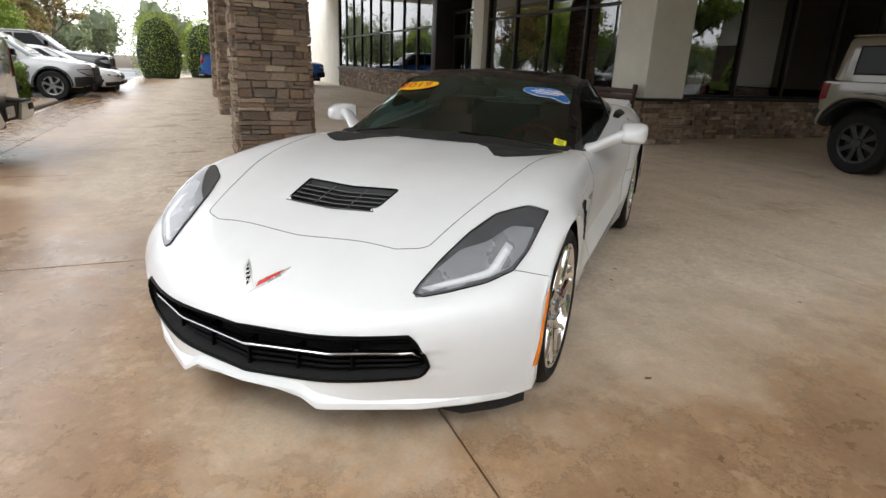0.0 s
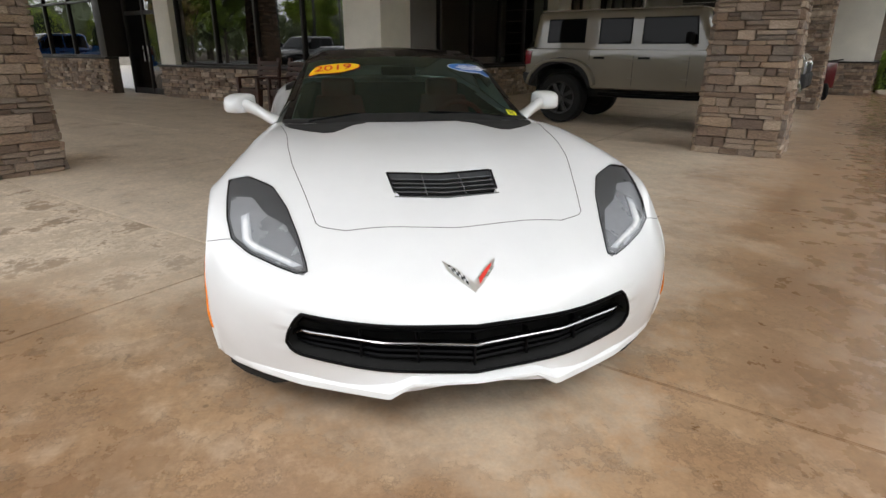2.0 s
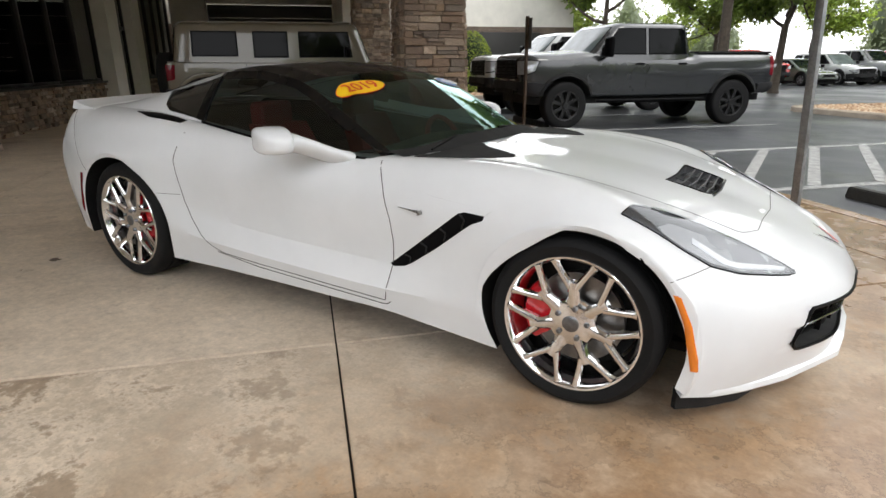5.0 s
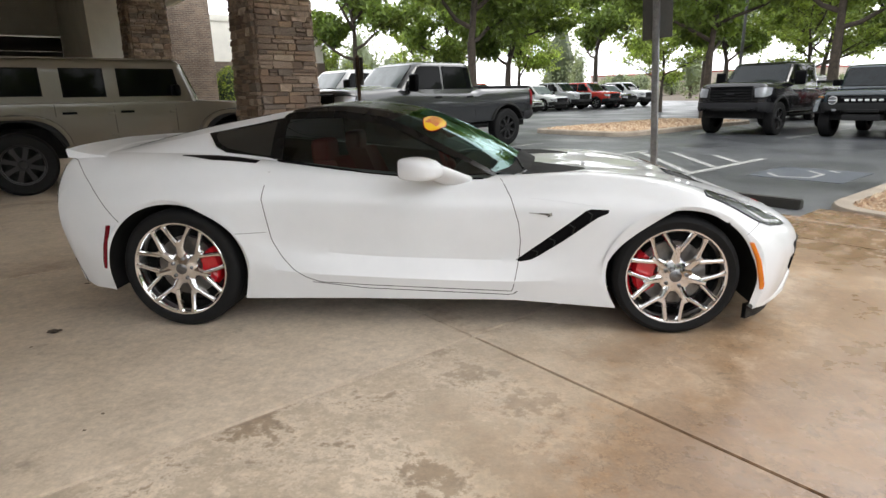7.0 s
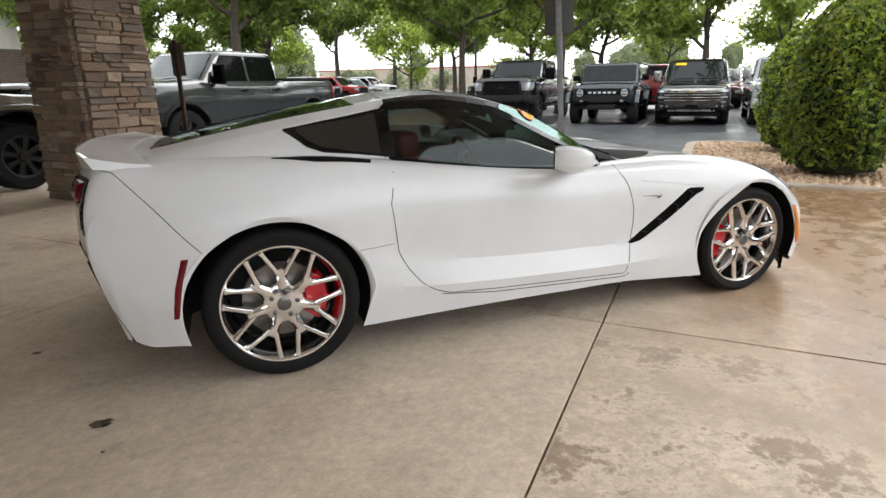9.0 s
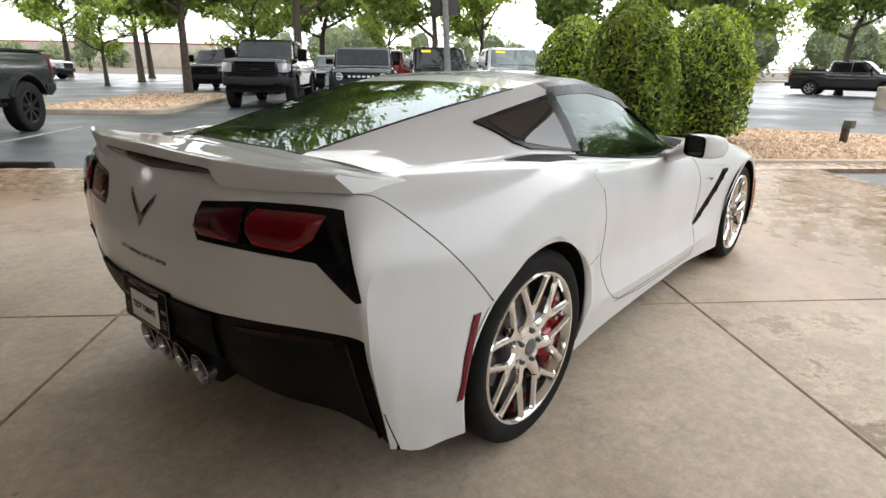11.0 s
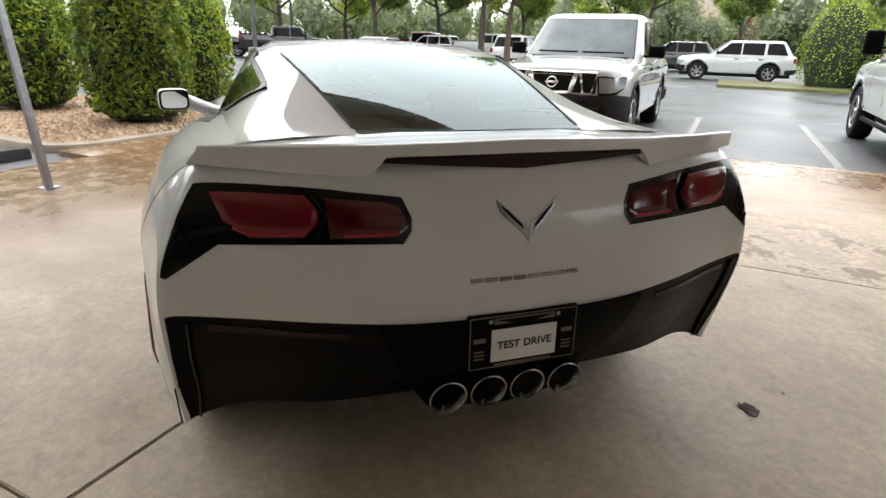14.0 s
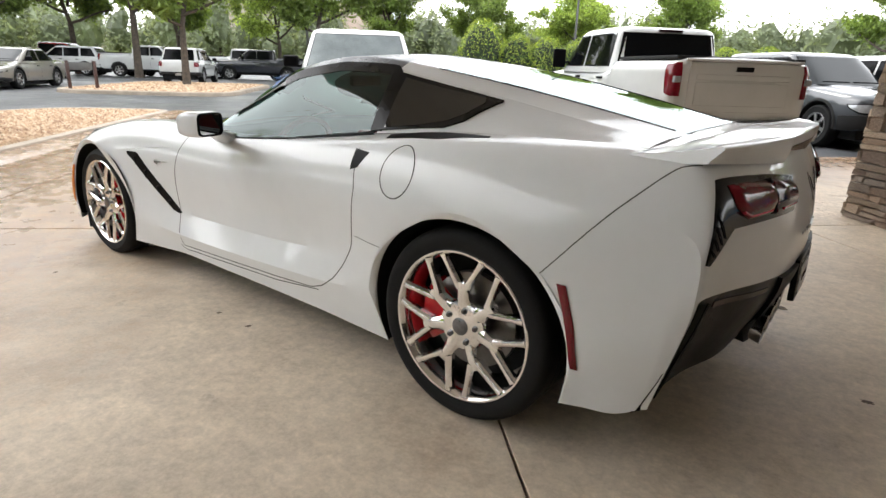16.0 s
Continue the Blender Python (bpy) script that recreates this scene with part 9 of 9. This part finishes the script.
# buildings round the car park
def block(name, x, y, turn, w, d, h, wall, label, bays=0, doors=False, roof=None, band=None):
    b = thing(name, plan(x, y, LOT_Z, turn), label, "building")
    part("wall", boxed(0, w, 0, d, 0, h), wall, b)
    part("parapet", boxed(-.08, w + .08, -.08, d + .08, h, h + .35, bevel=.02), roof or M_CREAM, b, "parapet edge")
    if band:
        part("base_band", boxed(-.06, w + .06, -.06, d + .06, 0, band), M_BRICK, b, "brown brick lower wall")
    for k in range(bays):
        x0 = w * (k + .5) / bays
        ww = min(1.8, w / bays * .62) if not doors else 1.9
        g = part("garage_door" if doors else "window", boxed(x0 - ww, x0 + ww, -.10, -.02, 0 if doors else 1.0, 3.0 if doors else 2.6, bevel=.02), M_GARAGE, b, "dark door" if doors else "dark window")
    return b


block("service_building", -8.5, 30.5, 0, 24, 12, 5.4, M_CREAM, "cream and brown-brick service building with dark doors", 3, True, band=3.3)
block("shop_building", 95, -165, 150, 70, 14, 5.0, M_FARWALL, "distant shops with a long red roof", 9, roof=M_REDROOF)
block("hotel_building", -2, -118, 10, 36, 14, 11, M_FARWALL, "distant pale hotel block", 8, roof=M_FARWALL)
block("shop_building", -26, -96, -10, 40, 12, 5, M_BRICK, "distant brown-red shop row", 6, roof=M_REDROOF)
block("shop_building", 150, 40, 90, 60, 14, 5.0, M_FARWALL, "distant low shop row behind trees", 7, roof=M_REDROOF)

# motor scooter glimpsed behind the pillar
sc = thing("motor_scooter", plan(1.62, 16.0, 0, -75), "dark red motor scooter parked by the far pillar", "scooter")
for x in (-.55, .55):
    bm = bmesh.new()
    lathe(bm, [(.10, -.04), (.17, -.05), (.21, -.03), (.22, 0), (.21, .03), (.17, .05), (.10, .04)], 20)
    o = part("wheel", bm, M_RUBBER, sc)
    o.matrix_basis = pose(x, 0, .22)
part("body", boxed(-.75, .1, -.16, .16, .32, .72, bevel=.1, seg=3), M_DARKRED, sc)
part("seat", boxed(-.72, .05, -.14, .14, .72, .80, bevel=.04, seg=2), M_TRIM, sc)
part("leg_shield", boxed(.32, .48, -.2, .2, .3, .95, bevel=.05), M_DARKRED, sc)
rod("handlebar", [(.36, -.32, 1.02), (.42, 0, .98), (.36, .32, 1.02)], .016, M_TRIM, sc)

# litter on the concrete
rnd = random.Random(5)


def fleck(x, y, s, seed):
    bm = bmesh.new()
    r2 = random.Random(seed)
    vs = [bm.verts.new((s * (1 if k % 2 else .7) * math.cos(a) * r2.uniform(.55, 1.15), s * .6 * math.sin(a) * r2.uniform(.5, 1.2), .001 + r2.uniform(0, .003))) for k, a in enumerate(np.linspace(0, 2 * math.pi, 18, endpoint=False))]
    bm.faces.new(vs)
    bmesh.ops.solidify(bm, geom=list(bm.faces), thickness=.0015)
    solid("dead_leaf", bm, M_DEADLEAF, pose(x, y, 0.001, 0, 0, r2.uniform(0, 360)), "small brown dead leaf on the concrete", "leaf", "fallen leaves")


for k, (x, y, s) in enumerate(((-2.09, -1.015, .055), (-1.21, -1.83, .012), (-2.05, -1.23, .012), (.03, .956, .018), (-2.505, -.19, .03), (1.19, 1.25, .02), (-.13, 2.0, .016), (-1.2, -1.95, .012), (-.2, .95, .02), (2.9, -.55, .012), (-3.0, 1.6, .012))):
    fleck(x, y, s, k)


# ---- pavement slabs ----
SLAB = 3.08
JX, JY = -0.47, -0.88  # one joint crossing, in plan


def slab_mesh(w, d):
    bm = boxed(0, w, 0, d, -0.14, 0.0)
    es = [e for e in bm.edges if all(v.co.z > -0.01 for v in e.verts)]
    bmesh.ops.bevel(bm, geom=es, offset=0.004, segments=2, affect="EDGES")
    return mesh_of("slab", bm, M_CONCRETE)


def slab_lines(origin, lo, hi):
    k0 = math.ceil((lo - origin) / SLAB - 1e-6)
    cuts = [lo]
    k = k0
    while origin + k * SLAB < hi - 1e-6:
        if origin + k * SLAB > lo + 1e-6:
            cuts.append(origin + k * SLAB)
        k += 1
    if hi == LOT_X - 0.006:  # the joint along the drive's outer edge lies further out
        cuts[-1] = 3.03
    return cuts + [hi]


slab_cache = {}
xs, ys = slab_lines(JX, -46, LOT_X - 0.006), slab_lines(JY, LOT_Y + 0.006, 30)
for xa, xb in zip(xs, xs[1:]):
    for ya, yb in zip(ys, ys[1:]):
        w, d = round(xb - xa - 0.009, 3), round(yb - ya - 0.009, 3)
        if w < 0.05 or d < 0.05:
            continue
        if (w, d) not in slab_cache:
            slab_cache[w, d] = slab_mesh(w, d)
        s = new("slab", slab_cache[w, d])
        s.parent = pad
        s.matrix_basis = pose(xa + 0.0045, ya + 0.0045, 0)
